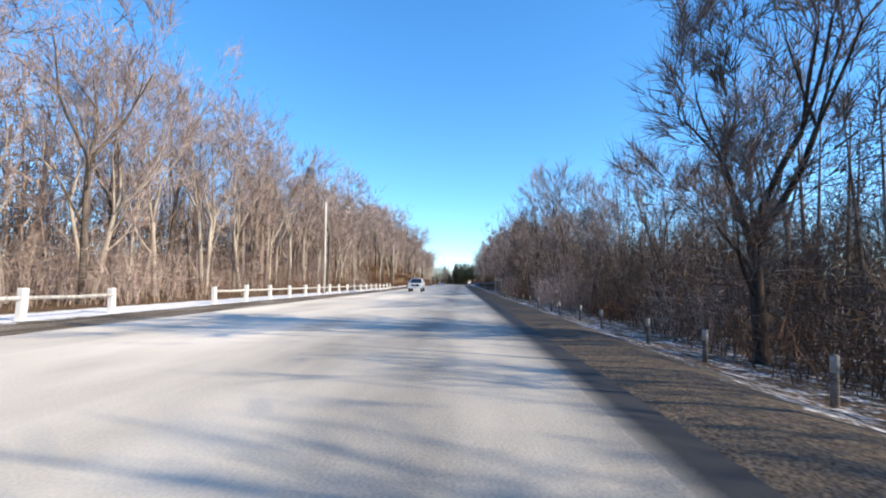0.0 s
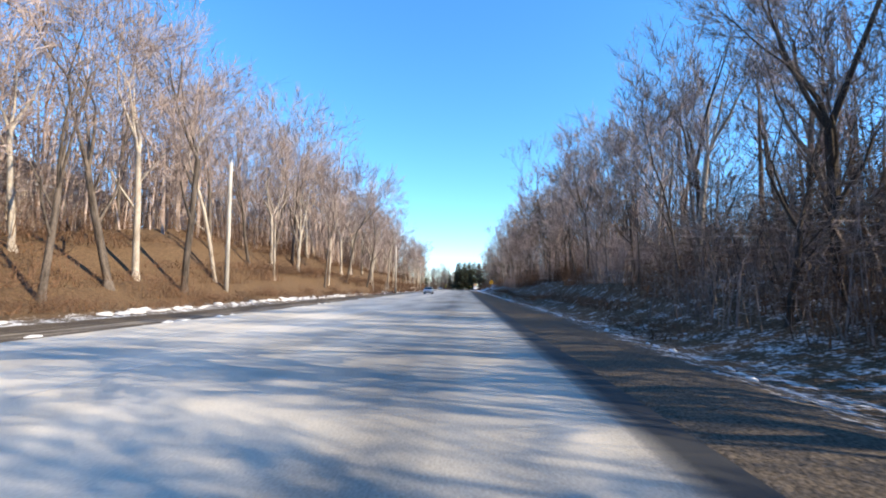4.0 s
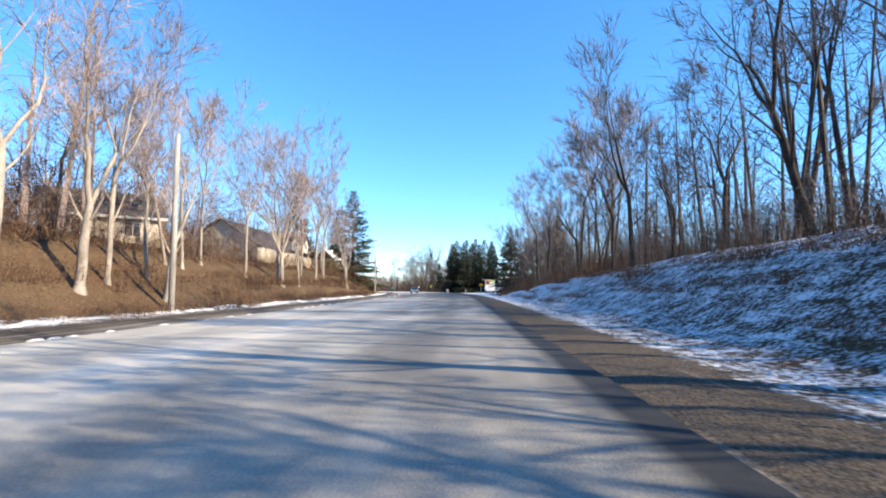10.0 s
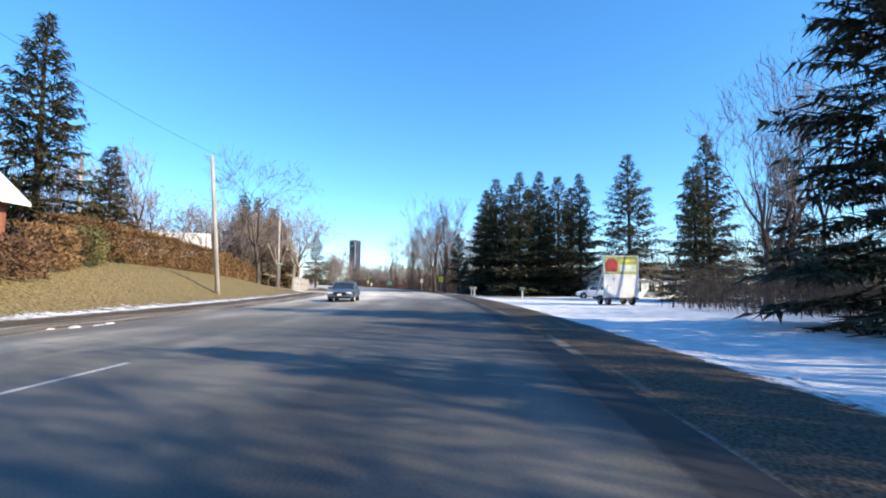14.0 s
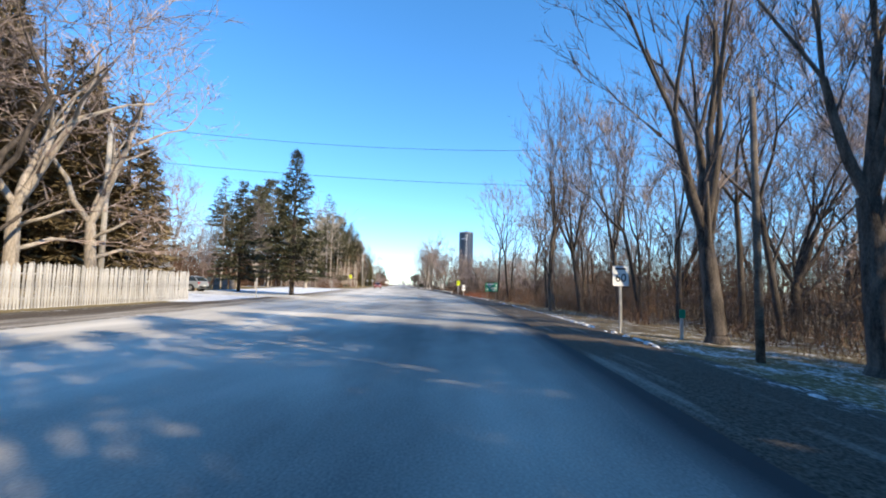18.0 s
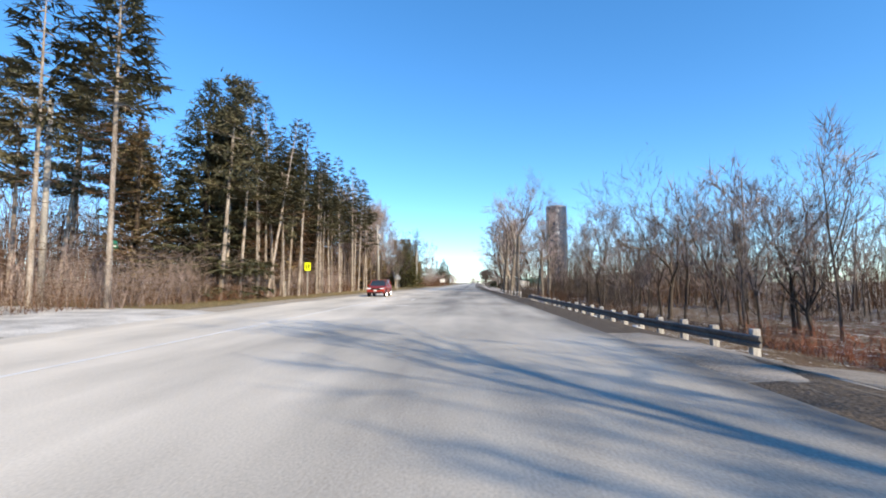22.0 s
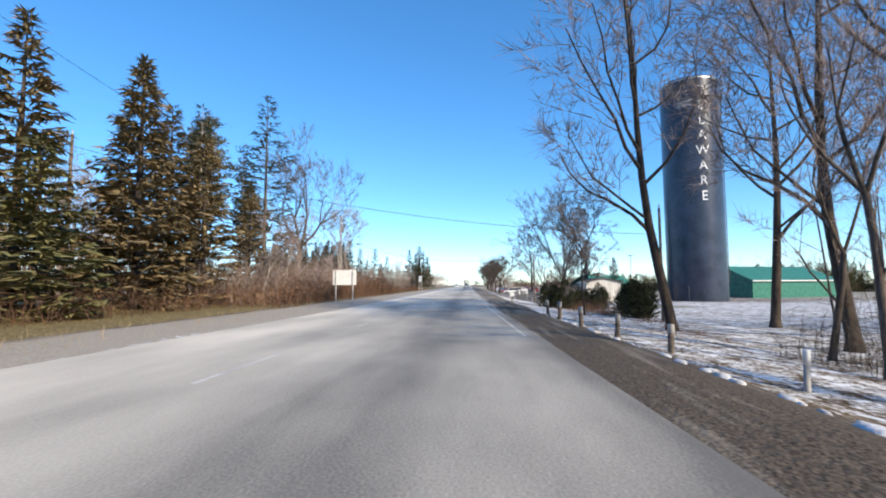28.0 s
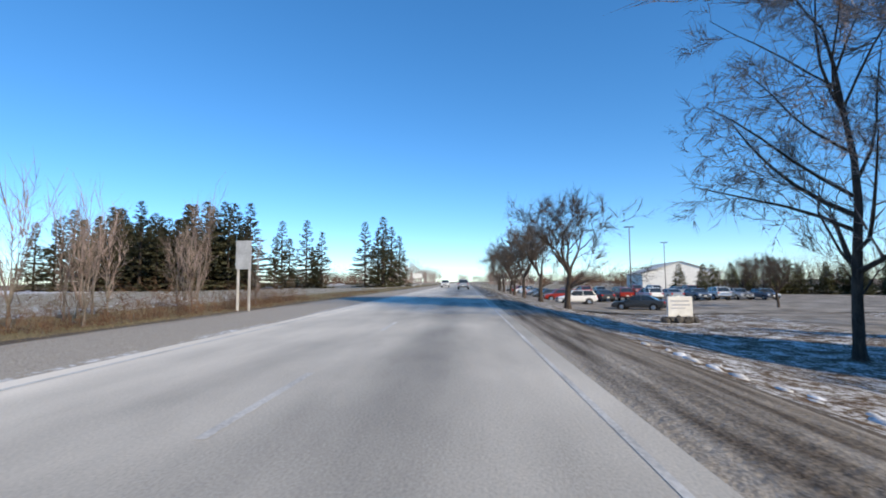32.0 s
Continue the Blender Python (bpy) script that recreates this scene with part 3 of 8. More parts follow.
# ---- mesh helpers ----
class Geo:
    """Collects vertices and faces for one mesh."""

    def __init__(self):
        self.v, self.f = [], []

    def tube(self, pts, radii, n=6, cap=False):
        base = len(self.v)
        prev = None
        for i, p in enumerate(pts):
            d = (pts[min(i + 1, len(pts) - 1)] - pts[max(i - 1, 0)])
            d = d.normalized() if d.length > 1e-6 else Vector((0, 0, 1))
            side = d.cross(Vector((0.31, 0.95, 0.07))) if prev is None else prev - d * prev.dot(d)
            if side.length < 1e-4:
                side = d.orthogonal()
            side.normalize()
            prev = side
            up = d.cross(side)
            for k in range(n):
                a = 2 * math.pi * k / n
                self.v.append(p + (side * math.cos(a) + up * math.sin(a)) * radii[i])
        for i in range(len(pts) - 1):
            for k in range(n):
                a, b = base + i * n + k, base + i * n + (k + 1) % n
                self.f.append((a, b, b + n, a + n))
        if cap:
            self.f.append(tuple(base + (len(pts) - 1) * n + k for k in range(n)))
            self.f.append(tuple(base + n - 1 - k for k in range(n)))

    def blade(self, a, b, w, side=None):
        s = side if side is not None else (b - a).cross(Vector((random.gauss(0, 1), random.gauss(0, 1), random.gauss(0, 1))))
        if s.length < 1e-6:
            return
        s = s.normalized() * (w / 2)
        k = len(self.v)
        self.v += [a - s, a + s, b]
        self.f.append((k, k + 1, k + 2))

    def quad(self, a, b, c, d):
        k = len(self.v)
        self.v += [Vector(a), Vector(b), Vector(c), Vector(d)]
        self.f.append((k, k + 1, k + 2, k + 3))

    def box(self, x0, x1, y0, y1, z0, z1):
        k = len(self.v)
        self.v += [Vector((x, y, z)) for z in (z0, z1) for x, y in ((x0, y0), (x1, y0), (x1, y1), (x0, y1))]
        self.f += [tuple(k + i for i in q) for q in ((3, 2, 1, 0), (4, 5, 6, 7), (0, 1, 5, 4), (1, 2, 6, 5), (2, 3, 7, 6), (3, 0, 4, 7))]

    def prism(self, poly, y0, y1):
        """A polygon in x, z drawn out along y."""
        k, n = len(self.v), len(poly)
        self.v += [Vector((x, y0, z)) for x, z in poly] + [Vector((x, y1, z)) for x, z in poly]
        self.f += [tuple(k + i for i in range(n)), tuple(k + 2 * n - 1 - i for i in range(n))]
        self.f += [(k + (i + 1) % n, k + i, k + n + i, k + n + (i + 1) % n) for i in range(n)]

    def mesh(self, name, material, smooth_=False, bevel=0.0):
        me = bpy.data.meshes.new(name)
        me.from_pydata(self.v, [], self.f)
        if bevel:
            b = bmesh.new()
            b.from_mesh(me)
            bmesh.ops.remove_doubles(b, verts=b.verts, dist=1e-5)
            bmesh.ops.recalc_face_normals(b, faces=b.faces)
            bmesh.ops.bevel(b, geom=[e for e in b.edges], offset=bevel, segments=2, profile=0.6, affect="EDGES", clamp_overlap=True)
            b.to_mesh(me)
            b.free()
        if smooth_:
            me.polygons.foreach_set("use_smooth", [True] * len(me.polygons))
        me.materials.append(material)
        return me


def part(name, geo, material, parent, label="", smooth_=False, bevel=0.0):
    ob = new(name, geo.mesh(name, material, smooth_, bevel) if isinstance(geo, Geo) else geo)
    ob.parent = parent
    return tagged(ob, label) if label else ob


def thing(name, label, category, group="", kind=""):
    return tagged(new(name), label, category, group, kind)


def put(ob, s, u, z=None, turn=0.0, size=1.0, sink=0.0):
    """Stands a thing on the ground beside the road; turn is degrees from the road's heading."""
    p = at(s, u, (lie(s, u) if z is None else z) - sink)
    ob.matrix_basis = Matrix.LocRotScale(p, Euler((0, 0, -heading(s) + radians(turn))), (size,) * 3)
    return ob


def put_copy(proto, s, u, z=None, turn=0.0, size=1.0, sink=0.0, lean=0.0):
    p = at(s, u, (lie(s, u) if z is None else z) - sink)
    ob = copy_thing(park(proto), Matrix.Identity(4))
    ob.matrix_basis = Matrix.LocRotScale(p, Euler((radians(lean * math.sin(turn)), radians(lean), radians(turn))), (size,) * 3)
    return ob


# ---- trees ----
def rand_dir(d, spread):
    q = Vector((random.gauss(0, 1), random.gauss(0, 1), random.gauss(0, 1)))
    q -= d * q.dot(d)
    return (d + q.normalized() * math.tan(spread)).normalized() if q.length > 1e-4 else d


def limb(g_big, g_fine, start, d, length, rad, level, cfg):
    """One limb with its branches; thick ones go into g_big, thin ones into g_fine."""
    segs = 7 if level == 0 else (5 if level == 1 else (3 if level == 2 else 2))
    pts, radii, p, dd = [start.copy()], [rad], start.copy(), d.copy()
    for i in range(segs):
        dd = rand_dir(dd, random.uniform(0, cfg["crook"]) * (1 if level == 0 else 1.7))
        dd.z += cfg["lift"] * (0.6, 1.6, 1.0, 0.5)[min(level, 3)] - cfg.get("weep", 0) * (level >= 2)
        dd.normalize()
        p = p + dd * (length / segs)
        pts.append(p.copy())
        radii.append(max(0.004, rad * (1 - (0.76 if level else cfg["taper"]) * (i + 1) / segs)))
    if level <= 1:
        g_big.tube(pts, radii, 8 if level == 0 else 5)
    elif level == 2:
        for i in range(segs):
            for _ in range(2):
                g_fine.blade(pts[i], pts[i + 1] + (pts[i + 1] - pts[i]) * 0.15, max(cfg["twig_w"] * 1.3, radii[i] * 2.0))
    else:
        for i in range(segs):
            g_fine.blade(pts[i], pts[i + 1] + (pts[i + 1] - pts[i]) * 0.2, max(cfg["twig_w"], radii[i] * 2.0))
    if level >= 2:
        n = cfg["twigs"] if level >= cfg["depth"] else cfg["twigs"] // 2
        for _ in range(n):
            k = random.uniform(0.1, 1.0) * segs
            i = min(segs - 1, int(k))
            q = pts[i].lerp(pts[i + 1], k - i)
            td = rand_dir((pts[i + 1] - pts[i]).normalized(), random.uniform(0.3, 0.95))
            td.z += 0.12 - cfg.get("weep", 0) * 3
            g_fine.blade(q, q + td.normalized() * random.uniform(0.35, 1.1) * cfg["twig_len"], cfg["twig_w"])
    if level >= cfg["depth"]:
        return
    n = cfg["kids"][min(level, len(cfg["kids"]) - 1)]
    first = cfg["first"] if level == 0 else 0.22
    for j in range(n):
        f = (j + random.uniform(0.1, 0.9)) / n
        k = (first + (1 - first) * f) * segs
        i = min(segs - 1, int(k))
        q = pts[i].lerp(pts[i + 1], min(1.0, k - i))
        r = radii[i] * random.uniform(0.42, 0.66)
        a = cfg["angle"] * random.uniform(0.75, 1.25)
        if level == 0:
            cd = rand_dir((pts[i + 1] - pts[i]).normalized(), a * (1.15 - 0.45 * f))
            ln = length * cfg["ratio"] * (0.70 + 0.55 * math.sin(math.pi * min(1.0, 0.15 + 0.75 * f))) * (1.0 - 0.28 * f) * random.uniform(0.7, 1.2)
        else:
            cd = rand_dir((pts[i + 1] - pts[i]).normalized(), a)
            ln = length * cfg["sub"] * (1.15 - 0.5 * f) * random.uniform(0.7, 1.2)
        limb(g_big, g_fine, q, cd, ln, r, level + 1, cfg)


def bare_tree(seed, height, rad, bark, label, name="bare_tree", category="tree", stems=1, twig=None, **over):
    random.seed(seed)
    cfg = dict(crook=0.17, lift=0.06, taper=0.80, depth=3, kids=(10, 6, 5), first=0.34, angle=0.72, ratio=0.36, sub=0.46, twigs=7, twig_len=1.2, twig_w=0.027)
    cfg.update(over)
    g1, g2 = Geo(), Geo()
    for k in range(stems):
        a = random.uniform(0, 6.28)
        off = Vector((math.cos(a), math.sin(a), 0)) * (0.0 if stems == 1 else rad * 1.2)
        d = Vector((math.cos(a) * (0.16 if stems > 1 else 0.04), math.sin(a) * (0.16 if stems > 1 else 0.04), 1)).normalized()
        g1.tube([off + Vector((0, 0, -0.3)), off + Vector((0, 0, 0.05)), off + d * 0.5], [rad * 1.7, rad * 1.35, rad * 1.02], 8)
        limb(g1, g2, off + d * 0.45, d, height * random.uniform(0.9, 1.0), rad, 0, cfg)
    ob = thing(name, label, category, "bare trees")
    part("trunk", g1, bark, ob, smooth_=True)
    part("crown", g2, twig or TWIG, ob, "bare grey-brown twigs")
    return ob


def fork_tree(seed, height, rad, bark, label, bole=0.35, spread=0.42, levels=5, shrink=0.76, rise=0.10, crook=0.13, kids=(3, 2, 3, 2, 3), shoots=1, twigs=7, twig_len=0.9, twig_w=0.022, twig=None, weep=0.0, wide=1.0, name="bare_tree", group="bare trees"):
    """A bare hardwood whose bole forks again and again into a rounded crown of fine twigs."""
    random.seed(seed)
    wood, fine = [], []

    def grow(p, d, length, r, level):
        segs = 4 if level == 0 else (3 if level < 3 else 2)
        pts, radii = [p], [r]
        for i in range(segs):
            d = rand_dir(d, random.uniform(0, crook) * (0.6 if level == 0 else 1.6))
            d.z += rise * (0.3 if level == 0 else 1.0) - weep * max(0, level - 2)
            d.normalize()
            p = p + d * (length / segs)
            pts.append(p)
            radii.append(r * (1 - (0.22 if level == 0 else 0.36) * (i + 1) / segs))
        wood.append((pts, radii, level))
        if level >= 2:
            for _ in range(twigs if level >= levels - 1 else twigs // 2):
                k = random.uniform(0.1, 1.0) * segs
                i = min(segs - 1, int(k))
                q = pts[i].lerp(pts[i + 1], k - i)
                td = rand_dir((pts[i + 1] - pts[i]).normalized(), random.uniform(0.25, 0.85))
                td.z += rise - weep * 3
                fine.append((q, td.normalized() * random.uniform(0.4, 1.1) * twig_len))
        if level >= levels:
            return
        for _ in range(kids[min(level, len(kids) - 1)]):
            grow(p, rand_dir(d, spread * random.uniform(0.55, 1.3)), length * shrink * random.uniform(0.75, 1.15) if level else height * (1 - bole) * 0.34 * random.uniform(0.8, 1.15), radii[-1] * random.uniform(0.6, 0.8), level + 1)
        for _ in range(shoots if level else shoots + 1):
            i = random.randint(1 if level else 2, segs - 1)
            grow(pts[i], rand_dir((pts[i] - pts[i - 1]).normalized(), spread * random.uniform(1.1, 2.0)), (length * shrink if level else height * (1 - bole) * 0.28) * random.uniform(0.55, 0.9), radii[i] * random.uniform(0.35, 0.5), min(levels, level + 2))

    grow(Vector((0, 0, 0.4)), Vector((random.gauss(0, 0.04), random.gauss(0, 0.04), 1)).normalized(), height * bole, rad, 0)
    top = max(q.z for pts, _, _ in wood for q in pts)
    k = height / top

    def fit_(q):
        return Vector((q.x * k * wide, q.y * k * wide, q.z * k))

    g1, g2 = Geo(), Geo()
    g1.tube([Vector((0, 0, -0.3)), Vector((0, 0, 0.05)), fit_(wood[0][0][0])], [rad * 1.75, rad * 1.35, rad * 1.02], 8)
    for pts, radii, level in wood:
        pts = [fit_(q) for q in pts]
        if level <= 2 and radii[0] > 0.018:
            g1.tube(pts, radii, 8 if level == 0 else (6 if level == 1 else 4))
        else:
            for i in range(len(pts) - 1):
                g2.blade(pts[i], pts[i + 1] + (pts[i + 1] - pts[i]) * 0.2, max(twig_w * 1.4, radii[i] * 2.0))
                if level <= 3:
                    g2.blade(pts[i], pts[i + 1] + (pts[i + 1] - pts[i]) * 0.2, max(twig_w * 1.4, radii[i] * 2.0))
    for q, td in fine:
        q = fit_(q)
        g2.blade(q, q + td, twig_w)
    ob = thing(name, label, "tree", group)
    part("trunk", g1, bark, ob, smooth_=True)
    part("crown", g2, twig or TWIG, ob, "bare grey-brown twigs")
    return ob


def park(ob):
    """Keeps a model that is only copied out of the scene."""
    for o in (ob, *ob.children_recursive):
        if scene.collection.objects.get(o.name):
            scene.collection.objects.unlink(o)
    return ob


def spruce(seed, height, radius, label, name="spruce_tree", bare=0.06, droop=0.35, foliage=None, bark=None, dens=1.0, girth=0.016, fat=1.0):
    random.seed(seed)
    g1, g2 = Geo(), Geo()
    g1.tube([Vector((0, 0, -0.3)), Vector((0, 0, height * 0.5)), Vector((0, 0, height * 0.98))], [height * girth, height * girth * 0.65, 0.012], 7)
    g3 = Geo()
    if bare > 0.3:
        for _ in range(int(height * 4.5)):
            q = Vector((0, 0, height * random.uniform(0.12, bare + 0.08)))
            a = random.uniform(0, 6.28)
            r = q + Vector((math.cos(a), math.sin(a), random.uniform(-0.45, 0.15))) * random.uniform(0.5, 2.2)
            g3.blade(q, r, 0.04)
            for _k in range(2):
                m = q.lerp(r, random.uniform(0.4, 0.9))
                g3.blade(m, m + Vector((random.gauss(0, 0.5), random.gauss(0, 0.5), random.uniform(-0.5, 0.3))), 0.03)
    z = height * bare
    while z < height * 0.985:
        k = (z / height - bare) / (1 - bare)
        r = radius * (1 - k) ** 0.82 * random.uniform(0.58, 1.15) + 0.10
        slim = (0.42 + 0.58 * (1 - k)) * fat
        n = max(4, int((5 + r * 1.6) * dens))
        for j in range(n):
            a = random.uniform(0, 6.283)
            rr = r * random.uniform(0.72, 1.1)
            o = Vector((math.cos(a), math.sin(a), 0))
            tip = Vector((0, 0, z)) + o * rr + Vector((0, 0, -droop * rr * (1 - 0.8 * k) + 0.12 * rr))
            mid = Vector((0, 0, z)) + o * rr * 0.55 + Vector((0, 0, -droop * rr * 0.6))
            g1.blade(Vector((0, 0, z)), mid, 0.05)
            side = o.cross(Vector((0, 0, 1)))
            m = max(3, int(3 + rr * 2.4))
            for q in range(m):
                f = 0.2 + 0.85 * math.sqrt((q + random.random()) / m)
                base = (Vector((0, 0, z)).lerp(mid, f / 0.55) if f < 0.55 else mid.lerp(tip, (f - 0.55) / 0.45))
                w = (0.35 + 0.16 * rr) * (1.25 - 0.6 * f)
                sg = random.choice((-1, 1))
                out = base + side * sg * w * random.uniform(0.7, 1.5) + o * random.uniform(0.15, 0.55) + Vector((0, 0, random.uniform(-0.45, 0.0) * (0.5 + droop)))
                g2.blade(base, out, random.uniform(0.2, 0.42) * slim, o + Vector((0, 0, random.uniform(-0.6, 0.6))))
                if random.random() < 0.6:
                    hang = base + Vector((random.uniform(-0.16, 0.16), random.uniform(-0.16, 0.16), -random.uniform(0.2, 0.55) * (0.45 + droop)))
                    g2.blade(base, hang, random.uniform(0.12, 0.24) * slim, side + o * random.uniform(-0.5, 0.5))
            g2.blade(mid, tip + o * 0.35 + Vector((0, 0, 0.15)), 0.40 * slim, side)
        z += random.uniform(0.34, 0.55) * (0.7 + 0.5 * (1 - k)) * max(0.8, height / 14)
    ob = thing(name, label, "tree", "evergreens")
    part("trunk", g1, bark or BARK_DARK, ob, smooth_=True)
    part("crown", g2, foliage or NEEDLE, ob, "dark green needled boughs")
    if g3.v:
        part("deadwood", g3, TWIG_BROWN, ob, "bare dead lower branches")
    return ob


def pine(seed, height, label, crown_from=0.45, radius=3.2, bark=None, rad=0.2):
    random.seed(seed)
    g1, g2 = Geo(), Geo()
    top = Vector((random.uniform(-0.6, 0.6), random.uniform(-0.6, 0.6), height))
    g1.tube([Vector((0, 0, -0.3)), top * 0.3, top * 0.7, top * 0.98], [rad * 1.3, rad, rad * 0.65, 0.03], 8)
    for i in range(int(height * 0.5)):
        q = top * random.uniform(0.15, crown_from)
        a = random.uniform(0, 6.28)
        g1.blade(q, q + Vector((math.cos(a), math.sin(a), random.uniform(-0.2, 0.1))) * random.uniform(0.5, 1.6), 0.045)
    z = crown_from
    while z < 0.99:
        k = (z - crown_from) / (1 - crown_from)
        r = radius * (0.55 + 0.9 * k * (1 - k) * 2) * (1 - 0.55 * k) * random.uniform(0.7, 1.15)
        for j in range(random.randint(4, 6)):
            a = random.uniform(0, 6.28)
            o = Vector((math.cos(a), math.sin(a), random.uniform(-0.1, 0.3)))
            b, tip = top * z, top * z + o * r
            g1.tube([b, b.lerp(tip, 0.5), tip], [0.06, 0.04, 0.015], 4)
            for q in range(int(20 + r * 18)):
                f = random.uniform(0.25, 1.08)
                c = b.lerp(tip, f) + Vector((random.gauss(0, 0.34), random.gauss(0, 0.34), random.gauss(0.06, 0.13)))
                dd = Vector((random.gauss(0, 1), random.gauss(0, 1), random.gauss(0.35, 0.5))).normalized()
                g2.blade(c, c + dd * random.uniform(0.35, 0.8), random.uniform(0.10, 0.2))
        z += random.uniform(0.032, 0.055)
    ob = thing("pine_tree", label, "tree", "evergreens")
    part("trunk", g1, bark or BARK_PINE, ob, smooth_=True)
    part("crown", g2, NEEDLE_PINE, ob, "ragged green needle tufts")
    return ob


def thicket(seed, length, depth, count, h0, h1, lean=0.25, twigs=3, w=0.03):
    """A patch of upright stems and twigs."""
    random.seed(seed)
    g = Geo()
    for _ in range(count):
        p = Vector((random.uniform(-length / 2, length / 2), random.uniform(-depth / 2, depth / 2), -0.35))
        h = random.uniform(h0, h1) * random.choice((0.35, 0.55, 0.8, 1.0))
        bend = p + Vector((random.gauss(0, lean), random.gauss(0, lean), 1)).normalized() * (h + 0.35) * 0.55
        tip = bend + Vector((random.gauss(0, lean * 2.2), random.gauss(0, lean * 2.2), 1)).normalized() * (h + 0.35) * 0.5
        wide = w * random.uniform(0.5, 1.3)
        g.blade(p, bend + (bend - p) * 0.25, wide)
        if twigs:
            g.blade(bend, tip, wide * 0.7)
        for k in range(twigs):
            f = random.uniform(0.3, 0.98)
            q = p.lerp(bend, f * 2) if f < 0.5 else bend.lerp(tip, f * 2 - 1)
            g.blade(q, q + Vector((random.gauss(0, 0.75), random.gauss(0, 0.75), random.uniform(-0.1, 0.7))) * h * 0.34, w * 0.5)
    return g


def woods_chunk(seed, length, depth, count, h0, h1):
    """A stretch of the wood's inner rows."""
    random.seed(seed)
    g = Geo()
    for _ in range(count):
        p = Vector((random.uniform(-length / 2, length / 2), random.uniform(-depth / 2, depth / 2), -1.2))
        h = random.uniform(h0, h1)
        lean_ = Vector((random.gauss(0, 0.06), random.gauss(0, 0.06), 1)).normalized()
        r = random.uniform(0.09, 0.20)
        g.tube([p, p + lean_ * h * 0.5, p + lean_ * h], [r * 1.2, r * 0.75, 0.015], 4)
        for k in range(15):
            f = random.uniform(0.3, 0.98)
            q = p + lean_ * h * f
            d = rand_dir(lean_, random.uniform(0.5, 1.0))
            tip = q + d * h * random.uniform(0.16, 0.34) * (1.2 - 0.55 * f)
            g.blade(q, tip, 0.08 * (1.2 - f))
            for j in range(7):
                a = q.lerp(tip, random.uniform(0.3, 1.0))
                g.blade(a, a + rand_dir(d, random.uniform(0.3, 1.0)) * random.uniform(0.7, 2.6), 0.045)
    return g


def thick_wood(seed, length, depth, count, h0, h1, bushy=True):
    """A crowded stand of thin bent stems and branching twigs, seen only from far off."""
    random.seed(seed)
    g = Geo()
    for _ in range(count // 2 if bushy else count):
        p = Vector((random.uniform(-length / 2, length / 2), random.uniform(-depth / 2, depth / 2), -1.0))
        h = random.uniform(h0, h1) * random.choice((0.45, 0.6, 0.8, 1.0))
        bend = p + Vector((random.gauss(0, 0.09), random.gauss(0, 0.09), 1)) * (h + 1) * 0.5
        tip = bend + Vector((random.gauss(0, 0.28), random.gauss(0, 0.28), 1)) * (h + 1) * 0.5
        w = random.uniform(0.05, 0.15)
        g.blade(p, bend + (bend - p) * 0.4, w)
        g.blade(bend, tip, w * 0.75)
        for _k in range(5 if bushy else 3):
            f = random.uniform(0.3, 0.95)
            q = p.lerp(bend, f * 2) if f < 0.5 else bend.lerp(tip, f * 2 - 1)
            r = q + Vector((random.gauss(0, 0.75), random.gauss(0, 0.75), random.uniform(0.2, 1.0))) * h * 0.24
            g.blade(q, r, 0.055)
            for _j in range(1 if bushy else 0):
                a = q.lerp(r, random.uniform(0.35, 0.95))
                g.blade(a, a + Vector((random.gauss(0, 0.7), random.gauss(0, 0.7), random.uniform(0.1, 0.9))) * h * 0.15, 0.05)
    return g


def grove(name, label, spots, kind="stuff"):
    """Many copies of tree models joined into one uncountable object. spots: (model, s, u, size, lean)."""
    co, faces, mats, slots, base = [], [], [], [], 0
    for proto, s, u, size, lean in spots:
        m = np.array(Matrix.LocRotScale(at(s, u, lie(s, u) - 0.05), Euler((0, radians(lean), random.uniform(0, 6.28))), (size,) * 3))
        for ch in proto.children:
            me = ch.data
            v = np.empty(len(me.vertices) * 3)
            me.vertices.foreach_get("co", v)
            v = v.reshape(-1, 3) @ m[:3, :3].T + m[:3, 3]
            if me.materials[0] not in slots:
                slots.append(me.materials[0])
            k = slots.index(me.materials[0])
            faces += [[base + i for i in p.vertices] for p in me.polygons]
            mats += [k] * len(me.polygons)
            co.append(v)
            base += len(v)
    me = bpy.data.meshes.new(name)
    me.from_pydata(np.concatenate(co).tolist(), [], faces)
    for q in slots:
        me.materials.append(q)
    me.polygons.foreach_set("material_index", mats)
    return tagged(new(name, me), label, "woods", kind=kind)


# ---- tree models ----
L_FOREST = "tall slender bare hardwood at the wood's edge"
FOREST = [park(fork_tree(100 + i, h, r, BARK, L_FOREST, bole=bo, spread=sp))
          for i, (h, r, bo, sp) in enumerate([(16, 0.15, 0.40, 0.40), (15, 0.13, 0.34, 0.46), (18, 0.18, 0.42, 0.40), (14, 0.12, 0.30, 0.48), (16, 0.16, 0.28, 0.52), (17, 0.14, 0.45, 0.38)])]
PALE = [park(fork_tree(140 + i, h, r, BARK_PALE, "slender bare hardwood with pale sunlit bark", bole=bo, spread=0.42, crook=0.18))
        for i, (h, r, bo) in enumerate([(16, 0.135, 0.42), (18, 0.15, 0.36), (14, 0.11, 0.40), (17, 0.17, 0.30)])]
DARK = [park(fork_tree(160 + i, h, r, BARK_DARK, "dark-barked bare hardwood among brush", bole=bo, spread=sp, crook=0.16, twig=TWIG_SHADE))
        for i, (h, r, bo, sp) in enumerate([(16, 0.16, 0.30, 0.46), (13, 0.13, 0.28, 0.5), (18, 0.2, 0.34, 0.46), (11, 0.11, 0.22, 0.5)])]
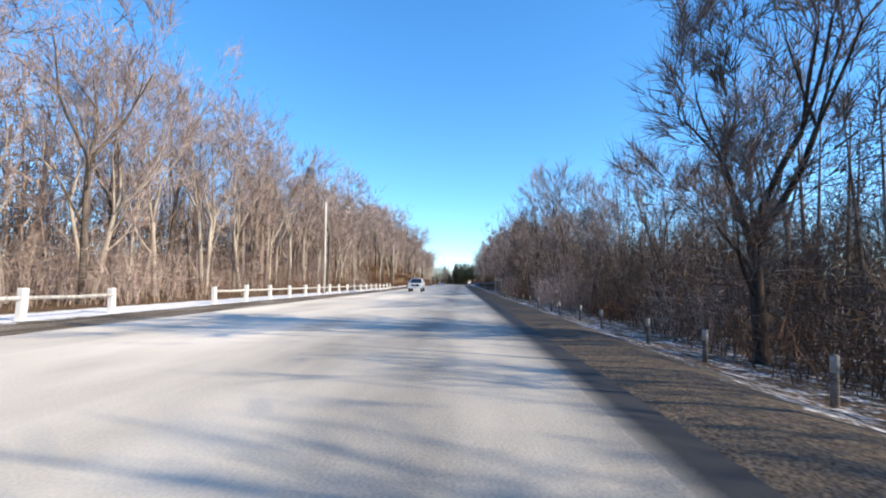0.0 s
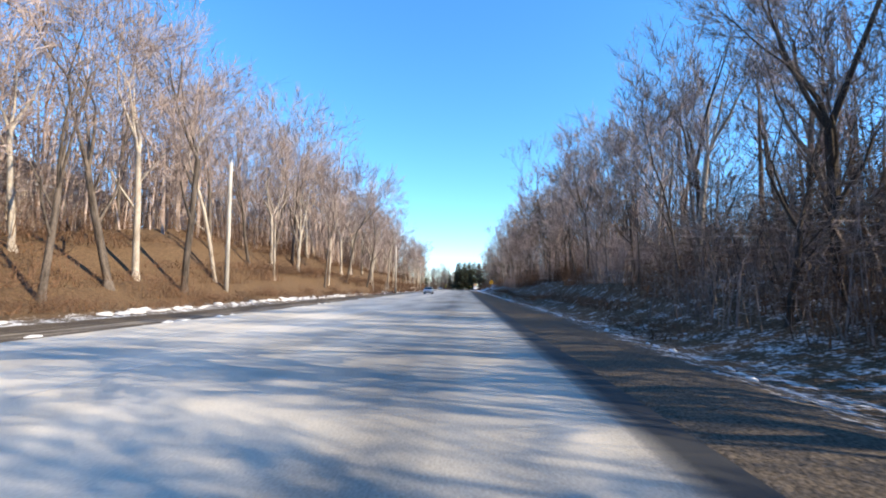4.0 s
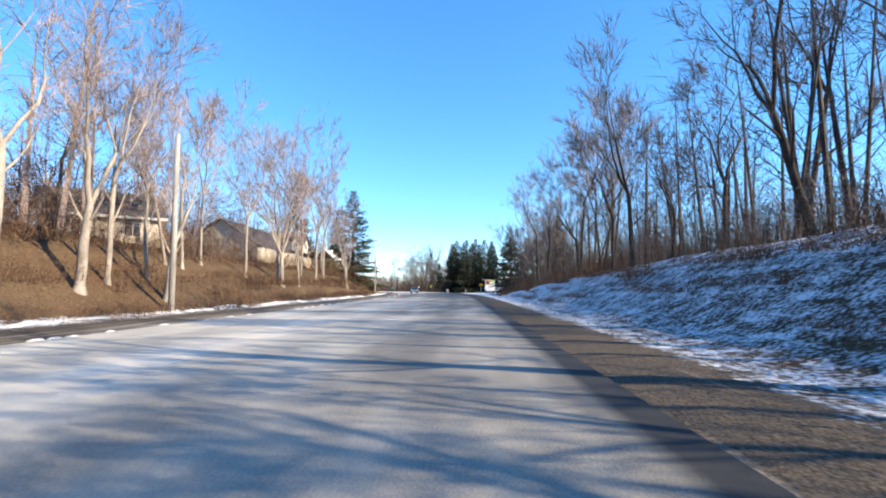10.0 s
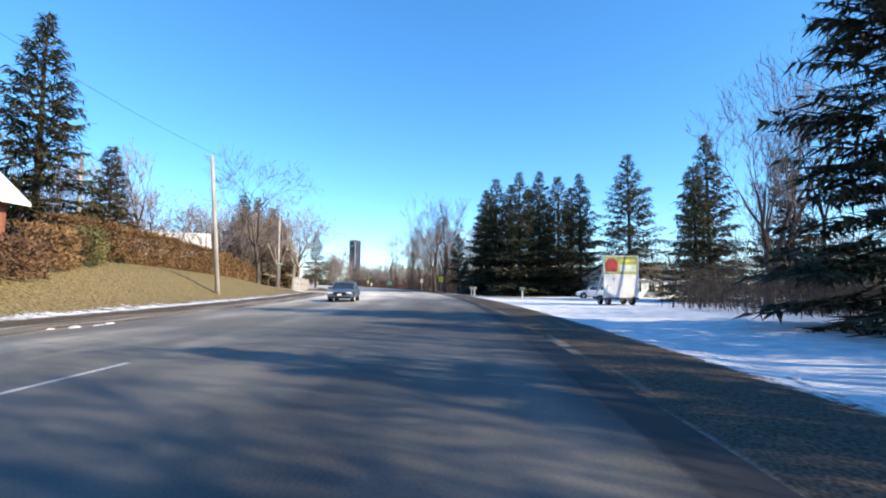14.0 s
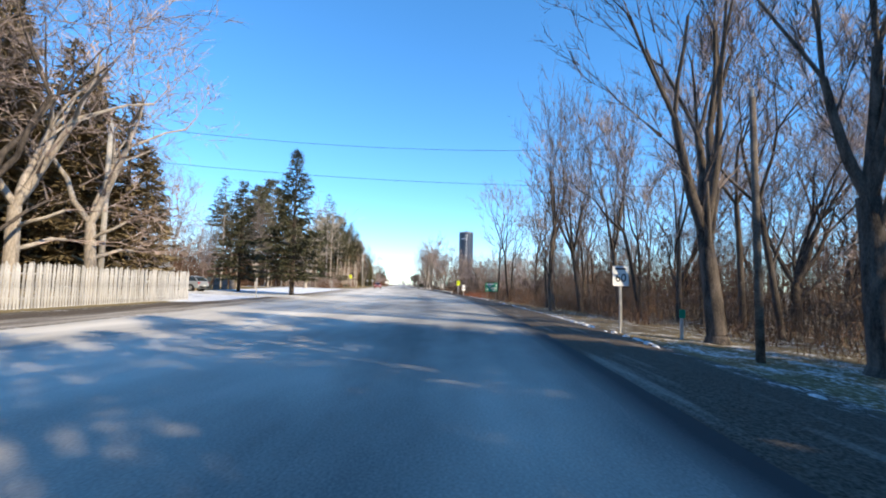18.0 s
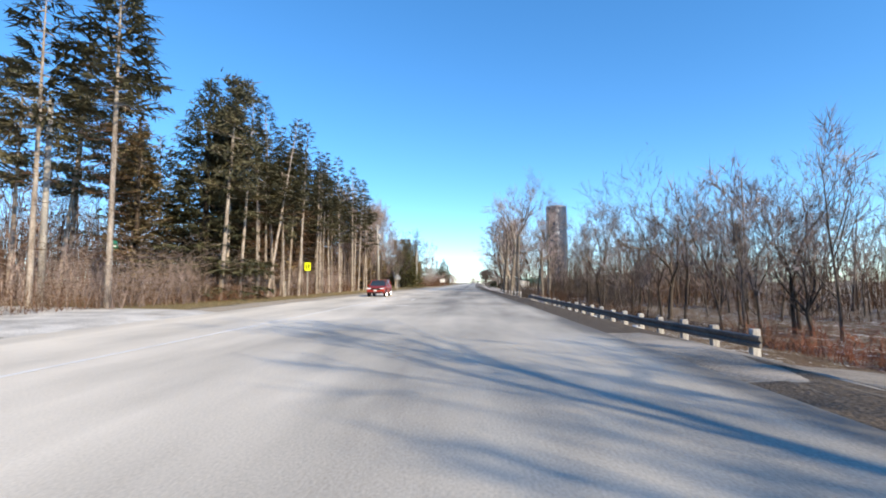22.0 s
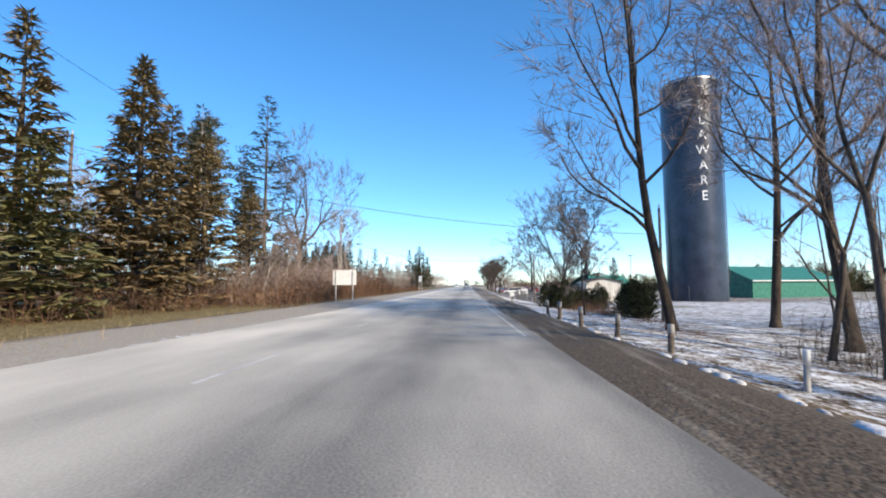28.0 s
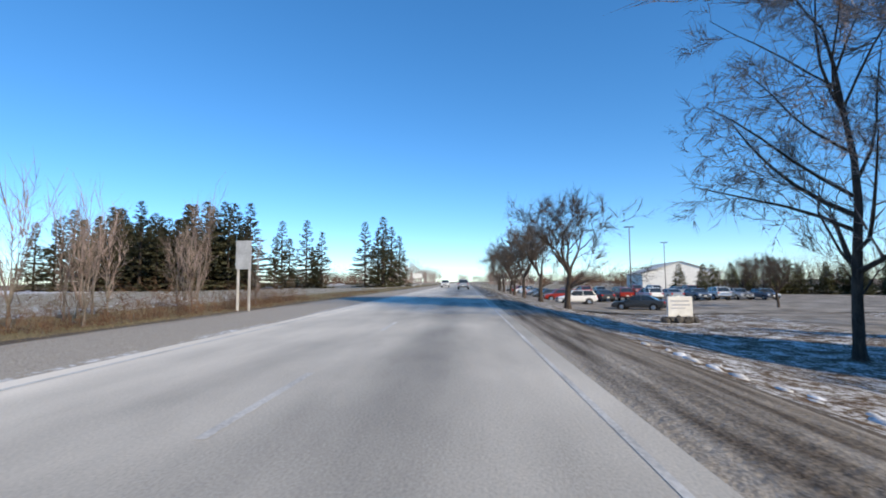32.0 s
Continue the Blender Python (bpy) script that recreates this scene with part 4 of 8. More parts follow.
SMALL = [park(bare_tree(180 + i, h, r, BARK, "young bare tree among the brush", kids=(9, 6, 3), first=0.15, ratio=0.40, angle=0.6, depth=2, twigs=12, twig_len=1.1))
         for i, (h, r) in enumerate([(7, 0.06), (9, 0.075), (6, 0.05)])]
VASE = [park(fork_tree(190 + i, h, r, b_, "bare maple with a rounded upswept crown", bole=0.17, spread=0.42, levels=6, kids=(5, 3, 2, 2, 2, 2), shrink=0.80, rise=0.10, crook=0.10, twigs=8, wide=1.3))
        for i, (h, r, b_) in enumerate([(14, 0.24, BARK), (15.5, 0.28, BARK), (16, 0.25, BARK_DARK)])]
TALLV = [park(fork_tree(260 + i, h, r, BARK, "tall bare maple with many upright stems beside the shoulder", bole=bo, spread=0.30, levels=5, kids=(4, 3, 2, 2, 2), shrink=0.86, rise=0.11, crook=0.10, twigs=5, twig=TWIG_SHADE)) for i, (h, r, bo) in enumerate([(20, 0.24, 0.2), (19, 0.2, 0.3)])]
MAPLES = [park(fork_tree(264 + i, h, r, b_, "big bare maple with a thick forked trunk and upright limbs", bole=bo, spread=sp, levels=6, kids=(4, 3, 2, 2, 2, 2), shrink=0.84, rise=0.12, crook=0.11, twigs=6, twig=TWIG_SHADE)) for i, (h, r, bo, b_, sp) in enumerate([(21, 0.33, 0.20, BARK, 0.33), (20, 0.30, 0.26, BARK, 0.27), (16, 0.22, 0.16, BARK_PALE, 0.42), (19, 0.34, 0.14, BARK, 0.38)])]
LITE = [park(fork_tree(195 + i, h, r, b_, "bare tree inside the wood", bole=0.34, spread=0.46, levels=4, twigs=6, twig_w=0.03, twig_len=1.2)) for i, (h, r, b_) in enumerate([(15, 0.13, BARK), (17, 0.15, BARK_DARK), (13, 0.11, BARK)])]
OPEN = [park(fork_tree(198 + i, h, r, b_, "gnarled spreading pale bare tree", bole=0.24, spread=0.62, levels=5, kids=(4, 3, 2, 3, 2), rise=0.05, crook=0.26, shoots=1, twigs=5, wide=1.2, twig=w_)) for i, (h, r, b_, w_) in enumerate([(17, 0.30, BARK_PALE, None), (18, 0.26, BARK, TWIG_SHADE)])]
SPRUCE = [park(spruce(200 + i, h, r, "tall drooping dark green spruce", droop=d, dens=2.3, fat=0.78, bare=b)) for i, (h, r, d, b) in enumerate([(17, 4.6, 0.5, 0.06), (18, 5.9, 0.5, 0.06), (13, 3.6, 0.35, 0.06), (15, 3.5, 0.4, 0.15), (11.4, 2.7, 0.25, 0.2)])]
FAR_SPRUCE = [park(spruce(210 + i, h, r, "dark spruce in the distant windbreak", droop=0.3, dens=0.6, fat=2.4)) for i, (h, r) in enumerate([(15, 3.8), (17, 4.2), (13, 3.5)])]
CEDARS = [park(spruce(220 + i, h, r, "dense olive-green conical cedar tree", name="cedar_tree", bare=0.02, droop=0.05, foliage=CEDAR, dens=1.6, fat=1.3)) for i, (h, r) in enumerate([(11.5, 3.8), (8.5, 3.0)])]
BROWN_CEDARS = [park(spruce(226 + i, h, r, "tall brownish evergreen standing close with its neighbours", name="cedar_tree", bare=0.03, droop=0.15, foliage=CEDAR_BROWN, dens=1.4, fat=1.2)) for i, (h, r) in enumerate([(14, 3.4), (11, 2.8)])]
L_PINE = "tall pine with a bare pale trunk and ragged crown"
PINES = [park(spruce(230 + i, h, r, L_PINE, name="pine_tree", bare=c, droop=0.12, foliage=NEEDLE_PINE, bark=BARK_PINE, dens=1.35, fat=0.72, girth=0.0085)) for i, (h, c, r) in enumerate([(20, 0.55, 2.7), (18, 0.46, 2.6), (22, 0.60, 2.9), (17, 0.52, 2.3)])]
PINES += [park(pine(236 + i, h, L_PINE, crown_from=c, radius=r, rad=0.16)) for i, (h, c, r) in enumerate([(19, 0.5, 3.2), (17, 0.40, 3.0)])]
WHITE_PINE = park(spruce(243, 21, 5.0, "broad airy white pine with level tiers of boughs", name="pine_tree", bare=0.24, droop=0.02, foliage=NEEDLE_PINE, bark=BARK, dens=1.15, fat=0.75, girth=0.011))


def plant(proto, s, u, size=1.0, lean=0.0, turn=None, label=""):
    ob = put_copy(proto, s, u, turn=random.uniform(0, 360) if turn is None else turn, size=size, sink=0.05, lean=lean)
    return tagged(ob, label) if label else ob


def edge_wood(s0, s1, u0, u1, step, kinds, lo=0.85, hi=1.15, lean=3.0, glade=None):
    s = s0
    while s < s1:
        row = random.choice(kinds), s + random.uniform(-0.8, 0.8), random.uniform(u0, u1), random.uniform(lo, hi), random.gauss(0, lean)
        if glade is None or not glade(row[1], row[2]):
            plant(*row)
        s += step * random.uniform(0.6, 1.4)


def back_wood(s0, s1, u0, u1, step, kinds, lo=0.85, hi=1.15, lean=3.0):
    """Second-row trees that stand too thick to count."""
    s, spots = s0, []
    while s < s1:
        spots.append((random.choice(LITE if len(kinds) > 3 else kinds), s + random.uniform(-0.8, 0.8), random.uniform(u0, u1), random.uniform(lo, hi), random.gauss(0, lean)))
        s += step * random.uniform(0.6, 1.4)
    grove("woods", "second row of bare trees inside the wood", spots)


random.seed(11)
# left: wood behind the rail fence, then on the bank
edge_wood(-10, 100, -24, -18.5, 3.0, FOREST + PALE + PALE, 0.95, 1.25)
edge_wood(100, 232, -25, -17.5, 3.0, PALE + FOREST + PALE, 0.95, 1.3, 6.0)
edge_wood(235, 310, -21.5, -17.8, 4.4, PALE, 0.9, 1.2, 5.0)
back_wood(240, 275, -34, -26, 4.5, FOREST, 0.8, 1.0)
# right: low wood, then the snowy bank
plant(fork_tree(301, 13.5, 0.2, BARK_DARK, "large spreading bare tree with several dark limbs beside the shoulder", bole=0.26, spread=0.42, levels=6, kids=(3, 3, 2, 2, 2, 2), rise=0.08, crook=0.13, shoots=2, twigs=8, twig=TWIG_SHADE, wide=1.1), 13.0, 8.0, 1.0, 4, turn=40)
edge_wood(17, 100, 8.4, 13, 2.6, FOREST + DARK + DARK, 0.5, 0.74)
back_wood(-10, 100, 14, 18, 7, DARK + FOREST, 0.85, 1.0)
edge_wood(100, 215, 9.0, 14, 3.0, FOREST + DARK + PALE[:3], 0.78, 1.05)
back_wood(104, 200, 8.4, 11.5, 3.4, SMALL, 0.8, 1.2, 7)
back_wood(100, 200, 14, 19, 4.5, FOREST + DARK, 0.85, 1.05)
edge_wood(215, 318, 11, 16, 3.4, FOREST + DARK + DARK, 0.85, 1.12, 5)
plant(SPRUCE[3], 92, -31, 1.55, label="tall dark spruce rising above the bare wood")
plant(SPRUCE[3], 84, -36, 1.4, label="tall dark spruce rising above the bare wood")
plant(BROWN_CEDARS[0], 238, -25, 1.05)
plant(BROWN_CEDARS[0], 243, -28, 0.95)
# single trees of the bend
plant(SPRUCE[1], 327.6, -20.9, 1.1, label="tall spruce with upswept boughs and a broken pale trunk")
plant(SPRUCE[0], 353.6, -27.8, 1.02)
plant(SPRUCE[1], 343, -36, 1.15)
for s, u, z in ((320, 20.5, 0.9), (326.5, 22.5, 0.9)):
    plant(SPRUCE[0], s, u, z)
plant(SPRUCE[2], 366, -30, 0.9)
plant(TALLV[0], 315.5, 14.3, 0.95)
plant(TALLV[1], 318.5, 18, 0.9)
plant(TALLV[1], 310, 16.5, 0.95)
plant(SPRUCE[1], 334.8, 13.9, 0.86, label="narrow conical spruce at the edge of the snowfield")
plant(OPEN[1], 392, -22.5, 1.2)
plant(MAPLES[3], 351.2, 21.6, 1.0, label="big bare maple with many upswept limbs at the snowfield")
plant(VASE[1], 397, -27, 0.9)
plant(SPRUCE[2], 404, -27, 0.95)
for s, u, k, z in [(363.5, 25, 2, 1.05), (388, 18.5, 0, 1.12), (391, 23, 1, 1.08), (365, 27.5, 0, 1.0), (357.5, 29, 3, 0.85), (395, 16.5, 0, 1.1), (398, 21, 1, 1.05), (402, 25.5, 0, 1.1), (403, 15.5, 1, 1.05), (396, 28, 1, 1.05), (394, 13.6, 1, 1.08), (407.3, 10.7, 4, 1.0), (384, 23, 0, 1.05), (380, 28, 1, 1.1), (400, 13.8, 0, 1.1), (387, 15, 0, 1.1)]:
    plant(SPRUCE[k], s, u, z)
plant(MAPLES[0], 418.3, 8.9, 1.0)
plant(MAPLES[1], 413.4, 9.7, 1.0)
for s, u, k, z in [(437.2, 8.4, 0, 1.0), (439.0, 11.2, 1, 1.0), (436.4, 13.2, 1, 1.0)]:
    plant(TALLV[k], s, u, z)
edge_wood(421, 434, 11, 14, 6, FOREST, 0.9, 1.1)
edge_wood(413, 438, 16, 26, 5.0, FOREST + VASE, 0.85, 1.05)
back_wood(455, 467, 11.5, 18, 2.4, DARK[1:2] + DARK[3:], 0.5, 0.7)
back_wood(440, 478, 10, 20, 2.6, SMALL + SMALL, 0.85, 1.2)
back_wood(478, 510, 18, 26, 2.6, SMALL, 0.8, 1.1)
back_wood(510, 545, 13, 22, 2.6, SMALL, 0.8, 1.1)
plant(OPEN[1], 525, 17, 0.75)
back_wood(455, 560, 24, 36, 4.5, DARK + FOREST, 0.6, 0.8)
plant(VASE[0], 512, 19, 0.6)
back_wood(312, 328, 13, 24, 1.8, FOREST + DARK, 0.75, 1.0)
back_wood(334, 346, 19, 28, 2.0, FOREST + DARK, 0.65, 0.9)
back_wood(340, 356, 30, 42, 2.5, FOREST + DARK, 0.7, 0.9)
# left, past the picket fence
for s, u, k, z in [(409, -22, 0, 0.95), (417, -18.8, 0, 1.0), (422, -19.4, 1, 1.1), (428.6, -19.4, 0, 1.1), (404, -32, 0, 0.95), (443, -33, 1, 1.1)]:
    plant(OPEN[k], s, u, z, label="large gnarled bare tree behind the picket fence")
plant(VASE[1], 413, -24, 0.95)
plant(OPEN[0], 399, -29, 1.0)
plant(MAPLES[2], 470.5, -23.8, 0.95, label="grey bare tree with a wide hazy crown behind the snowy lawn")
plant(MAPLES[3], 456, -30, 1.05, label="wide-crowned bare maple behind the low house")
plant(fork_tree(307, 17, 0.22, BARK_PALE, "big pale-barked bare tree on the bank before the house", bole=0.22, spread=0.42, levels=6, kids=(4, 3, 2, 2, 2, 2), rise=0.08, crook=0.13, twigs=8), 277, -18.6, turn=70)
PALE_BIG = park(fork_tree(306, 17, 0.26, BARK_PALE, "thick pale-barked tree leaning from the bank", bole=0.3, spread=0.36, levels=5, kids=(3, 3, 2, 2, 2), rise=0.08, crook=0.12, twigs=7))
for s, u, z, le in [(179.5, -19.2, 1.05, 10), (250.8, -18.2, 0.9, 4), (256, -17.3, 0.75, 6), (203, -18.5, 0.8, 8), (141, -20, 0.9, 5)]:
    plant(PALE_BIG, s, u, z, le, turn=10)
plant(PALE[3], 281, -20.5, 1.15, 6)
plant(fork_tree(305, 15, 0.27, BARK_PALE, "thick pale-barked bare tree with steep limbs before the porch", bole=0.3, spread=0.3, levels=6, kids=(4, 2, 2, 2, 2, 2), rise=0.1, twigs=6), 304.6, -18.2, turn=60)
for s, u, k, z in [(437, -26, 3, 1.1), (455, -21, 3, 0.84), (451, -14.4, 3, 1.03), (433, -31, 3, 1.1), (416, -29, 1, 1.0), (446, -31, 2, 0.9)]:
    plant(SPRUCE[k], s, u, z)
back_wood(400, 480, -40, -32, 8, FOREST + PALE, 0.85, 1.1)
plant(fork_tree(302, 18.5, 0.36, BARK_PALE, "old sycamore with flaking white bark", bole=0.13, spread=0.40, levels=6, kids=(4, 3, 2, 2, 2, 2), shrink=0.8, rise=0.09, crook=0.14, twigs=9, wide=1.15, twig=mat("pale_twigs", (0.30, 0.25, 0.2), 0.9, scale=0.7, second=(0.48, 0.42, 0.35))), 493.5, -21.2, turn=20)
for s, u, k, z in [(501, -30, 4, 1.15), (503.5, -33, 5, 1.25), (498.5, -31.5, 5, 1.2), (506, -28.5, 4, 1.05)]:
    plant(PINES[k], s, u, z)
for i in range(9):
    plant(PINES[i % 6], 484 + i * 4.2, random.uniform(-44, -30), random.uniform(0.85, 1.0))
plant(PINES[2], 510.5, -19.8, 1.0)
plant(PINES[0], 509, -18.6, 1.0)
plant(PINES[3], 507.6, -21.5, 1.05)
edge_wood(521, 562, -22, -17.4, 1.9, PINES, 0.82, 0.98, 2.5)
plant(SPRUCE[1], 523, -21.5, 1.05)
for s, u, k, z in [(529, -23, 0, 1.0), (534, -21.5, 1, 1.15), (539, -23, 0, 0.95), (545, -22, 0, 0.9), (551, -23.5, 1, 1.1), (556, -22, 0, 0.85)]:
    plant(BROWN_CEDARS[k], s, u, z)
edge_wood(512, 568, -34, -24, 2.6, PINES, 0.8, 0.98, 2.0)
back_wood(560, 606, -38, -22, 2.8, PALE + FOREST, 0.75, 0.95)
edge_wood(558, 594, -28, -19, 3.0, FOREST + LITE, 0.9, 1.15)
for s, u, k, z in [(611, -17.2, 0, 1.12), (616, -20, 1, 1.1), (619, -17.4, 1, 1.0), (624, -18, 0, 0.85), (630, -17, 1, 0.9)]:
    plant(CEDARS[k], s, u, z)
plant(SPRUCE[2], 599, -16.4, 0.33, label="small blue-green spruce on the lawn")
plant(MAPLES[2], 594.2, -17.2, 0.95, label="bare maple with a hazy rounded crown on the lawn")
plant(MAPLES[2], 604, -25, 0.95)
plant(VASE[2], 620, -24.5, 1.1)
back_wood(606, 660, -30, -22, 6.0, FOREST + PALE, 0.7, 0.9)
for s, u, k, z in [(648, -21, 1, 0.9), (655, -24.5, 4, 0.9), (664.5, -25, 5, 0.8), (652, -19.5, 1, 0.72), (659, -28, 4, 0.9)]:
    plant(PINES[k], s, u, z)
plant(WHITE_PINE, 657.8, -20, 1.0)
for s, u, k, z in [(637, -18, 0, 1.0), (640.5, -20.5, 0, 1.15), (644, -18.3, 1, 1.1), (646.5, -22.5, 0, 1.1), (650, -17.8, 1, 0.85), (634, -22, 0, 1.1), (429, -25, 0, 1.25), (421, -27, 0, 1.3), (435, -24, 0, 1.15)]:
    plant(BROWN_CEDARS[k], s, u, z)
plant(fork_tree(303, 21, 0.34, BARK, "broad bare oak above the brush", bole=0.3, spread=0.5, levels=6, kids=(4, 3, 2, 2, 2, 2), shrink=0.8, rise=0.08, crook=0.15, twigs=8, twig_w=0.028, wide=1.1, twig=TWIG_SHADE), 672.5, -22.3, 1.12, turn=80)
plant(PALE[2], 674.5, -16.8, 0.95, 4)
plant(PALE[0], 676.2, -16.2, 0.85, -2)
for s, u in ((645, -14.6), (647.2, -14.0), (649, -15.2), (651, -14.2)):
    plant(PALE[2], s, u, random.uniform(0.42, 0.55), random.choice((-7, 6, 9)))
plant(bare_tree(334, 6.4, 0.09, BARK_DARK, "small crooked bare tree at the edge of the verge", kids=(9, 6, 4), first=0.2, ratio=0.5, angle=0.95, crook=0.32, twigs=7, twig_len=0.6), 643.6, 7.9, 0.82, turn=120)
LEANER = bare_tree(335, 16.5, 0.24, BARK_DARK, "dark bare tree leaning over the verge by the tower", kids=(12, 7, 6), first=0.22, ratio=0.40, angle=0.85, crook=0.2, twigs=8)
plant(LEANER, 634.6, 9.6, 1.0, 5, turn=200)
for s, u, z in [(629, 13.2, 0.95), (637, 15.8, 0.95), (625, 12.5, 1.0), (626.5, 22.5, 1.05)]:
    plant(LEANER, s, u, z, label="dark bare tree in the grove beside the road")
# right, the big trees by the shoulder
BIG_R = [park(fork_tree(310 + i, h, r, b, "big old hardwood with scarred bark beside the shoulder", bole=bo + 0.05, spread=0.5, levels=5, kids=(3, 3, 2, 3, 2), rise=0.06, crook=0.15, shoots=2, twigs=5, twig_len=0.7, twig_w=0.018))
         for i, (h, r, bo, b) in enumerate([(18, 0.27, 0.42, BARK_SUNLIT), (17, 0.28, 0.44, BARK_PALE), (15, 0.34, 0.34, BARK_SUNLIT)])]
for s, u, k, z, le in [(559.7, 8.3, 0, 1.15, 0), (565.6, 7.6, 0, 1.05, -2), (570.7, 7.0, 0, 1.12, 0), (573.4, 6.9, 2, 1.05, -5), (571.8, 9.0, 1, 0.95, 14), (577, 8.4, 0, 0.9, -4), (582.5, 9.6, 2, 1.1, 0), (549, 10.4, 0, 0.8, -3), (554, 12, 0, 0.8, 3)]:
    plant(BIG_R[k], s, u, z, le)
back_wood(500, 556, 14.5, 22, 3.2, DARK[:3], 0.5, 0.74)
back_wood(540, 600, 10, 20, 4.0, DARK + SMALL, 0.65, 0.9)
edge_wood(588, 628, 8.6, 16, 2.6, DARK + FOREST + SMALL, 0.6, 0.85, glade=lambda s, u: abs(u - 0.32 * (s - 573)) < 1.3)
WILLOW = fork_tree(330, 23.0, 0.42, BARK_DARK, "old willow with hanging twigs and russet leaves clinging near its top", bole=0.30, spread=0.6, levels=6, kids=(3, 3, 2, 2, 2, 2), rise=0.05, crook=0.26, weep=0.022, twigs=14, twig_len=1.4, twig_w=0.03, twig=TWIG_SHADE)
plant(park(WILLOW), 703.6, 22.9, 1.0, 6)
plant(fork_tree(331, 26.5, 0.42, BARK_DARK, "tall bare poplar with long upswept limbs", bole=0.16, spread=0.36, levels=6, kids=(3, 3, 2, 2, 2, 2), shrink=0.82, rise=0.09, crook=0.12, shoots=2, twigs=10, twig_len=1.2, twig_w=0.03, twig=TWIG_SHADE, wide=1.1), 708.8, 20.2, turn=10)
plant(DARK[1], 716, 21, 0.8)
plant(DARK[3], 699, 17.5, 0.85)
plant(DARK[0], 722, 27, 0.8)
plant(bare_tree(332, 15, 0.24, BARK_DARK, "bare roadside tree with drooping branch ends", kids=(14, 8, 6), first=0.20, ratio=0.44, angle=0.95, lift=0.05, weep=0.05, crook=0.18, twigs=13, twig_len=0.9), 713.5, 14.2, 0.85, turn=33)
plant(DARK[1], 716.5, 16.5, 0.9)
plant(DARK[0], 711.5, 16.8, 0.75)
ROW = park(fork_tree(333, 8.0, 0.20, BARK_DARK, "round-crowned bare tree in the roadside row", bole=0.22, spread=0.55, levels=5, kids=(5, 3, 2, 2, 2), rise=0.07, twigs=9, twig_w=0.026, twig=BARK, wide=1.2))
for i in range(8):
    plant(ROW, 736 + i * 11.5, 8.2 + random.uniform(-0.4, 0.6), random.uniform(1.15, 1.35))
for s, u, z in [(760, 40, 0.8), (768, 42, 0.75), (742, 30, 0.6)]:
    plant(ROW, s, u, z)
plant(SPRUCE[2], 714, 26, 0.6)
plant(CEDARS[1], 701, 22.6, 0.5)
plant(CEDARS[1], 706, 26, 0.6)
plant(SPRUCE[3], 705, 29, 0.55)
# far evergreens
for i in range(34):
    plant(FAR_SPRUCE[i % 3], 785 + random.uniform(-6, 8) + (i % 3) * 6, -47 - i * 1.05, random.uniform(0.9, 1.15))
for i in range(14):
    plant(FAR_SPRUCE[i % 3], 779 + random.uniform(-3, 5), -50 - i * 2.1, random.uniform(0.8, 1.0))
for i in range(7):
    plant(FAR_SPRUCE[(i + 1) % 3], 806 + random.uniform(-5, 8), -33 - i * 2.3, random.uniform(0.75, 1.05))
for s, u, z in [(818, -23, 1.05), (814, -21, 1.1), (822, -20, 1.0), (811, -25, 1.0), (826, -22.5, 1.1), (830, -19, 1.0)]:
    plant(FAR_SPRUCE[random.randrange(3)], s, u, z)
for i in range(64):
    plant(CEDARS[i % 2], 790 + random.uniform(-4, 4) - i * 0.55, 44 + i * 1.2, random.uniform(0.55, 0.75) * (1.15 if i > 24 else 0.85), label="dark evergreen in the windbreak behind the parking lot")

# thickening of the wood's edges
random.seed(31)
for s, u, k, z in [(427, -24, 0, 1.2), (431.5, -23.4, 0, 1.15), (436.5, -22.6, 0, 1.05), (440.5, -23.5, 1, 1.1), (440, -28, 0, 1.25), (432, -28, 0, 1.35), (424.5, -25, 0, 1.2), (436, -31, 0, 1.4), (428, -22.5, 1, 0.9)]:
    plant(BROWN_CEDARS[k], s, u, z)
plant(OPEN[0], 424.3, -20.2, 1.15, -6, turn=150, label="large gnarled bare tree behind the picket fence")
back_wood(364, 402, -44, -34, 2.6, FOREST + DARK, 0.7, 0.95)
for i in range(34):
    plant(FAR_SPRUCE[i % 3], 793 + random.uniform(-4, 8), -46 - i * 1.1, random.uniform(0.85, 1.2))
edge_wood(50, 78, 9.4, 13, 2.8, DARK + DARK + FOREST[:3], 0.72, 0.95, 3.0)
back_wood(78, 100, 9.6, 13.6, 2.4, DARK[:3], 0.72, 0.95, 3.0)
back_wood(566, 592, -24, -18.4, 1.6, [FOREST[0], FOREST[2], PALE[1]], 0.95, 1.12, 2.0)
edge_wood(522, 565, -18.6, -17.2, 2.5, PINES[:4], 0.78, 0.95, 2.0)
for i in range(9):
    plant(BROWN_CEDARS[i % 2], 520 + i * 5.4, random.uniform(-27, -24), random.uniform(0.95, 1.2))
for s, u, z in [(581, -22.5, 1.0), (590.5, -20.4, 0.85), (586, -26, 1.0)]:
    plant(BROWN_CEDARS[0], s, u, z)
plant(fork_tree(336, 17, 0.24, BARK_DARK, "dark bare tree with a crooked trunk beside the shoulder", bole=0.5, spread=0.5, levels=5, kids=(3, 2, 3, 2, 2), rise=0.06, crook=0.3, shoots=2, twigs=6, twig=TWIG_SHADE), 588.1, 8.0, 1.0, 4, turn=200)
back_wood(-5, 100, -22, -19.5, 4.2, PALE[:3], 0.85, 1.1, 6.0)

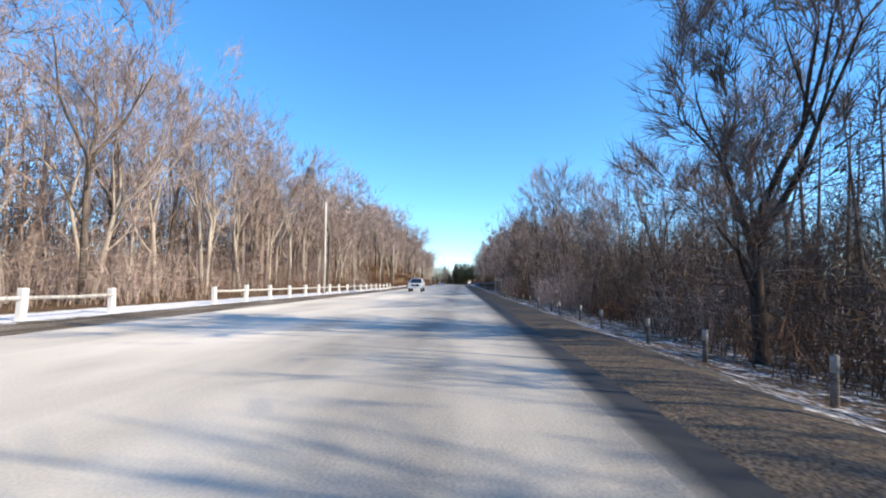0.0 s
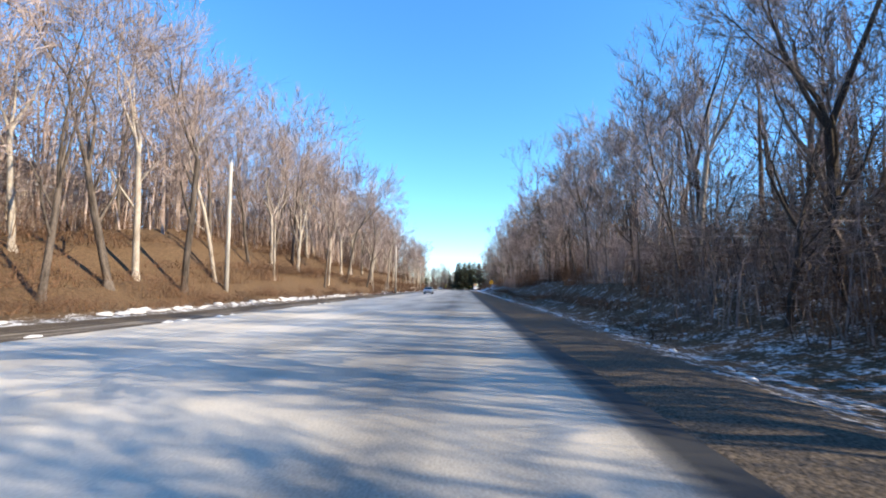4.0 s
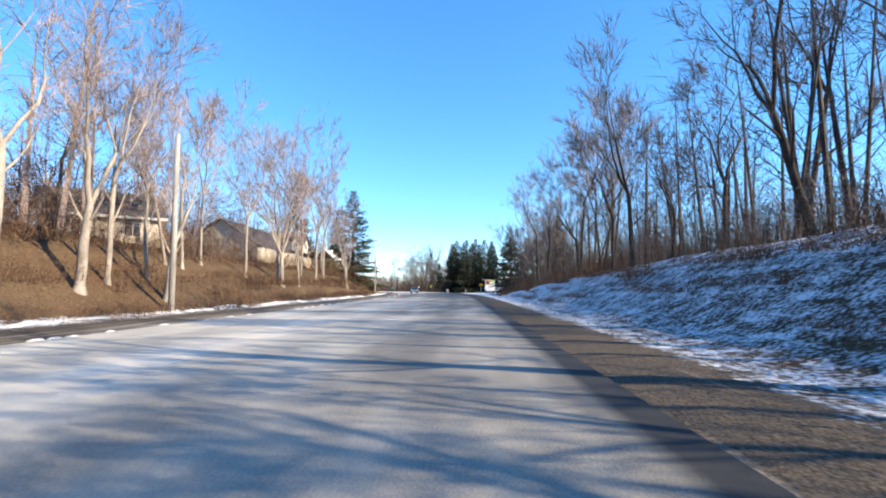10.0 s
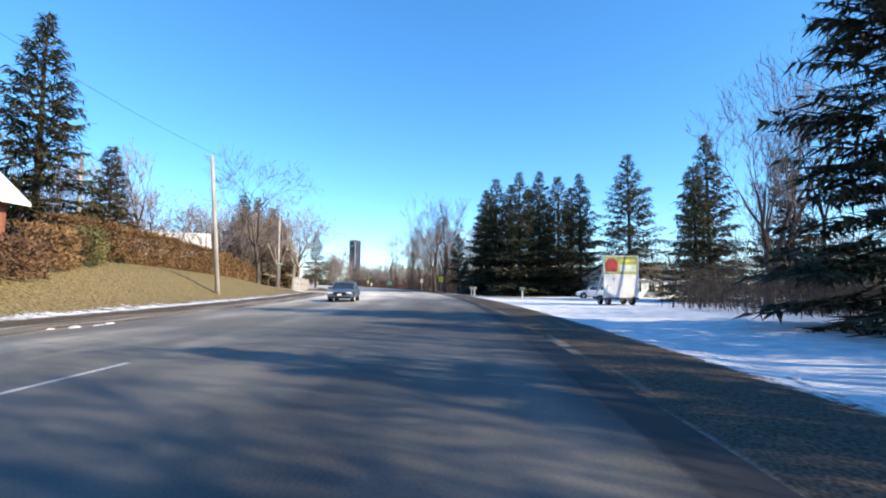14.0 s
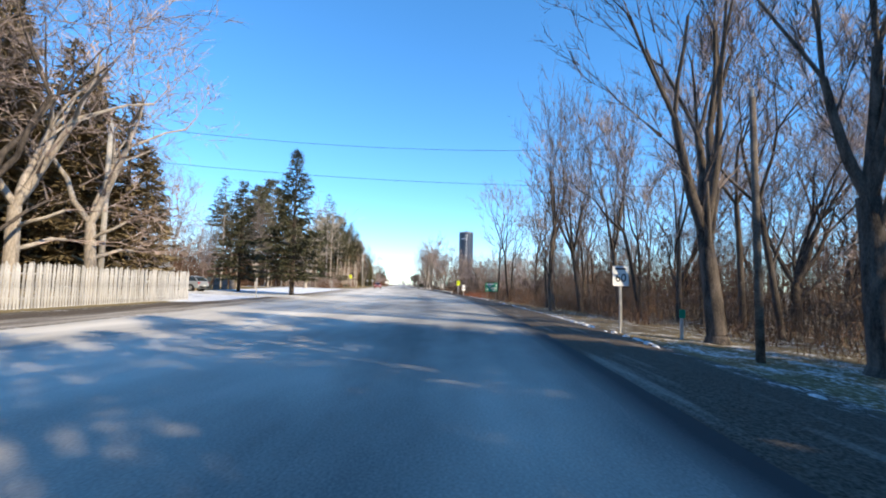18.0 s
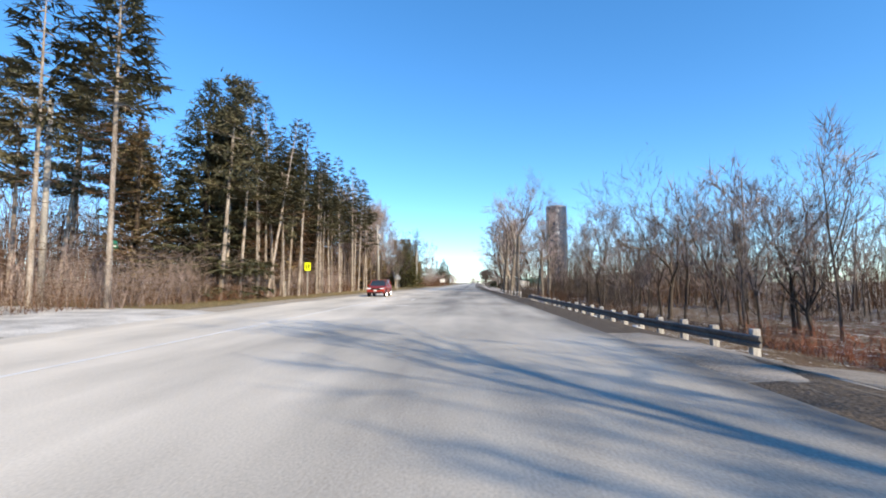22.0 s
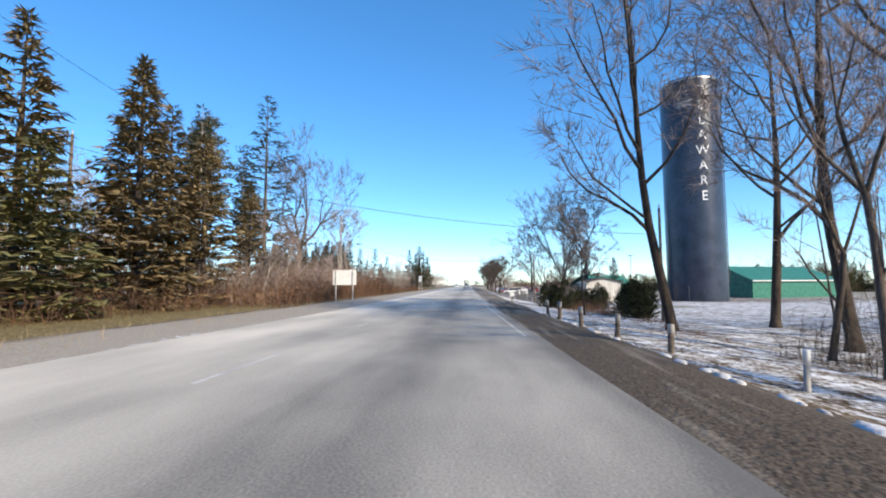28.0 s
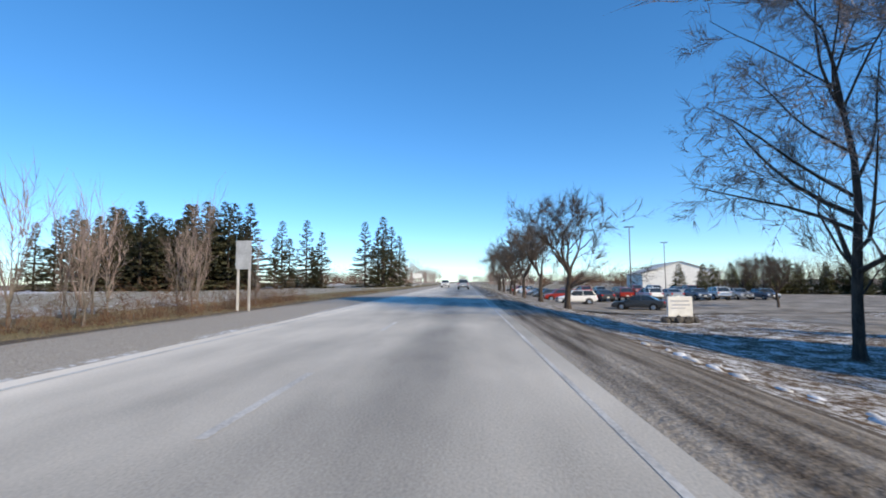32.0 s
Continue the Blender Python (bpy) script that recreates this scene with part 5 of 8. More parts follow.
# ---- inner woods and brush, uncountable ----
CHUNK_D = [woods_chunk(400 + i, 24, 13, 16, 12, 18).mesh("woods", TWIG) for i in range(4)]
BRUSH = [thicket(420 + i, 9, 3.2, 270, 1.0, 3.2, 0.27, 3, 0.044).mesh("undergrowth", TWIG_BROWN) for i in range(3)]
TALLBRUSH = [thicket(430 + i, 9, 4.0, 270, 2.0, 4.6, 0.16, 5, 0.042).mesh("undergrowth", TWIG) for i in range(3)]
# Right-hand brush: same stems in darker bark colour, standing for their shaded side.
SHADEBRUSH = [me.copy() for me in TALLBRUSH]
for me in SHADEBRUSH:
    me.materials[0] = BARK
WEEDS = [thicket(440 + i, 9, 4.0, 380, 0.3, 1.0, 0.75, 2, 0.042).mesh("dry_weeds", TWIG_BROWN) for i in range(3)]
GRASS = [thicket(450 + i, 9, 2.6, 1000, 0.15, 0.6, 0.5, 0, 0.02).mesh("dry_grass", STRAW) for i in range(2)]
REDBRUSH = thicket(460, 8, 3.0, 420, 0.8, 1.8, 0.25, 3, 0.028).mesh("dogwood_brush", RED_TWIG)


def lay(name, meshes, s0, s1, u, step, label, category, jitter=0.6, size=(0.9, 1.15), z=None):
    s = s0
    while s < s1:
        uu = u + random.uniform(-jitter, jitter)
        ob = tagged(new(name, random.choice(meshes)), label, category, kind="stuff")
        k = random.uniform(*size)
        flip = random.choice((0, 180))
        ob.matrix_basis = Matrix.LocRotScale(at(s, uu, lie(s, uu) if z is None else z), Euler((0, 0, -heading(s) + radians(90 + flip + random.uniform(-6, 6)))), (k, k, k))
        s += step


random.seed(12)
L_WOODS, L_BRUSH, L_WEED, L_GRASS = "dense inner rows of the bare winter wood", "tangled brown leafless undergrowth along the wood's edge", "knee-high dead brown weeds on the bank", "tufted straw-coloured dead grass on the verge"
for u in (-29,):
    lay("woods", CHUNK_D, -20, 250 if u > -30 else 410, u, 19, L_WOODS, "woods", 2, (1.0, 1.2))
# Inner rows on the sun's side recoloured darker, because their shaded faces show.
CHUNK_SHADE = [me.copy() for me in CHUNK_D]
for me in CHUNK_SHADE:
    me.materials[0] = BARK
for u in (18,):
    lay("woods", CHUNK_SHADE, -20, 98, u, 15, L_WOODS, "woods", 2, (0.66, 0.85))
    lay("woods", CHUNK_SHADE, 98, 330, u + 2, 19, L_WOODS, "woods", 2, (0.75, 0.95))
lay("woods", CHUNK_D, -55, -10, -26, 15, L_WOODS, "woods", 2)
lay("woods", CHUNK_D, -55, -10, 16, 15, L_WOODS, "woods", 2)
lay("woods", CHUNK_SHADE, 420, 640, 36, 19, L_WOODS, "woods", 3, (0.62, 0.8))
lay("woods", CHUNK_SHADE, 550, 640, 26, 21, L_WOODS, "woods", 3, (0.55, 0.7))
lay("woods", CHUNK_D, 400, 690, -56, 19, L_WOODS, "woods", 3, (0.85, 1.0))
lay("woods", CHUNK_D, 500, 660, -42, 19, L_WOODS, "woods", 3, (0.75, 0.95))
lay("woods", CHUNK_D, 880, 1250, -34, 22, L_WOODS, "woods", 4, (0.7, 0.9))
lay("woods", CHUNK_D, 880, 1250, 26, 22, L_WOODS, "woods", 4, (0.55, 0.75))
lay("woods", CHUNK_D, 1190, 1260, 0, 14, L_WOODS, "woods", 8, (0.5, 0.6))
THICK = [thick_wood(470 + i, 26, 9, 360, 7, 12).mesh("woods", TWIG_BROWN) for i in range(3)]
TALL_L = [thick_wood(480 + i, 26, 8, 340, 12, 17).mesh("woods", TWIG) for i in range(2)]
# Bark colour in place of twigs darkens this stand as if shaded.
TALL_SHADE = [thick_wood(484 + i, 26, 8, 340, 12, 17).mesh("woods", BARK) for i in range(2)]
FAR_WOOD = [thick_wood(490 + i, 26, 9, 230, 8, 13, False).mesh("woods", TWIG_BROWN) for i in range(2)]
L_FAR = "crowded grey-brown stems deep in the bare wood"
for s0, s1, u, lo, hi in ((-60, 235, -34, 1.15, 1.4), (235, 420, -34, 0.85, 1.1), (-60, 420, -62, 1.2, 1.5), (-60, 190, 23, 0.75, 1.0), (190, 330, 26, 0.45, 0.6), (-60, 335, 46, 1.0, 1.3), (330, 400, 46, 0.9, 1.2),
                          (400, 690, -48, 1.0, 1.3), (510, 600, -31, 0.7, 0.9), (606, 665, -27, 0.6, 0.85), (412, 470, 30, 0.9, 1.1), (412, 650, 44, 0.75, 0.95), (545, 625, 23, 0.42, 0.6), (400, 650, 70, 1.0, 1.3), (400, 700, -80, 1.2, 1.5), (-60, 330, 75, 1.3, 1.6)):
    lay("woods", THICK if abs(u) < 44 else FAR_WOOD, s0, s1, u, 17 if abs(u) < 50 else 22, L_FAR, "woods", 2, (lo, hi))
lay("woods", TALL_L, -40, 235, -27, 15, L_FAR, "woods", 1.5, (0.95, 1.2))
lay("woods", TALL_L, 235, 320, -37, 20, L_FAR, "woods", 1.5, (0.7, 0.85))
lay("woods", TALL_SHADE, -40, 185, 20, 17, L_FAR, "woods", 1.5, (0.5, 0.6))
lay("woods", THICK, 205, 326, 17, 17, L_FAR, "woods", 1, (0.32, 0.42))
lay("woods", TALL_L, 556, 604, -33, 15, L_FAR, "woods", 1.5, (0.75, 0.95))
lay("woods", TALL_SHADE, 285, 332, 25, 15, L_FAR, "woods", 1.5, (0.75, 0.9))
lay("woods", THICK, 318, 350, 30, 15, L_FAR, "woods", 1, (0.5, 0.65))
lay("woods", THICK, 474, 522, -37, 11, L_FAR, "woods", 1.5, (0.45, 0.65))
lay("woods", THICK, 418, 470, 19, 13, L_FAR, "woods", 1, (0.4, 0.55))
lay("woods", THICK, 470, 650, 28, 14, L_FAR, "woods", 1, (0.4, 0.52))
lay("woods", FAR_WOOD, 700, 1240, -135, 24, "distant bare woods beyond the fields", "woods", 6, (0.9, 1.2))
lay("woods", FAR_WOOD, 700, 1240, 120, 24, "distant bare woods beyond the fields", "woods", 6, (0.9, 1.2))
lay("woods", FAR_WOOD, 870, 1240, -62, 24, "distant bare woods beyond the fields", "woods", 6, (0.7, 0.9))
lay("woods", FAR_WOOD, 870, 1240, 60, 24, "distant bare woods beyond the fields", "woods", 6, (0.6, 0.8))
# brush
lay("undergrowth", TALLBRUSH, -20, 320, -28, 8.5, L_BRUSH, "brush", 1.5, (1.1, 1.4))
lay("undergrowth", TALLBRUSH, 512, 600, -27, 9, L_BRUSH, "brush", 1.5, (1.0, 1.3))
lay("undergrowth", BRUSH + TALLBRUSH, -15, 100, -19.5, 7, L_BRUSH, "brush")
lay("undergrowth", TALLBRUSH, -15, 100, -25, 8, L_BRUSH, "brush")
lay("undergrowth", BRUSH, 95, 330, -24, 8, L_BRUSH, "brush", 2.0)
for u in (-16.8, -19.6, -22.5):
    lay("dry_weeds", WEEDS, 92, 322, u, 6.5, L_WEED, "weeds", 0.5, (0.75, 1.15) if u < -17 else (0.6, 0.9))
lay("undergrowth", BRUSH, 98, 322, -18.5, 7.5, L_BRUSH, "brush", 1.2, (0.5, 0.8))
lay("undergrowth", BRUSH, 94, 318, -16.6, 10.5, L_BRUSH, "brush", 0.8, (0.3, 0.55))
lay("undergrowth", BRUSH + TALLBRUSH, 8, 105, 9.0, 5.4, L_BRUSH, "brush", 0.5, (0.75, 1.05))
lay("woods", THICK, -30, 112, 14.5, 16, L_FAR, "woods", 1, (0.5, 0.62))
lay("undergrowth", SHADEBRUSH, -10, 110, 11.5, 6, L_BRUSH, "brush", 0.8, (1.0, 1.3))
lay("undergrowth", BRUSH + TALLBRUSH, 100, 200, 9.6, 8, L_BRUSH, "brush", 0.8, (0.6, 0.95))
lay("undergrowth", BRUSH + TALLBRUSH, 105, 225, 11.8, 7.5, L_BRUSH, "brush", 0.8, (0.8, 1.0))
lay("dry_weeds", WEEDS, 104, 190, 7.6, 7, L_WEED, "weeds", 0.4, (0.6, 0.9))
lay("undergrowth", BRUSH + TALLBRUSH, 105, 325, 15.5, 7, L_BRUSH, "brush", 1.0, (0.8, 1.1))
lay("dry_weeds", WEEDS, 200, 325, 8.3, 5.5, L_WEED, "weeds", 1.0, (0.35, 0.6))
lay("undergrowth", BRUSH, 130, 300, 10.2, 9, L_BRUSH, "brush", 1.2, (0.35, 0.7))
lay("dry_weeds", WEEDS, 200, 325, 11, 5.5, L_WEED, "weeds", 1.0, (0.5, 0.8))
lay("undergrowth", BRUSH + SHADEBRUSH, 212, 328, 12.6, 6, L_BRUSH, "brush", 0.8, (0.6, 0.85))
lay("undergrowth", BRUSH, 295, 330, 10.5, 6, L_BRUSH, "brush", 0.8, (0.7, 1.0))
lay("undergrowth", SHADEBRUSH, 312, 350, 17, 6, L_BRUSH, "brush", 2, (0.8, 1.0))
lay("undergrowth", SHADEBRUSH, 340, 358, 21.5, 5, L_BRUSH, "brush", 1, (0.7, 0.9))
lay("woods", THICK, 338, 360, 27, 12, L_FAR, "woods", 1, (0.55, 0.7))
lay("undergrowth", SHADEBRUSH, 330, 356, 26, 6, L_BRUSH, "brush", 2, (0.9, 1.1))
lay("undergrowth", BRUSH, 414, 470, 11.0, 7, L_BRUSH, "brush", 0.8, (0.6, 0.85))
lay("undergrowth", SHADEBRUSH, 416, 472, 15.5, 7, L_BRUSH, "brush", 1.0, (0.9, 1.1))
lay("dry_grass", GRASS, 412, 470, 9.2, 7, L_GRASS, "grass", 0.4)
lay("undergrowth", BRUSH, 478, 545, 13.5, 7, L_BRUSH, "brush", 1.5, (0.4, 0.62))
lay("undergrowth", BRUSH, 545, 628, 13.5, 6, L_BRUSH, "brush", 1.0, (0.6, 0.95))
lay("undergrowth", BRUSH + SHADEBRUSH, 534, 630, 10.0, 7, L_BRUSH, "brush", 0.8, (0.45, 0.75))
lay("undergrowth", SHADEBRUSH, 545, 625, 20, 8, L_BRUSH, "brush", 1.5)
lay("dogwood_brush", [REDBRUSH], 492, 506, 11.8, 5, "dense red-brown dogwood stems below the shoulder", "brush", 0.5)
lay("dogwood_brush", [REDBRUSH], 522, 530, -19.0, 5, "dense red-brown dogwood stems", "brush", 0.5, (0.6, 0.8))
lay("undergrowth", BRUSH, 505, 562, -18.8, 6, L_BRUSH, "brush", 0.8, (0.6, 0.9))
lay("undergrowth", TALLBRUSH, 512, 564, -19.6, 6.5, L_BRUSH, "brush", 0.8, (0.85, 1.1))
lay("undergrowth", TALLBRUSH, 512, 566, -22, 6, L_BRUSH, "brush", 1.0, (0.8, 1.05))
lay("dry_grass", GRASS, 513, 566, -15.4, 6, L_GRASS, "grass", 0.5, (0.8, 1.2))
lay("dry_grass", GRASS, 505, 575, -13.9, 6, L_GRASS, "grass", 0.4, (0.5, 0.75))
lay("dry_grass", GRASS, 615, 660, -10.6, 5, L_GRASS, "grass", 0.5, (0.9, 1.4))
lay("undergrowth", BRUSH, 628, 662, -15.5, 6, L_BRUSH, "brush", 0.8, (0.6, 0.9))
lay("undergrowth", BRUSH, 644, 684, -12.8, 3.6, L_BRUSH, "brush", 0.5, (0.95, 1.25))
lay("undergrowth", BRUSH + TALLBRUSH, 646, 684, -15.6, 4, L_BRUSH, "brush", 0.6, (1.0, 1.25))
lay("undergrowth", TALLBRUSH, 650, 682, -19.5, 6, L_BRUSH, "brush", 0.6, (0.7, 0.85))
lay("undergrowth", TALLBRUSH, 686, 712, -16.5, 9, "clumps of tall whippy saplings at the field's edge", "brush", 0.8, (0.7, 1.0))
lay("undergrowth", BRUSH, 690, 735, -12.6, 5, L_BRUSH, "brush", 0.8, (0.45, 0.75))
lay("dry_weeds", WEEDS, 690, 760, -12.2, 7, L_WEED, "weeds", 0.6, (0.5, 0.8))
lay("dry_grass", GRASS, 660, 760, -10.4, 6, L_GRASS, "grass", 0.4, (0.7, 1.0))
lay("dry_weeds", WEEDS, 632, 665, 9.5, 8, L_WEED, "weeds", 1.0, (0.5, 0.7))
WHIPS = [park(fork_tree(345 + i, h, 0.05, BARK_SUNLIT, "clump sapling with long grey upright whips", bole=0.08, spread=0.24, levels=3, kids=(4, 2, 2), shrink=1.0, rise=0.16, crook=0.09, shoots=1, twigs=4, twig_len=1.1, twig_w=0.018)) for i, h in enumerate((5.2, 6.0, 4.4))]
for i in range(28):
    plant(WHIPS[i % 3], 685 + i * 1.4 + random.uniform(-0.5, 0.5), -11.6 - random.uniform(0, 5), random.uniform(0.75, 1.15))

back_wood(170, 194, 12, 21, 2.4, DARK, 0.95, 1.1)


# ---- poles, wires, posts, fences ----
def utility_pole(s, u, height, lamp=0.0, box=False, lean=0.0, label="weathered grey wooden utility pole on the verge", arm=True, bark=None):
    """lamp: length of a street-lamp arm towards the road."""
    ob = thing("utility_pole", label, "utility pole", "utility poles")
    g = Geo()
    g.tube([Vector((0, 0, -0.5)), Vector((0, 0, height * 0.5)), Vector((0, 0, height))], [0.18, 0.155, 0.125] if bark is None else [0.11, 0.09, 0.075], 10, True)
    part("pole", g, bark or WOOD_POLE, ob, smooth_=True)
    if arm:
        g = Geo()
        g.tube([Vector((0, 0, height - 0.05)), Vector((0, 0, height + 0.22))], [0.03, 0.045], 6, True)
        part("insulator", g, CONCRETE, ob)
    if box:
        g = Geo()
        g.tube([Vector((0.30, 0, height - 2.6)), Vector((0.30, 0, height - 2.5)), Vector((0.30, 0, height - 1.75)), Vector((0.30, 0, height - 1.68))], [0.14, 0.2, 0.2, 0.12], 12, True)
        part("transformer", g, STEEL, ob, "grey steel can transformer", smooth_=True)
    if lamp:
        sg = 1 if lamp > 0 else -1
        g = Geo()
        g.tube([Vector((0, 0, height - 1.3)), Vector((sg * 0.8, 0, height - 0.75)), Vector((lamp, 0, height - 0.6))], [0.035, 0.03, 0.028], 6)
        part("lamp_arm", g, STEEL, ob)
        g = Geo()
        g.tube([Vector((lamp - sg * 0.1, 0, height - 0.58)), Vector((lamp + sg * 0.2, 0, height - 0.58)), Vector((lamp + sg * 0.6, 0, height - 0.62))], [0.05, 0.13, 0.05], 8, True)
        part("lamp_head", g, STEEL, ob, "grey street-lamp head", smooth_=True)
    put(ob, s, u)
    ob.rotation_euler.y += radians(lean)
    return ob


for row in [(51, -15.3, 10.2, 2.2), (120, -17.6, 9.6), (187, -15.2, 10.2), (254.6, -16.1, 10.0), (322.7, -15.8, 11.2), (357.6, -17.0, 10.6, 0, False, -4.5), (356, -26.5, 7.6), (395.8, -20.4, 10.9, 1.2),
            (510, -23.2, 11.5), (503, -40, 10.5), (567.3, -15.6, 11.6, 0, True, -1.5), (622, -15.5, 10.8, 2.4), (680.5, -18.5, 11.6, 0, True), (429.5, -19.5, 10.2)]:
    utility_pole(*row)
for row in [(414.2, 7.5, 6.6), (534, 28.5, 13.8), (433.5, 17.5, 12.0), (641.5, 12.1, 7.0), (676.6, 9.5, 6.8), (321.5, 16.5, 9.4), (637, -22, 9.8)]:
    utility_pole(*row, bark=WOOD_DARK, label="plain dark wooden service pole beside the road")
for s, u, h in [(770, 26, 11), (800, 44, 11), (790, 20, 10), (745, 46, 10.5)]:
    ob = thing("lamp_post", "slim grey parking-lot lamp post with a twin head", "lamp post", "parking-lot lamp posts")
    g = Geo()
    g.tube([Vector((0, 0, -0.3)), Vector((0, 0, h))], [0.11, 0.07], 8, True)
    part("pole", g, RUST_RAIL, ob, smooth_=True)
    for k in (-1, 1):
        g = Geo()
        g.box(k * 0.1 if k > 0 else -0.75, 0.75 if k > 0 else -0.1, -0.16, 0.16, h - 0.08, h + 0.06)
        part("lamp_head", g, BLACK, ob, bevel=0.03)
    put(ob, s, u)


def wire(a, b, sag, label="thin black overhead wire sagging between poles"):
    g = Geo()
    pts = [a.lerp(b, i / 14) - Vector((0, 0, sag * 4 * (i / 14) * (1 - i / 14))) for i in range(15)]
    g.tube(pts, [0.012] * 15, 4)
    ob = new("overhead_wire", g.mesh("overhead_wire", BLACK))
    return tagged(ob, label, "wire", "overhead wires")


def pole_top(s, u, h, drop=0.0):
    return at(s, u, lie(s, u) + h - drop)


wire(at(322.7, -15.7, 10.3), at(321.5, 16.4, 9.3), 2.2)
wire(at(322.7, -15.7, 7.7), at(321.5, 16.4, 7.7), 1.5)
wire(pole_top(322.7, -15.8, 11.2), pole_top(357.6, -17.0, 10.6), 0.8)
wire(pole_top(357.6, -17.0, 10.6), pole_top(395.8, -20.4, 10.9), 0.9)
wire(pole_top(395.8, -20.4, 10.9), pole_top(429.5, -19.5, 10.2), 0.9)
wire(pole_top(429.5, -19.5, 10.2), pole_top(433.5, 17.5, 12.0), 1.0)
wire(pole_top(429.5, -19.5, 10.2, 2.0), pole_top(433.5, 17.5, 12.0, 3.0), 0.6)
wire(at(637, -22, 9.3), at(641.5, 12.1, 4.4), 1.1)
wire(at(680.5, -18.4, 8.4), pole_top(676.6, 9.5, 6.8), 2.1)
wire(pole_top(567.3, -15.6, 11.6), pole_top(622, -15.5, 10.8), 1.2)
wire(pole_top(622, -15.5, 10.8), pole_top(680.5, -18.5, 11.6), 1.2)


def post_box(w, h, chamfer=0.02):
    g = Geo()
    g.box(-w / 2, w / 2, -w / 2, w / 2, -0.5, h)
    return g


rail_fence = thing("rail_fence", "low fence of square white posts with one weathered rail", "fence")
POST_MESH = post_box(0.22, 1.0).mesh("post", WHITE, bevel=0.025)
for k in range(-5, 21):
    s = 14.4 + 3.9 * k
    if k in (2,):
        continue
    p = new("post", POST_MESH)
    p.parent = rail_fence
    p.matrix_basis = Matrix.LocRotScale(at(s, -14.2, lie(s, -14.2)), Euler((radians(random.uniform(-2, 2)), radians(random.uniform(-2, 2)), -heading(s))), (1, 1, random.uniform(0.95, 1.06)))
    if k in (1, 2, 20):
        continue
    g = Geo()
    a, b = at(s, -14.16, lie(s, -14.2) + 0.72), at(s + 3.9, -14.16, lie(s + 3.9, -14.2) + 0.72)
    g.tube([a, a.lerp(b, 0.5) - Vector((0, 0, 0.02)), b], [0.07, 0.065, 0.07], 6, True)
    part("rail", g, WOOD_GREY, rail_fence)


def guide_post(s, u, h=0.95, w=0.115, wood=False):
    ob = thing("guide_post", "short brown wooden post at the shoulder's edge" if wood else "short white-topped guide post at the shoulder's edge", "guide post", "guide posts")
    g = Geo()
    g.tube([Vector((0, 0, -0.3)), Vector((0, 0, h - 0.28 if not wood else h))], [w * 0.55, w * 0.5], 10, True)
    part("shaft", g, WOOD_DARK if wood else WOOD_GREY, ob, smooth_=True)
    g = Geo()
    g.tube([Vector((0, 0, h - 0.28)), Vector((0, 0, h - 0.03)), Vector((0, 0, h))], [w * 0.56, w * 0.54, w * 0.4], 10, True)
    part("cap", g, WOOD_GREY if wood else WHITE, ob, smooth_=True)
    put(ob, s, u)
    ob.rotation_euler.x += radians(random.uniform(-4, 4))
    ob.rotation_euler.y += radians(random.uniform(-4, 4))


random.seed(21)
for s in [7.8, 12.0, 15.9, 20.2, 24.4, 28.6, 33, 37.4, 41.8, 46, 50.3, 54.6, 59, 63.3, 67.6, 72]:
    guide_post(s, 6.0 + random.uniform(-0.15, 0.25), 0.85, 0.12, wood=True)
for s in [539.3, 542.8, 546.3, 550, 554, 558, 561.8, 565.4, 569.4, 573.6, 578, 582.8, 587, 591.3, 595.6, 600, 604.3, 608.6, 613, 617.4, 621.6]:
    guide_post(s, 6.5 + random.uniform(-0.15, 0.2), 0.78)
for s, u in [(629.7, 5.5), (632.4, 4.9), (634.9, 4.5), (638.5, 4.6), (626, 5.8)]:
    guide_post(s, u, 0.85, 0.17, True)

# guardrail: steel beam on timber posts
guardrail = thing("guardrail", "dented dark steel guardrail on pale timber posts above the ditch", "guardrail")
PROFILE = [(0.0, 0.0), (0.05, 0.03), (0.05, 0.10), (0.0, 0.14), (0.0, 0.17), (0.05, 0.21), (0.05, 0.28), (0.0, 0.31), (-0.02, 0.31), (-0.02, 0.0)]
GPOST = post_box(0.20, 0.82).mesh("post", WOOD_GREY, bevel=0.02)
for k in range(22):
    s = 498.0 + 1.905 * k
    p = new("post", GPOST)
    p.parent = guardrail
    p.matrix_basis = Matrix.LocRotScale(at(s, 7.45, lie(s, 7.45)), Euler((0, radians(random.uniform(-3, 3)), -heading(s))), (1, 1, random.uniform(0.95, 1.08)))
for k in range(11):
    s0, s1 = 497.5 + 3.81 * k, 497.5 + 3.81 * (k + 1) + 0.1
    g = Geo()
    n = len(PROFILE)
    for s in (s0, s1):
        base = lie(s, 7.45)
        for px, pz in PROFILE:
            g.v.append(at(s, 7.32 - px, base + 0.42 + pz))
    g.f = [(i, (i + 1) % n, n + (i + 1) % n, n + i) for i in range(n)] + [tuple(range(n)), tuple(range(2 * n - 1, n - 1, -1))]
    part("beam", g, RUST_RAIL, guardrail)

# picket fence
picket_fence = thing("picket_fence", "long silvered picket fence with snow at its foot", "fence")
g = Geo()
g.prism([(-0.055, -0.05), (0.055, -0.05), (0.055, 1.74), (0.0, 1.84), (-0.055, 1.74)], -0.011, 0.011)
PICKET = g.mesh("picket", WOOD_GREY)
random.seed(22)
s = 386.5
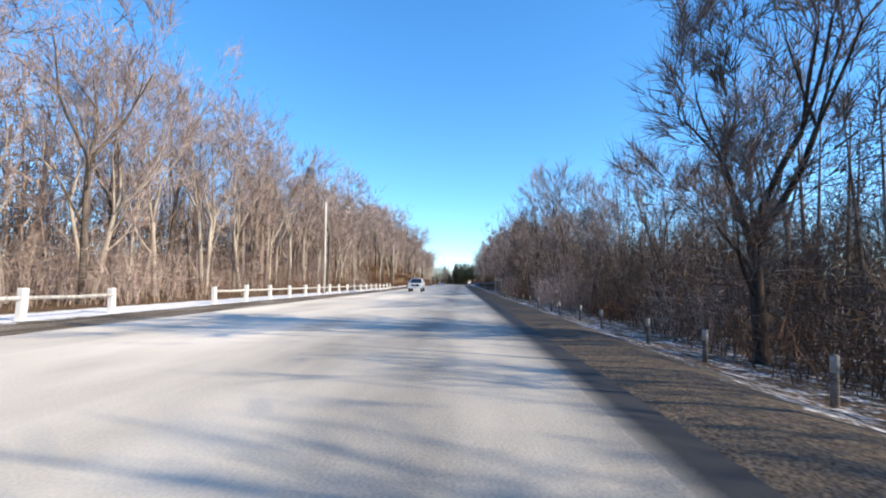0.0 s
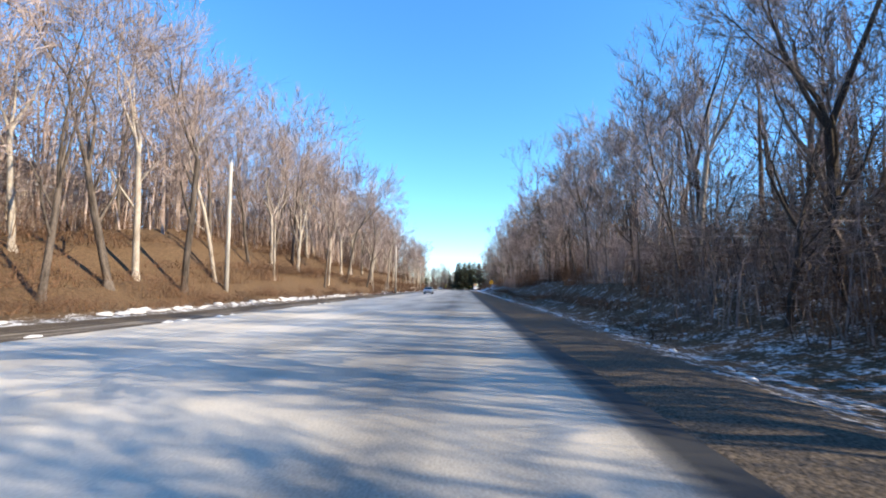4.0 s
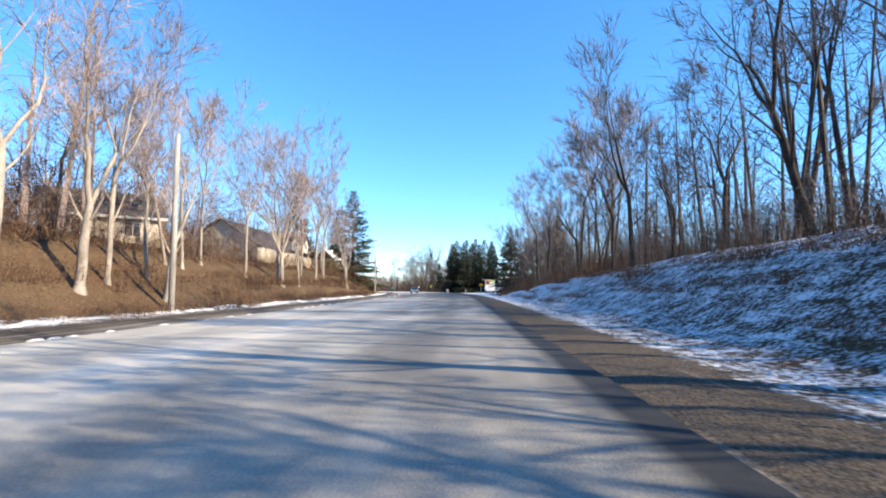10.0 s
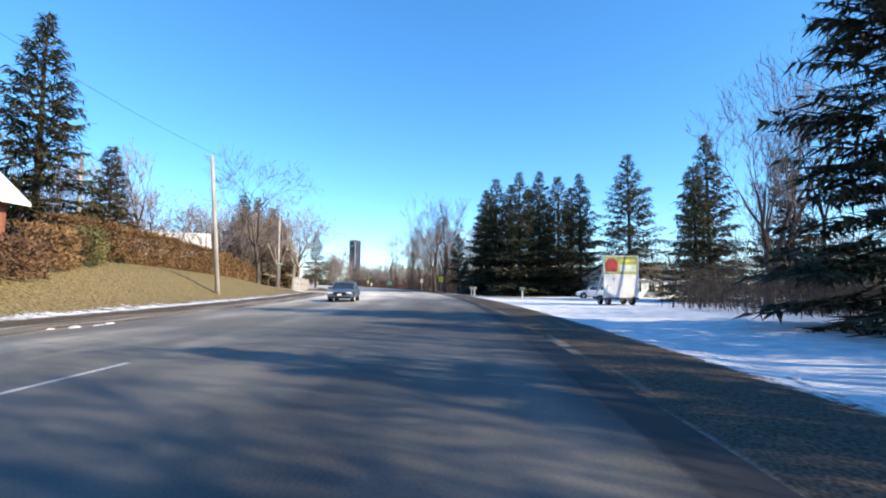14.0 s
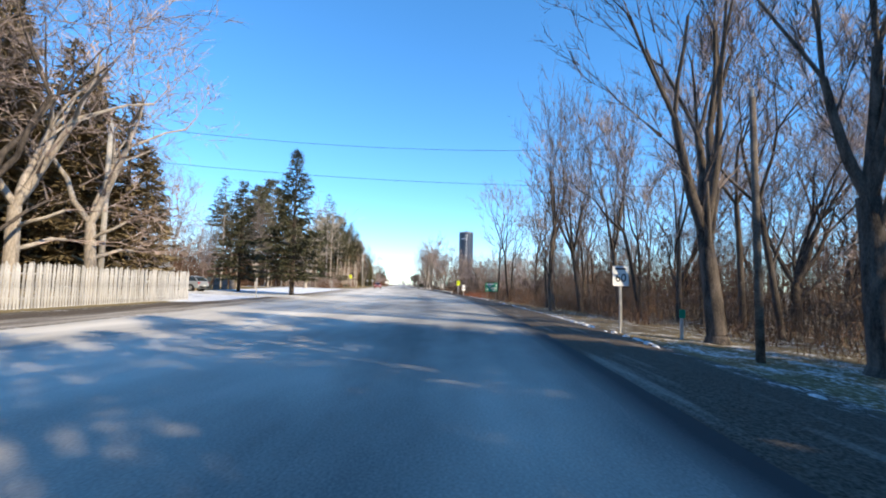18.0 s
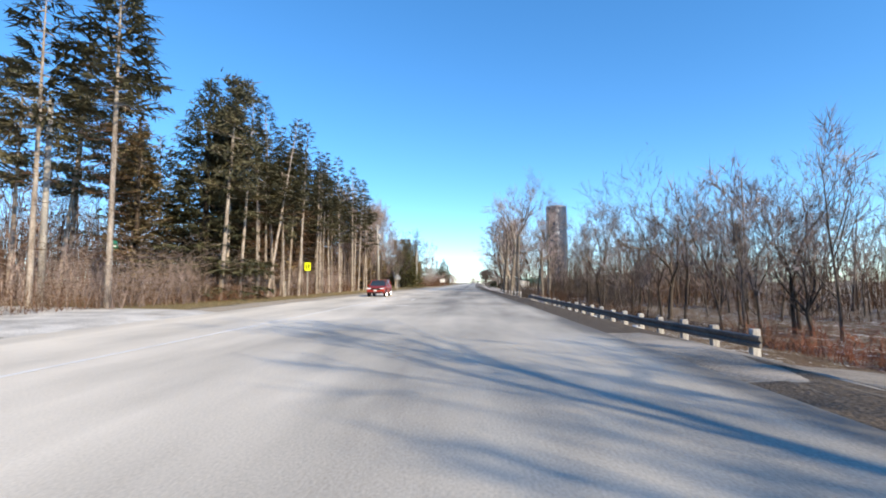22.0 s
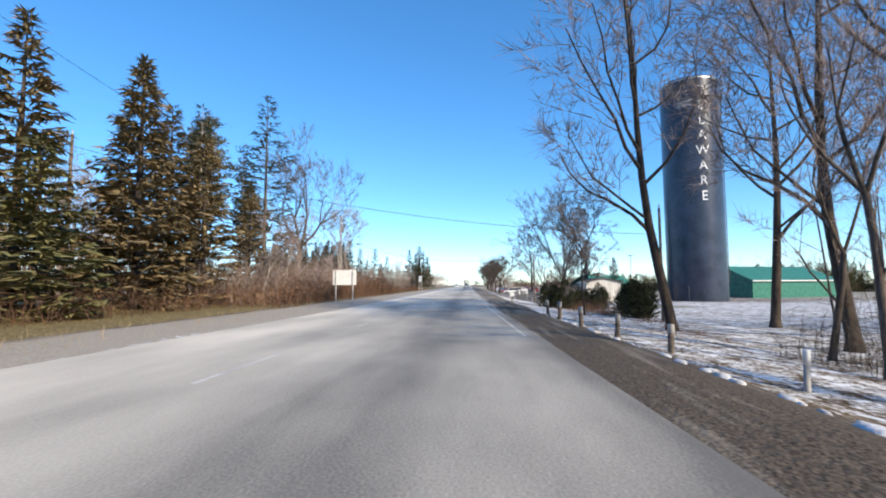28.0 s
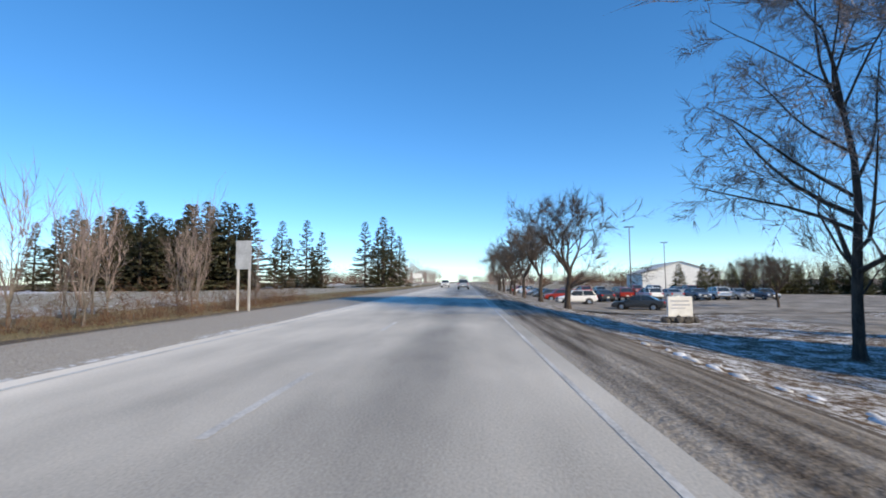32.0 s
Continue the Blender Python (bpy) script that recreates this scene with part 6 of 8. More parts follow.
while s < 434.5:
    p = new("picket", PICKET)
    p.parent = picket_fence
    p.matrix_basis = Matrix.LocRotScale(at(s, -16.9, lie(s, -16.9)), Euler((random.uniform(-0.02, 0.02), random.uniform(-0.03, 0.03), -heading(s) + math.pi / 2)), (1, 1, random.uniform(0.96, 1.05)))
    s += 0.165
for k in range(20):
    s0, s1 = 386.4 + 2.4 * k, 386.4 + 2.4 * (k + 1)
    for h in (0.4, 1.4):
        g = Geo()
        a, b = at(s0, -16.95, lie(s0, -16.9) + h), at(s1, -16.95, lie(s1, -16.9) + h)
        g.tube([a, b], [0.045, 0.045], 4, True)
        part("rail", g, WOOD_GREY, picket_fence)
    p = new("post", GPOST)
    p.parent = picket_fence
    p.matrix_basis = Matrix.LocRotScale(at(s0, -17.05, lie(s0, -17.0)), Euler((0, 0, -heading(s0))), (0.5, 0.5, 2.1))

# chain-link fence by the shed
chain_fence = thing("chain_link_fence", "galvanised chain-link fence around the yard", "fence")
FENCE_LINE = [(678.5, 10.4), (682, 9.0), (686.8, 8.7), (689.6, 9.0), (692.2, 8.6), (694.5, 13.0), (700, 14.2), (706, 15.4)]


def along(line, step):
    out = []
    for (a, b), (c, d) in zip(line, line[1:]):
        n = max(1, round(math.hypot(c - a, d - b) / step))
        out += [(a + (c - a) * i / n, b + (d - b) * i / n) for i in range(n)]
    return out + [line[-1]]


spots = along(FENCE_LINE, 2.5)
for (s, u), nxt in zip(spots, spots[1:] + [None]):
    a = at(s, u, lie(s, u))
    g = Geo()
    g.tube([a - Vector((0, 0, 0.3)), a + Vector((0, 0, 1.5))], [0.035, 0.035], 8, True)
    part("post", g, STEEL, chain_fence, smooth_=True)
    if nxt:
        b = at(nxt[0], nxt[1], lie(*nxt))
        g = Geo()
        g.tube([a + Vector((0, 0, 1.46)), b + Vector((0, 0, 1.46))], [0.022, 0.022], 6)
        part("top_rail", g, STEEL, chain_fence, smooth_=True)
        g = Geo()
        n = 26
        for i in range(-n // 2, n):
            for sg in (1, -1):
                f0, f1 = i / n, (i + sg * n * 0.55) / n
                lo, hi = max(0.0, min(f0, f1)), min(1.0, max(f0, f1))
                if hi - lo < 0.02:
                    continue
                z0, z1 = 0.04 + 1.4 * (lo - f0) / (f1 - f0), 0.04 + 1.4 * (hi - f0) / (f1 - f0)
                p, q = a.lerp(b, lo) + Vector((0, 0, z0)), a.lerp(b, hi) + Vector((0, 0, z1))
                g.tube([p, q], [0.006, 0.006], 3)
        part("wire_mesh", g, RUST_RAIL, chain_fence)


notice = part("notice", Geo(), WHITE, chain_fence, "white notice board with grey writing, wired to the mesh")
g = Geo()
g.box(-0.42, 0.42, -0.012, 0.012, -0.3, 0.3)
notice.data = g.mesh("notice", WHITE, bevel=0.006)
notice.matrix_basis = Matrix.LocRotScale(at(688.3, 8.72, 0.1), Euler((0, 0, -heading(688) + radians(72))), None)
g = Geo()
for k in range(3):
    g.box(-0.32, 0.32 - 0.12 * k, -0.017, -0.0125, 0.12 - 0.14 * k, 0.18 - 0.14 * k)
text_rows = new("text_bar", g.mesh("text_bar", mat("pale_grey_lettering", (0.45, 0.46, 0.5), 0.7, vary=0.1)))
text_rows.parent = notice

# ---- signs ----
def text_part(body, size, material, parent, x, z, y=-0.012, name="lettering"):
    cu = bpy.data.curves.new(name, "FONT")
    cu.body, cu.size, cu.align_x, cu.align_y, cu.extrude = body, size, "CENTER", "CENTER", 0.002
    tmp = bpy.data.objects.new(name, cu)
    scene.collection.objects.link(tmp)
    me = bpy.data.meshes.new_from_object(tmp.evaluated_get(bpy.context.evaluated_depsgraph_get()))
    bpy.data.objects.remove(tmp)
    me.materials.clear()
    me.materials.append(material)
    ob = new(name, me)
    ob.parent = parent
    ob.matrix_basis = Matrix.LocRotScale((x, y, z), Euler((math.pi / 2, 0, 0)), None)
    return ob


def plate(w, h, corner=0.05, diamond=False, thick=0.006):
    """A sign plate facing -y, centred on the origin."""
    pts = []
    for cx, cz, a0 in ((w / 2 - corner, h / 2 - corner, 0), (-w / 2 + corner, h / 2 - corner, 90), (-w / 2 + corner, -h / 2 + corner, 180), (w / 2 - corner, -h / 2 + corner, 270)):
        for k in range(4):
            a = radians(a0 + 30 * k)
            pts.append((cx + corner * math.cos(a), cz + corner * math.sin(a)))
    if diamond:
        c = math.sqrt(0.5)
        pts = [((x - z) * c, (x + z) * c) for x, z in pts]
    g = Geo()
    g.prism(pts, -thick, thick)
    return g


def bars(g, rows, x0, x1, y=-0.013):
    for z, h, a, b in rows:
        g.box(x0 + (x1 - x0) * a, x0 + (x1 - x0) * b, y, y + 0.004, z - h / 2, z + h / 2)


ZC = {}


def road_sign(name, label, s, u, z, w, h, face, post_h=None, diamond=False, facing=True, posts=1, post_mat=None, group="road signs"):
    """A sign on its post; z is the plate's centre over the road's level."""
    ob = thing(name, label, "road sign", group)
    base = lie(s, u)
    zc = z - base
    p = part("plate", plate(w, h, 0.05, diamond), face, ob)
    p.location = (0, -0.05, zc)
    for k in range(posts):
        x = 0 if posts == 1 else (-w * 0.36 + w * 0.72 * k / (posts - 1))
        g = Geo()
        g.box(x - 0.045, x + 0.045, -0.04, 0.05, -0.4, (post_h or zc + h * 0.45))
        part("post", g, post_mat or WOOD_GREY, ob, bevel=0.008)
    put(ob, s, u, turn=0 if facing else 180)
    ZC[ob.name] = zc
    return ob


def strokes(parent, zc, polys, material, name="symbol", y=-0.064):
    """Flat shapes on a plate, each a polygon in x and z."""
    for poly in polys:
        g = Geo()
        g.prism([(x, z + zc) for x, z in poly], y, y + 0.004)
        part(name, g, material, parent)


def school_sign(s, u, z, scale=1.0):
    ob = road_sign("school_sign", "fluorescent yellow-green school crossing sign on a wooden post", s, u, z, 0.66 * scale, 0.86 * scale, YELLOW_GREEN)
    zc = ZC[ob.name]
    for x, k in ((-0.12, 1.0), (0.13, 0.85)):
        strokes(ob, zc, [[(x - 0.05, 0.05 * k), (x + 0.05, 0.05 * k), (x + 0.06, 0.20 * k), (x - 0.06, 0.20 * k)], [(x - 0.08, -0.26 * k), (x - 0.03, -0.26 * k), (x + 0.02, 0.05 * k), (x - 0.04, 0.05 * k)],
                         [(x + 0.04, -0.26 * k), (x + 0.09, -0.26 * k), (x + 0.04, 0.05 * k), (x, 0.05 * k)], [(x - 0.04, 0.22 * k), (x + 0.04, 0.22 * k), (x + 0.04, 0.31 * k), (x - 0.04, 0.31 * k)]], BLACK)
    return ob


school_sign(403.3, 6.4, 2.05)
school_sign(491.0, 7.8, 1.75)
school_sign(533.0, -16.3, 3.1)
sp = road_sign("speed_limit_sign", "white speed limit sign reading 60 on a grey post", 420.1, 6.4, 1.85, 0.6, 0.75, WHITE)
text_part("60", 0.42, BLACK, sp, 0, ZC[sp.name] - 0.08, -0.062)
strokes(sp, ZC[sp.name], [[(-0.2, 0.24), (0.2, 0.24), (0.2, 0.30), (-0.2, 0.30)]], BLACK, "caption_bar")
road_sign("marker_sign", "small green and white marker sign on a thin post", 419.0, 8.1, 0.55, 0.22, 0.3, SIGN_GREEN)
for s, u, z in [(173.7, 4.9, 2.36), (321.2, 5.2, 1.9)]:
    ob = road_sign("warning_sign", "amber diamond warning sign with a black bend symbol", s, u, z, 0.58, 0.58, AMBER, diamond=True)
    strokes(ob, ZC[ob.name], [[(-0.03, -0.25), (0.05, -0.25), (0.05, 0.0), (-0.03, 0.0)], [(-0.03, 0.0), (0.05, -0.03), (-0.06, 0.16), (-0.13, 0.12)], [(-0.17, 0.08), (-0.02, 0.17), (-0.14, 0.27)]], BLACK)
ob = road_sign("sign_board", "weathered pale board sign at the wood's edge", 90, 7.2, 2.1, 1.5, 0.55, mat("tan_board", (0.5, 0.44, 0.36), 0.8, scale=3, second=(0.62, 0.56, 0.47)), posts=2)
strokes(ob, ZC[ob.name], [[(-0.6, 0.05), (0.6, 0.05), (0.6, 0.14), (-0.6, 0.14)], [(-0.5, -0.14), (0.4, -0.14), (0.4, -0.06), (-0.5, -0.06)]], WOOD_DARK, "text_bar")
gs = road_sign("direction_sign", "green direction sign with white arrows on two posts", 463.6, 8.5, 1.2, 1.65, 1.15, SIGN_GREEN, posts=2, post_mat=WOOD_DARK)
zc = ZC[gs.name]
strokes(gs, zc, [[(-0.82, -0.012), (0.82, -0.012), (0.82, 0.012), (-0.82, 0.012)],
                 [(0.42, 0.24), (0.60, 0.24), (0.60, 0.16), (0.76, 0.28), (0.60, 0.40), (0.60, 0.32), (0.42, 0.32)],
                 [(-0.40, -0.32), (-0.58, -0.32), (-0.58, -0.40), (-0.74, -0.28), (-0.58, -0.16), (-0.58, -0.24), (-0.40, -0.24)],
                 [(-0.62, 0.34), (0.28, 0.34), (0.28, 0.46), (-0.62, 0.46)], [(-0.08, -0.22), (0.74, -0.22), (0.74, -0.10), (-0.08, -0.10)]], WHITE, "marking")
text_part("Road", 0.24, WHITE, gs, -0.16, zc + 0.17, -0.062)
text_part("Street", 0.24, WHITE, gs, 0.36, zc - 0.40, -0.062)
hw = road_sign("route_sign", "pair of stacked grey and white route marker plates", 488.2, 8.4, 1.15, 0.6, 0.6, mat("grey_sheeting", (0.48, 0.5, 0.5), 0.5, scale=3, second=(0.6, 0.61, 0.61)))
p = part("lower_plate", plate(0.6, 0.42, 0.04), WHITE, hw)
p.location = (0, -0.05, ZC[hw.name] - 0.58)
strokes(hw, ZC[hw.name], [[(0.22 * math.cos(a * math.pi / 6), 0.22 * math.sin(a * math.pi / 6)) for a in range(12)]], WHITE, "shield")
ob = road_sign("street_sign", "green street-name blades on a tall post at the side street", 513.5, -22.0, 3.75, 0.75, 0.24, SIGN_GREEN)
strokes(ob, ZC[ob.name], [[(-0.3, -0.05), (0.3, -0.05), (0.3, 0.05), (-0.3, 0.05)]], WHITE, "text_bar")
p = part("cross_blade", plate(0.75, 0.22, 0.04), SIGN_GREEN, ob)
p.matrix_basis = Matrix.LocRotScale((0, 0, ZC[ob.name] + 0.26), Euler((0, 0, math.pi / 2)), None)
ob = road_sign("street_sign", "small green street-name blade on the lamp pole", 395.6, -20.1, 4.2, 0.8, 0.24, SIGN_GREEN)
strokes(ob, ZC[ob.name], [[(-0.3, -0.05), (0.3, -0.05), (0.3, 0.05), (-0.3, 0.05)]], WHITE, "text_bar")
road_sign("warning_sign", "grey back of a diamond warning sign", 565.4, -12.0, 2.35, 0.72, 0.72, STEEL, diamond=True, facing=False)
road_sign("warning_sign", "grey back of a distant diamond sign", 589, -15.5, 2.4, 0.72, 0.72, STEEL, diamond=True, facing=False)
road_sign("notice_board", "back of a white rectangular board on two wooden posts", 649.2, -9.6, 2.0, 1.9, 1.2, WHITE, facing=False, posts=2, group="notice boards")
road_sign("notice_board", "tall blank pale board seen from behind on two posts", 717.2, -10.4, 2.7, 0.75, 1.35, mat("bare_aluminium_sheet", (0.5, 0.51, 0.52), 0.45, metal=0.3, scale=2, second=(0.6, 0.61, 0.62)), posts=2, group="notice boards")
road_sign("notice_board", "distant white roadside board", 795, -10.2, 2.6, 2.0, 1.0, WHITE, posts=2, group="notice boards")
for s, u in [(531, -17.8), (173.2, -14.9), (440.5, -14.5), (476, -14.0)]:
    ob = thing("marker_post", "thin weathered stake on the verge", "post", "marker posts")
    part("stake", post_box(0.08, 1.5 if s != 173.2 else 2.4), WOOD_GREY, ob, bevel=0.01)
    put(ob, s, u)

# low sign on a stone bed by the parking lot
ob = thing("entrance_sign", "low white sign board on a bed of dark stones", "sign")
g = Geo()
g.box(-0.8, 0.8, -0.09, 0.09, 0.42, 1.75)
part("board", g, WHITE, ob, bevel=0.03)
g = Geo()
bars(g, [(1.45, 0.10, 0.1, 0.85), (1.2, 0.10, 0.15, 0.9), (0.98, 0.08, 0.1, 0.7)], -0.8, 0.8, -0.1)
part("text_bar", g, mat("pale_grey_lettering", (0.45, 0.46, 0.5), 0.7, vary=0.1), ob)
random.seed(23)
for k in range(16):
    b = bmesh.new()
    bmesh.ops.create_icosphere(b, subdivisions=1, radius=random.uniform(0.2, 0.34))
    for v in b.verts:
        v.co *= random.uniform(0.8, 1.15)
    me = bpy.data.meshes.new("stone")
    b.to_mesh(me)
    b.free()
    me.materials.append(mat("dark_field_stone", (0.05, 0.045, 0.04), 0.9, scale=3, second=(0.13, 0.12, 0.11), bump=0.5))
    p = new("stone", me)
    p.parent = ob
    p.location = (random.uniform(-1.1, 1.1), random.uniform(-0.4, 0.4), random.uniform(0.05, 0.3))
put(ob, 727.5, 14.2)
for k in range(12):
    ob = thing("bollard", "slim orange-red marker post by the parking lot", "bollard", "orange bollards")
    g = Geo()
    g.tube([Vector((0, 0, -0.2)), Vector((0, 0, 1.0)), Vector((0, 0, 1.05))], [0.09, 0.08, 0.04], 10, True)
    part("tube", g, ORANGE, ob, smooth_=True)
    g = Geo()
    g.tube([Vector((0, 0, 0.72)), Vector((0, 0, 0.86))], [0.086, 0.086], 10)
    part("band", g, WHITE, ob, smooth_=True)
    put(ob, 744 + k * 5.0, 17.0 + k * 1.7 if k < 8 else 12.0)

# mailboxes
def mailbox(s, u, color, label):
    ob = thing("mailbox", label, "mailbox", "mailboxes")
    part("post", post_box(0.14, 0.95), WOOD_GREY, ob, bevel=0.012)
    g = Geo()
    pts = [(-0.12, 0.0), (0.12, 0.0), (0.12, 0.14)] + [(0.12 * math.cos(a), 0.14 + 0.12 * math.sin(a)) for a in (0.5, 1.05, 1.57, 2.1, 2.64)] + [(-0.12, 0.14)]
    g.prism(pts, -0.27, 0.27)
    p = part("box", g, color, ob)
    p.matrix_basis = Matrix.LocRotScale((0, 0, 0.96), Euler((0, 0, math.pi / 2)), (1.15, 1.0, 1.2))
    g = Geo()
    g.box(-0.29, -0.275, 0.05, 0.10, 1.1, 1.3)
    part("flag", g, TAIL_RED, ob)
    put(ob, s, u, turn=random.uniform(-8, 8))


mailbox(388.0, 7.9, mat("pale_green_enamel", (0.30, 0.40, 0.33), 0.5), "pale green mailbox on a square post")
mailbox(386.8, 8.0, mat("pinkish_white_enamel", (0.68, 0.58, 0.52), 0.5), "white mailbox on a tan post")
mailbox(385.6, 7.8, mat("grey_enamel", (0.20, 0.22, 0.21), 0.5), "dark grey mailbox on a thick post")
mailbox(368.0, 9.2, mat("dark_green_enamel", (0.05, 0.09, 0.07), 0.5), "dark green mailbox standing in the snow")
ob = thing("utility_pedestal", "short white utility pedestal on the snowy lawn", "utility box", "pedestals")
part("case", post_box(0.25, 0.64), CONCRETE, ob, bevel=0.03)
put(ob, 684.3, 6.9)
ob = thing("utility_pedestal", "white utility box on a stub post by the drive", "utility box", "pedestals")
part("post", post_box(0.16, 0.6), WOOD_DARK, ob, bevel=0.02)
g = Geo()
g.box(-0.24, 0.24, -0.14, 0.14, 0.6, 0.95)
part("case", g, WHITE, ob, bevel=0.03)
put(ob, 666.8, 5.5)

# billboard trailer on the snowfield
bt = thing("billboard_trailer", "white trailer with a faded picture billboard on top, parked in snow", "trailer")
g = Geo()
g.box(-1.35, 1.35, -0.35, -0.25, 0.55, 2.3)
part("lower_panel", g, WHITE, bt, bevel=0.01)
g = Geo()
g.box(-1.32, 1.32, -0.33, -0.25, 2.34, 3.6)
part("picture_panel", g, mat("faded_poster_green", (0.42, 0.45, 0.10), 0.6, scale=1.2, second=(0.58, 0.58, 0.22)), bt)
for poly, m in [([(-1.2, 2.5), (-0.3, 2.5), (-0.22, 3.1), (-0.5, 3.42), (-1.0, 3.45), (-1.22, 3.1)], mat("faded_poster_red", (0.5, 0.07, 0.06), 0.6, scale=2)),
                ([(-0.1, 2.5), (1.2, 2.5), (1.2, 3.0), (-0.1, 3.0)], mat("faded_poster_pale", (0.55, 0.62, 0.5), 0.6, scale=2)), ([(0.0, 3.2), (1.1, 3.2), (1.1, 3.4), (0.0, 3.4)], mat("faded_poster_yellow", (0.7, 0.62, 0.1), 0.6))]:
    g = Geo()
    g.prism(poly, -0.345, -0.338)
    part("picture_patch", g, m, bt)
g = Geo()
for a in (-1.38, 1.32):
    g.box(a, a + 0.06, -0.36, -0.24, 0.5, 3.65)
g.box(-1.38, 1.38, -0.36, -0.24, 3.6, 3.68)
part("frame", g, WHITE, bt)
for x in (-1.25, 1.25):
    g = Geo()
    g.tube([Vector((x, -0.25, 3.0)), Vector((x, 1.3, 0.6))], [0.05, 0.05], 6, True)
    part("brace", g, WHITE, bt)
g = Geo()
g.box(-1.35, 1.35, -0.4, 1.6, 0.42, 0.56)
part("deck", g, WOOD_DARK, bt, bevel=0.02)


def wheel(parent, x, y, r, w, rim=None):
    g = Geo()
    g.tube([Vector((x - w / 2, y, r)), Vector((x - w / 2 + 0.03, y, r)), Vector((x + w / 2 - 0.03, y, r)), Vector((x + w / 2, y, r))], [r * 0.9, r, r, r * 0.9], 18, True)
    t = part("tyre", g, TYRE, parent)
    g = Geo()
    g.tube([Vector((x - w / 2 - 0.012, y, r)), Vector((x + w / 2 + 0.012, y, r))], [r * 0.62, r * 0.62], 14, True)
    p = new("rim", g.mesh("rim", rim or STEEL))
    p.parent = t
    for k in range(5):
        a = k * 1.2566
        g = Geo()
        for sx in (-1, 1):
            g.tube([Vector((x + sx * (w / 2 + 0.02), y, r)), Vector((x + sx * (w / 2 + 0.02), y + math.cos(a) * r * 0.56, r + math.sin(a) * r * 0.56))], [r * 0.09, r * 0.07], 4)
        q = new("spoke", g.mesh("spoke", CHROME))
        q.parent = t
    return t


for x in (-0.95, 0.95):
    for y in (-0.1, 1.2):
        wheel(bt, x, y, 0.36, 0.22)
put(bt, 355.2, 13.3, turn=4)


# ---- water tower ----
tower = thing("water_tower", "tall navy cylindrical water standpipe with white vertical lettering", "water tower")
R_T, H_T = 4.9, 35.6
g = Geo()
nz = 12
pts = [Vector((0, 0, -1.0))] + [Vector((0, 0, H_T * i / nz)) for i in range(nz + 1)]
g.tube(pts, [R_T] * len(pts), 72)
part("shell", g, TOWER_BLUE, tower, smooth_=True)
g = Geo()
g.tube([Vector((0, 0, H_T)), Vector((0, 0, H_T + 0.25)), Vector((0, 0, H_T + 0.8)), Vector((0, 0, H_T + 1.1))], [R_T + 0.05, R_T + 0.05, R_T * 0.5, 0.1], 72)
part("roof", g, TOWER_BLUE, tower, smooth_=True)
for z in (H_T - 0.15,):
    g = Geo()
    g.tube([Vector((0, 0, z)), Vector((0, 0, z + 0.22))], [R_T + 0.09, R_T + 0.09], 72)
    part("rim_band", g, STEEL, tower, smooth_=True)
for k in range(24):
    a = 2 * math.pi * k / 24
    g = Geo()
    p = Vector((math.cos(a) * (R_T - 0.1), math.sin(a) * (R_T - 0.1), H_T))
    g.tube([p, p + Vector((0, 0, 1.0))], [0.03, 0.03], 5)
    part("railing_post", g, RUST_RAIL, tower)
g = Geo()
g.tube([Vector((math.cos(2 * math.pi * k / 48) * (R_T - 0.1), math.sin(2 * math.pi * k / 48) * (R_T - 0.1), H_T + 1.0)) for k in range(49)], [0.03] * 49, 5)
part("railing", g, RUST_RAIL, tower)
for i, ch in enumerate("DELAWARE"):
    t = text_part(ch, 2.15, WHITE, tower, 0, 33.4 - 2.42 * i, -R_T - 0.02, "letter")
    for v in t.data.vertices:
        v.co.z += -(R_T - math.sqrt(max(0.1, R_T ** 2 - v.co.x ** 2)))
for k in range(2):
    g = Geo()
    for j in range(9):
        a0, a1 = -2.35 + 0.055 * j, -2.35 + 0.055 * j + 0.04
        z0 = 31.5 - 0.55 * k + 0.03 * j
        g.quad(*[Vector((math.cos(a) * (R_T + 0.02), math.sin(a) * (R_T + 0.02), z)) for a, z in ((a0, z0), (a1, z0), (a1, z0 + 0.4), (a0, z0 + 0.4))])
    part("caption_bar", g, mat("grey_lettering", (0.4, 0.42, 0.45), 0.6, vary=0.1), tower)
g = Geo()
g.box(-0.35, 0.35, -R_T - 0.5, -R_T + 0.1, 0, 2.4)
p = part("hatch", g, TOWER_BLUE, tower, bevel=0.04)
p.rotation_euler.z = radians(-40)
g = Geo()
for k in range(60):
    z = 3 + k * 0.54
    g.box(-0.22, 0.22, -R_T - 0.2, -R_T - 0.16, z, z + 0.035)
for x in (-0.24, 0.22):
    g.box(x, x + 0.03, -R_T - 0.21, -R_T - 0.15, 3, H_T + 0.8)
p = part("ladder", g, RUST_RAIL, tower)
p.rotation_euler.z = radians(75)
put(tower, 690.1, 37.7, turn=-4)
tower.scale = (0.9, 0.9, 1.0)


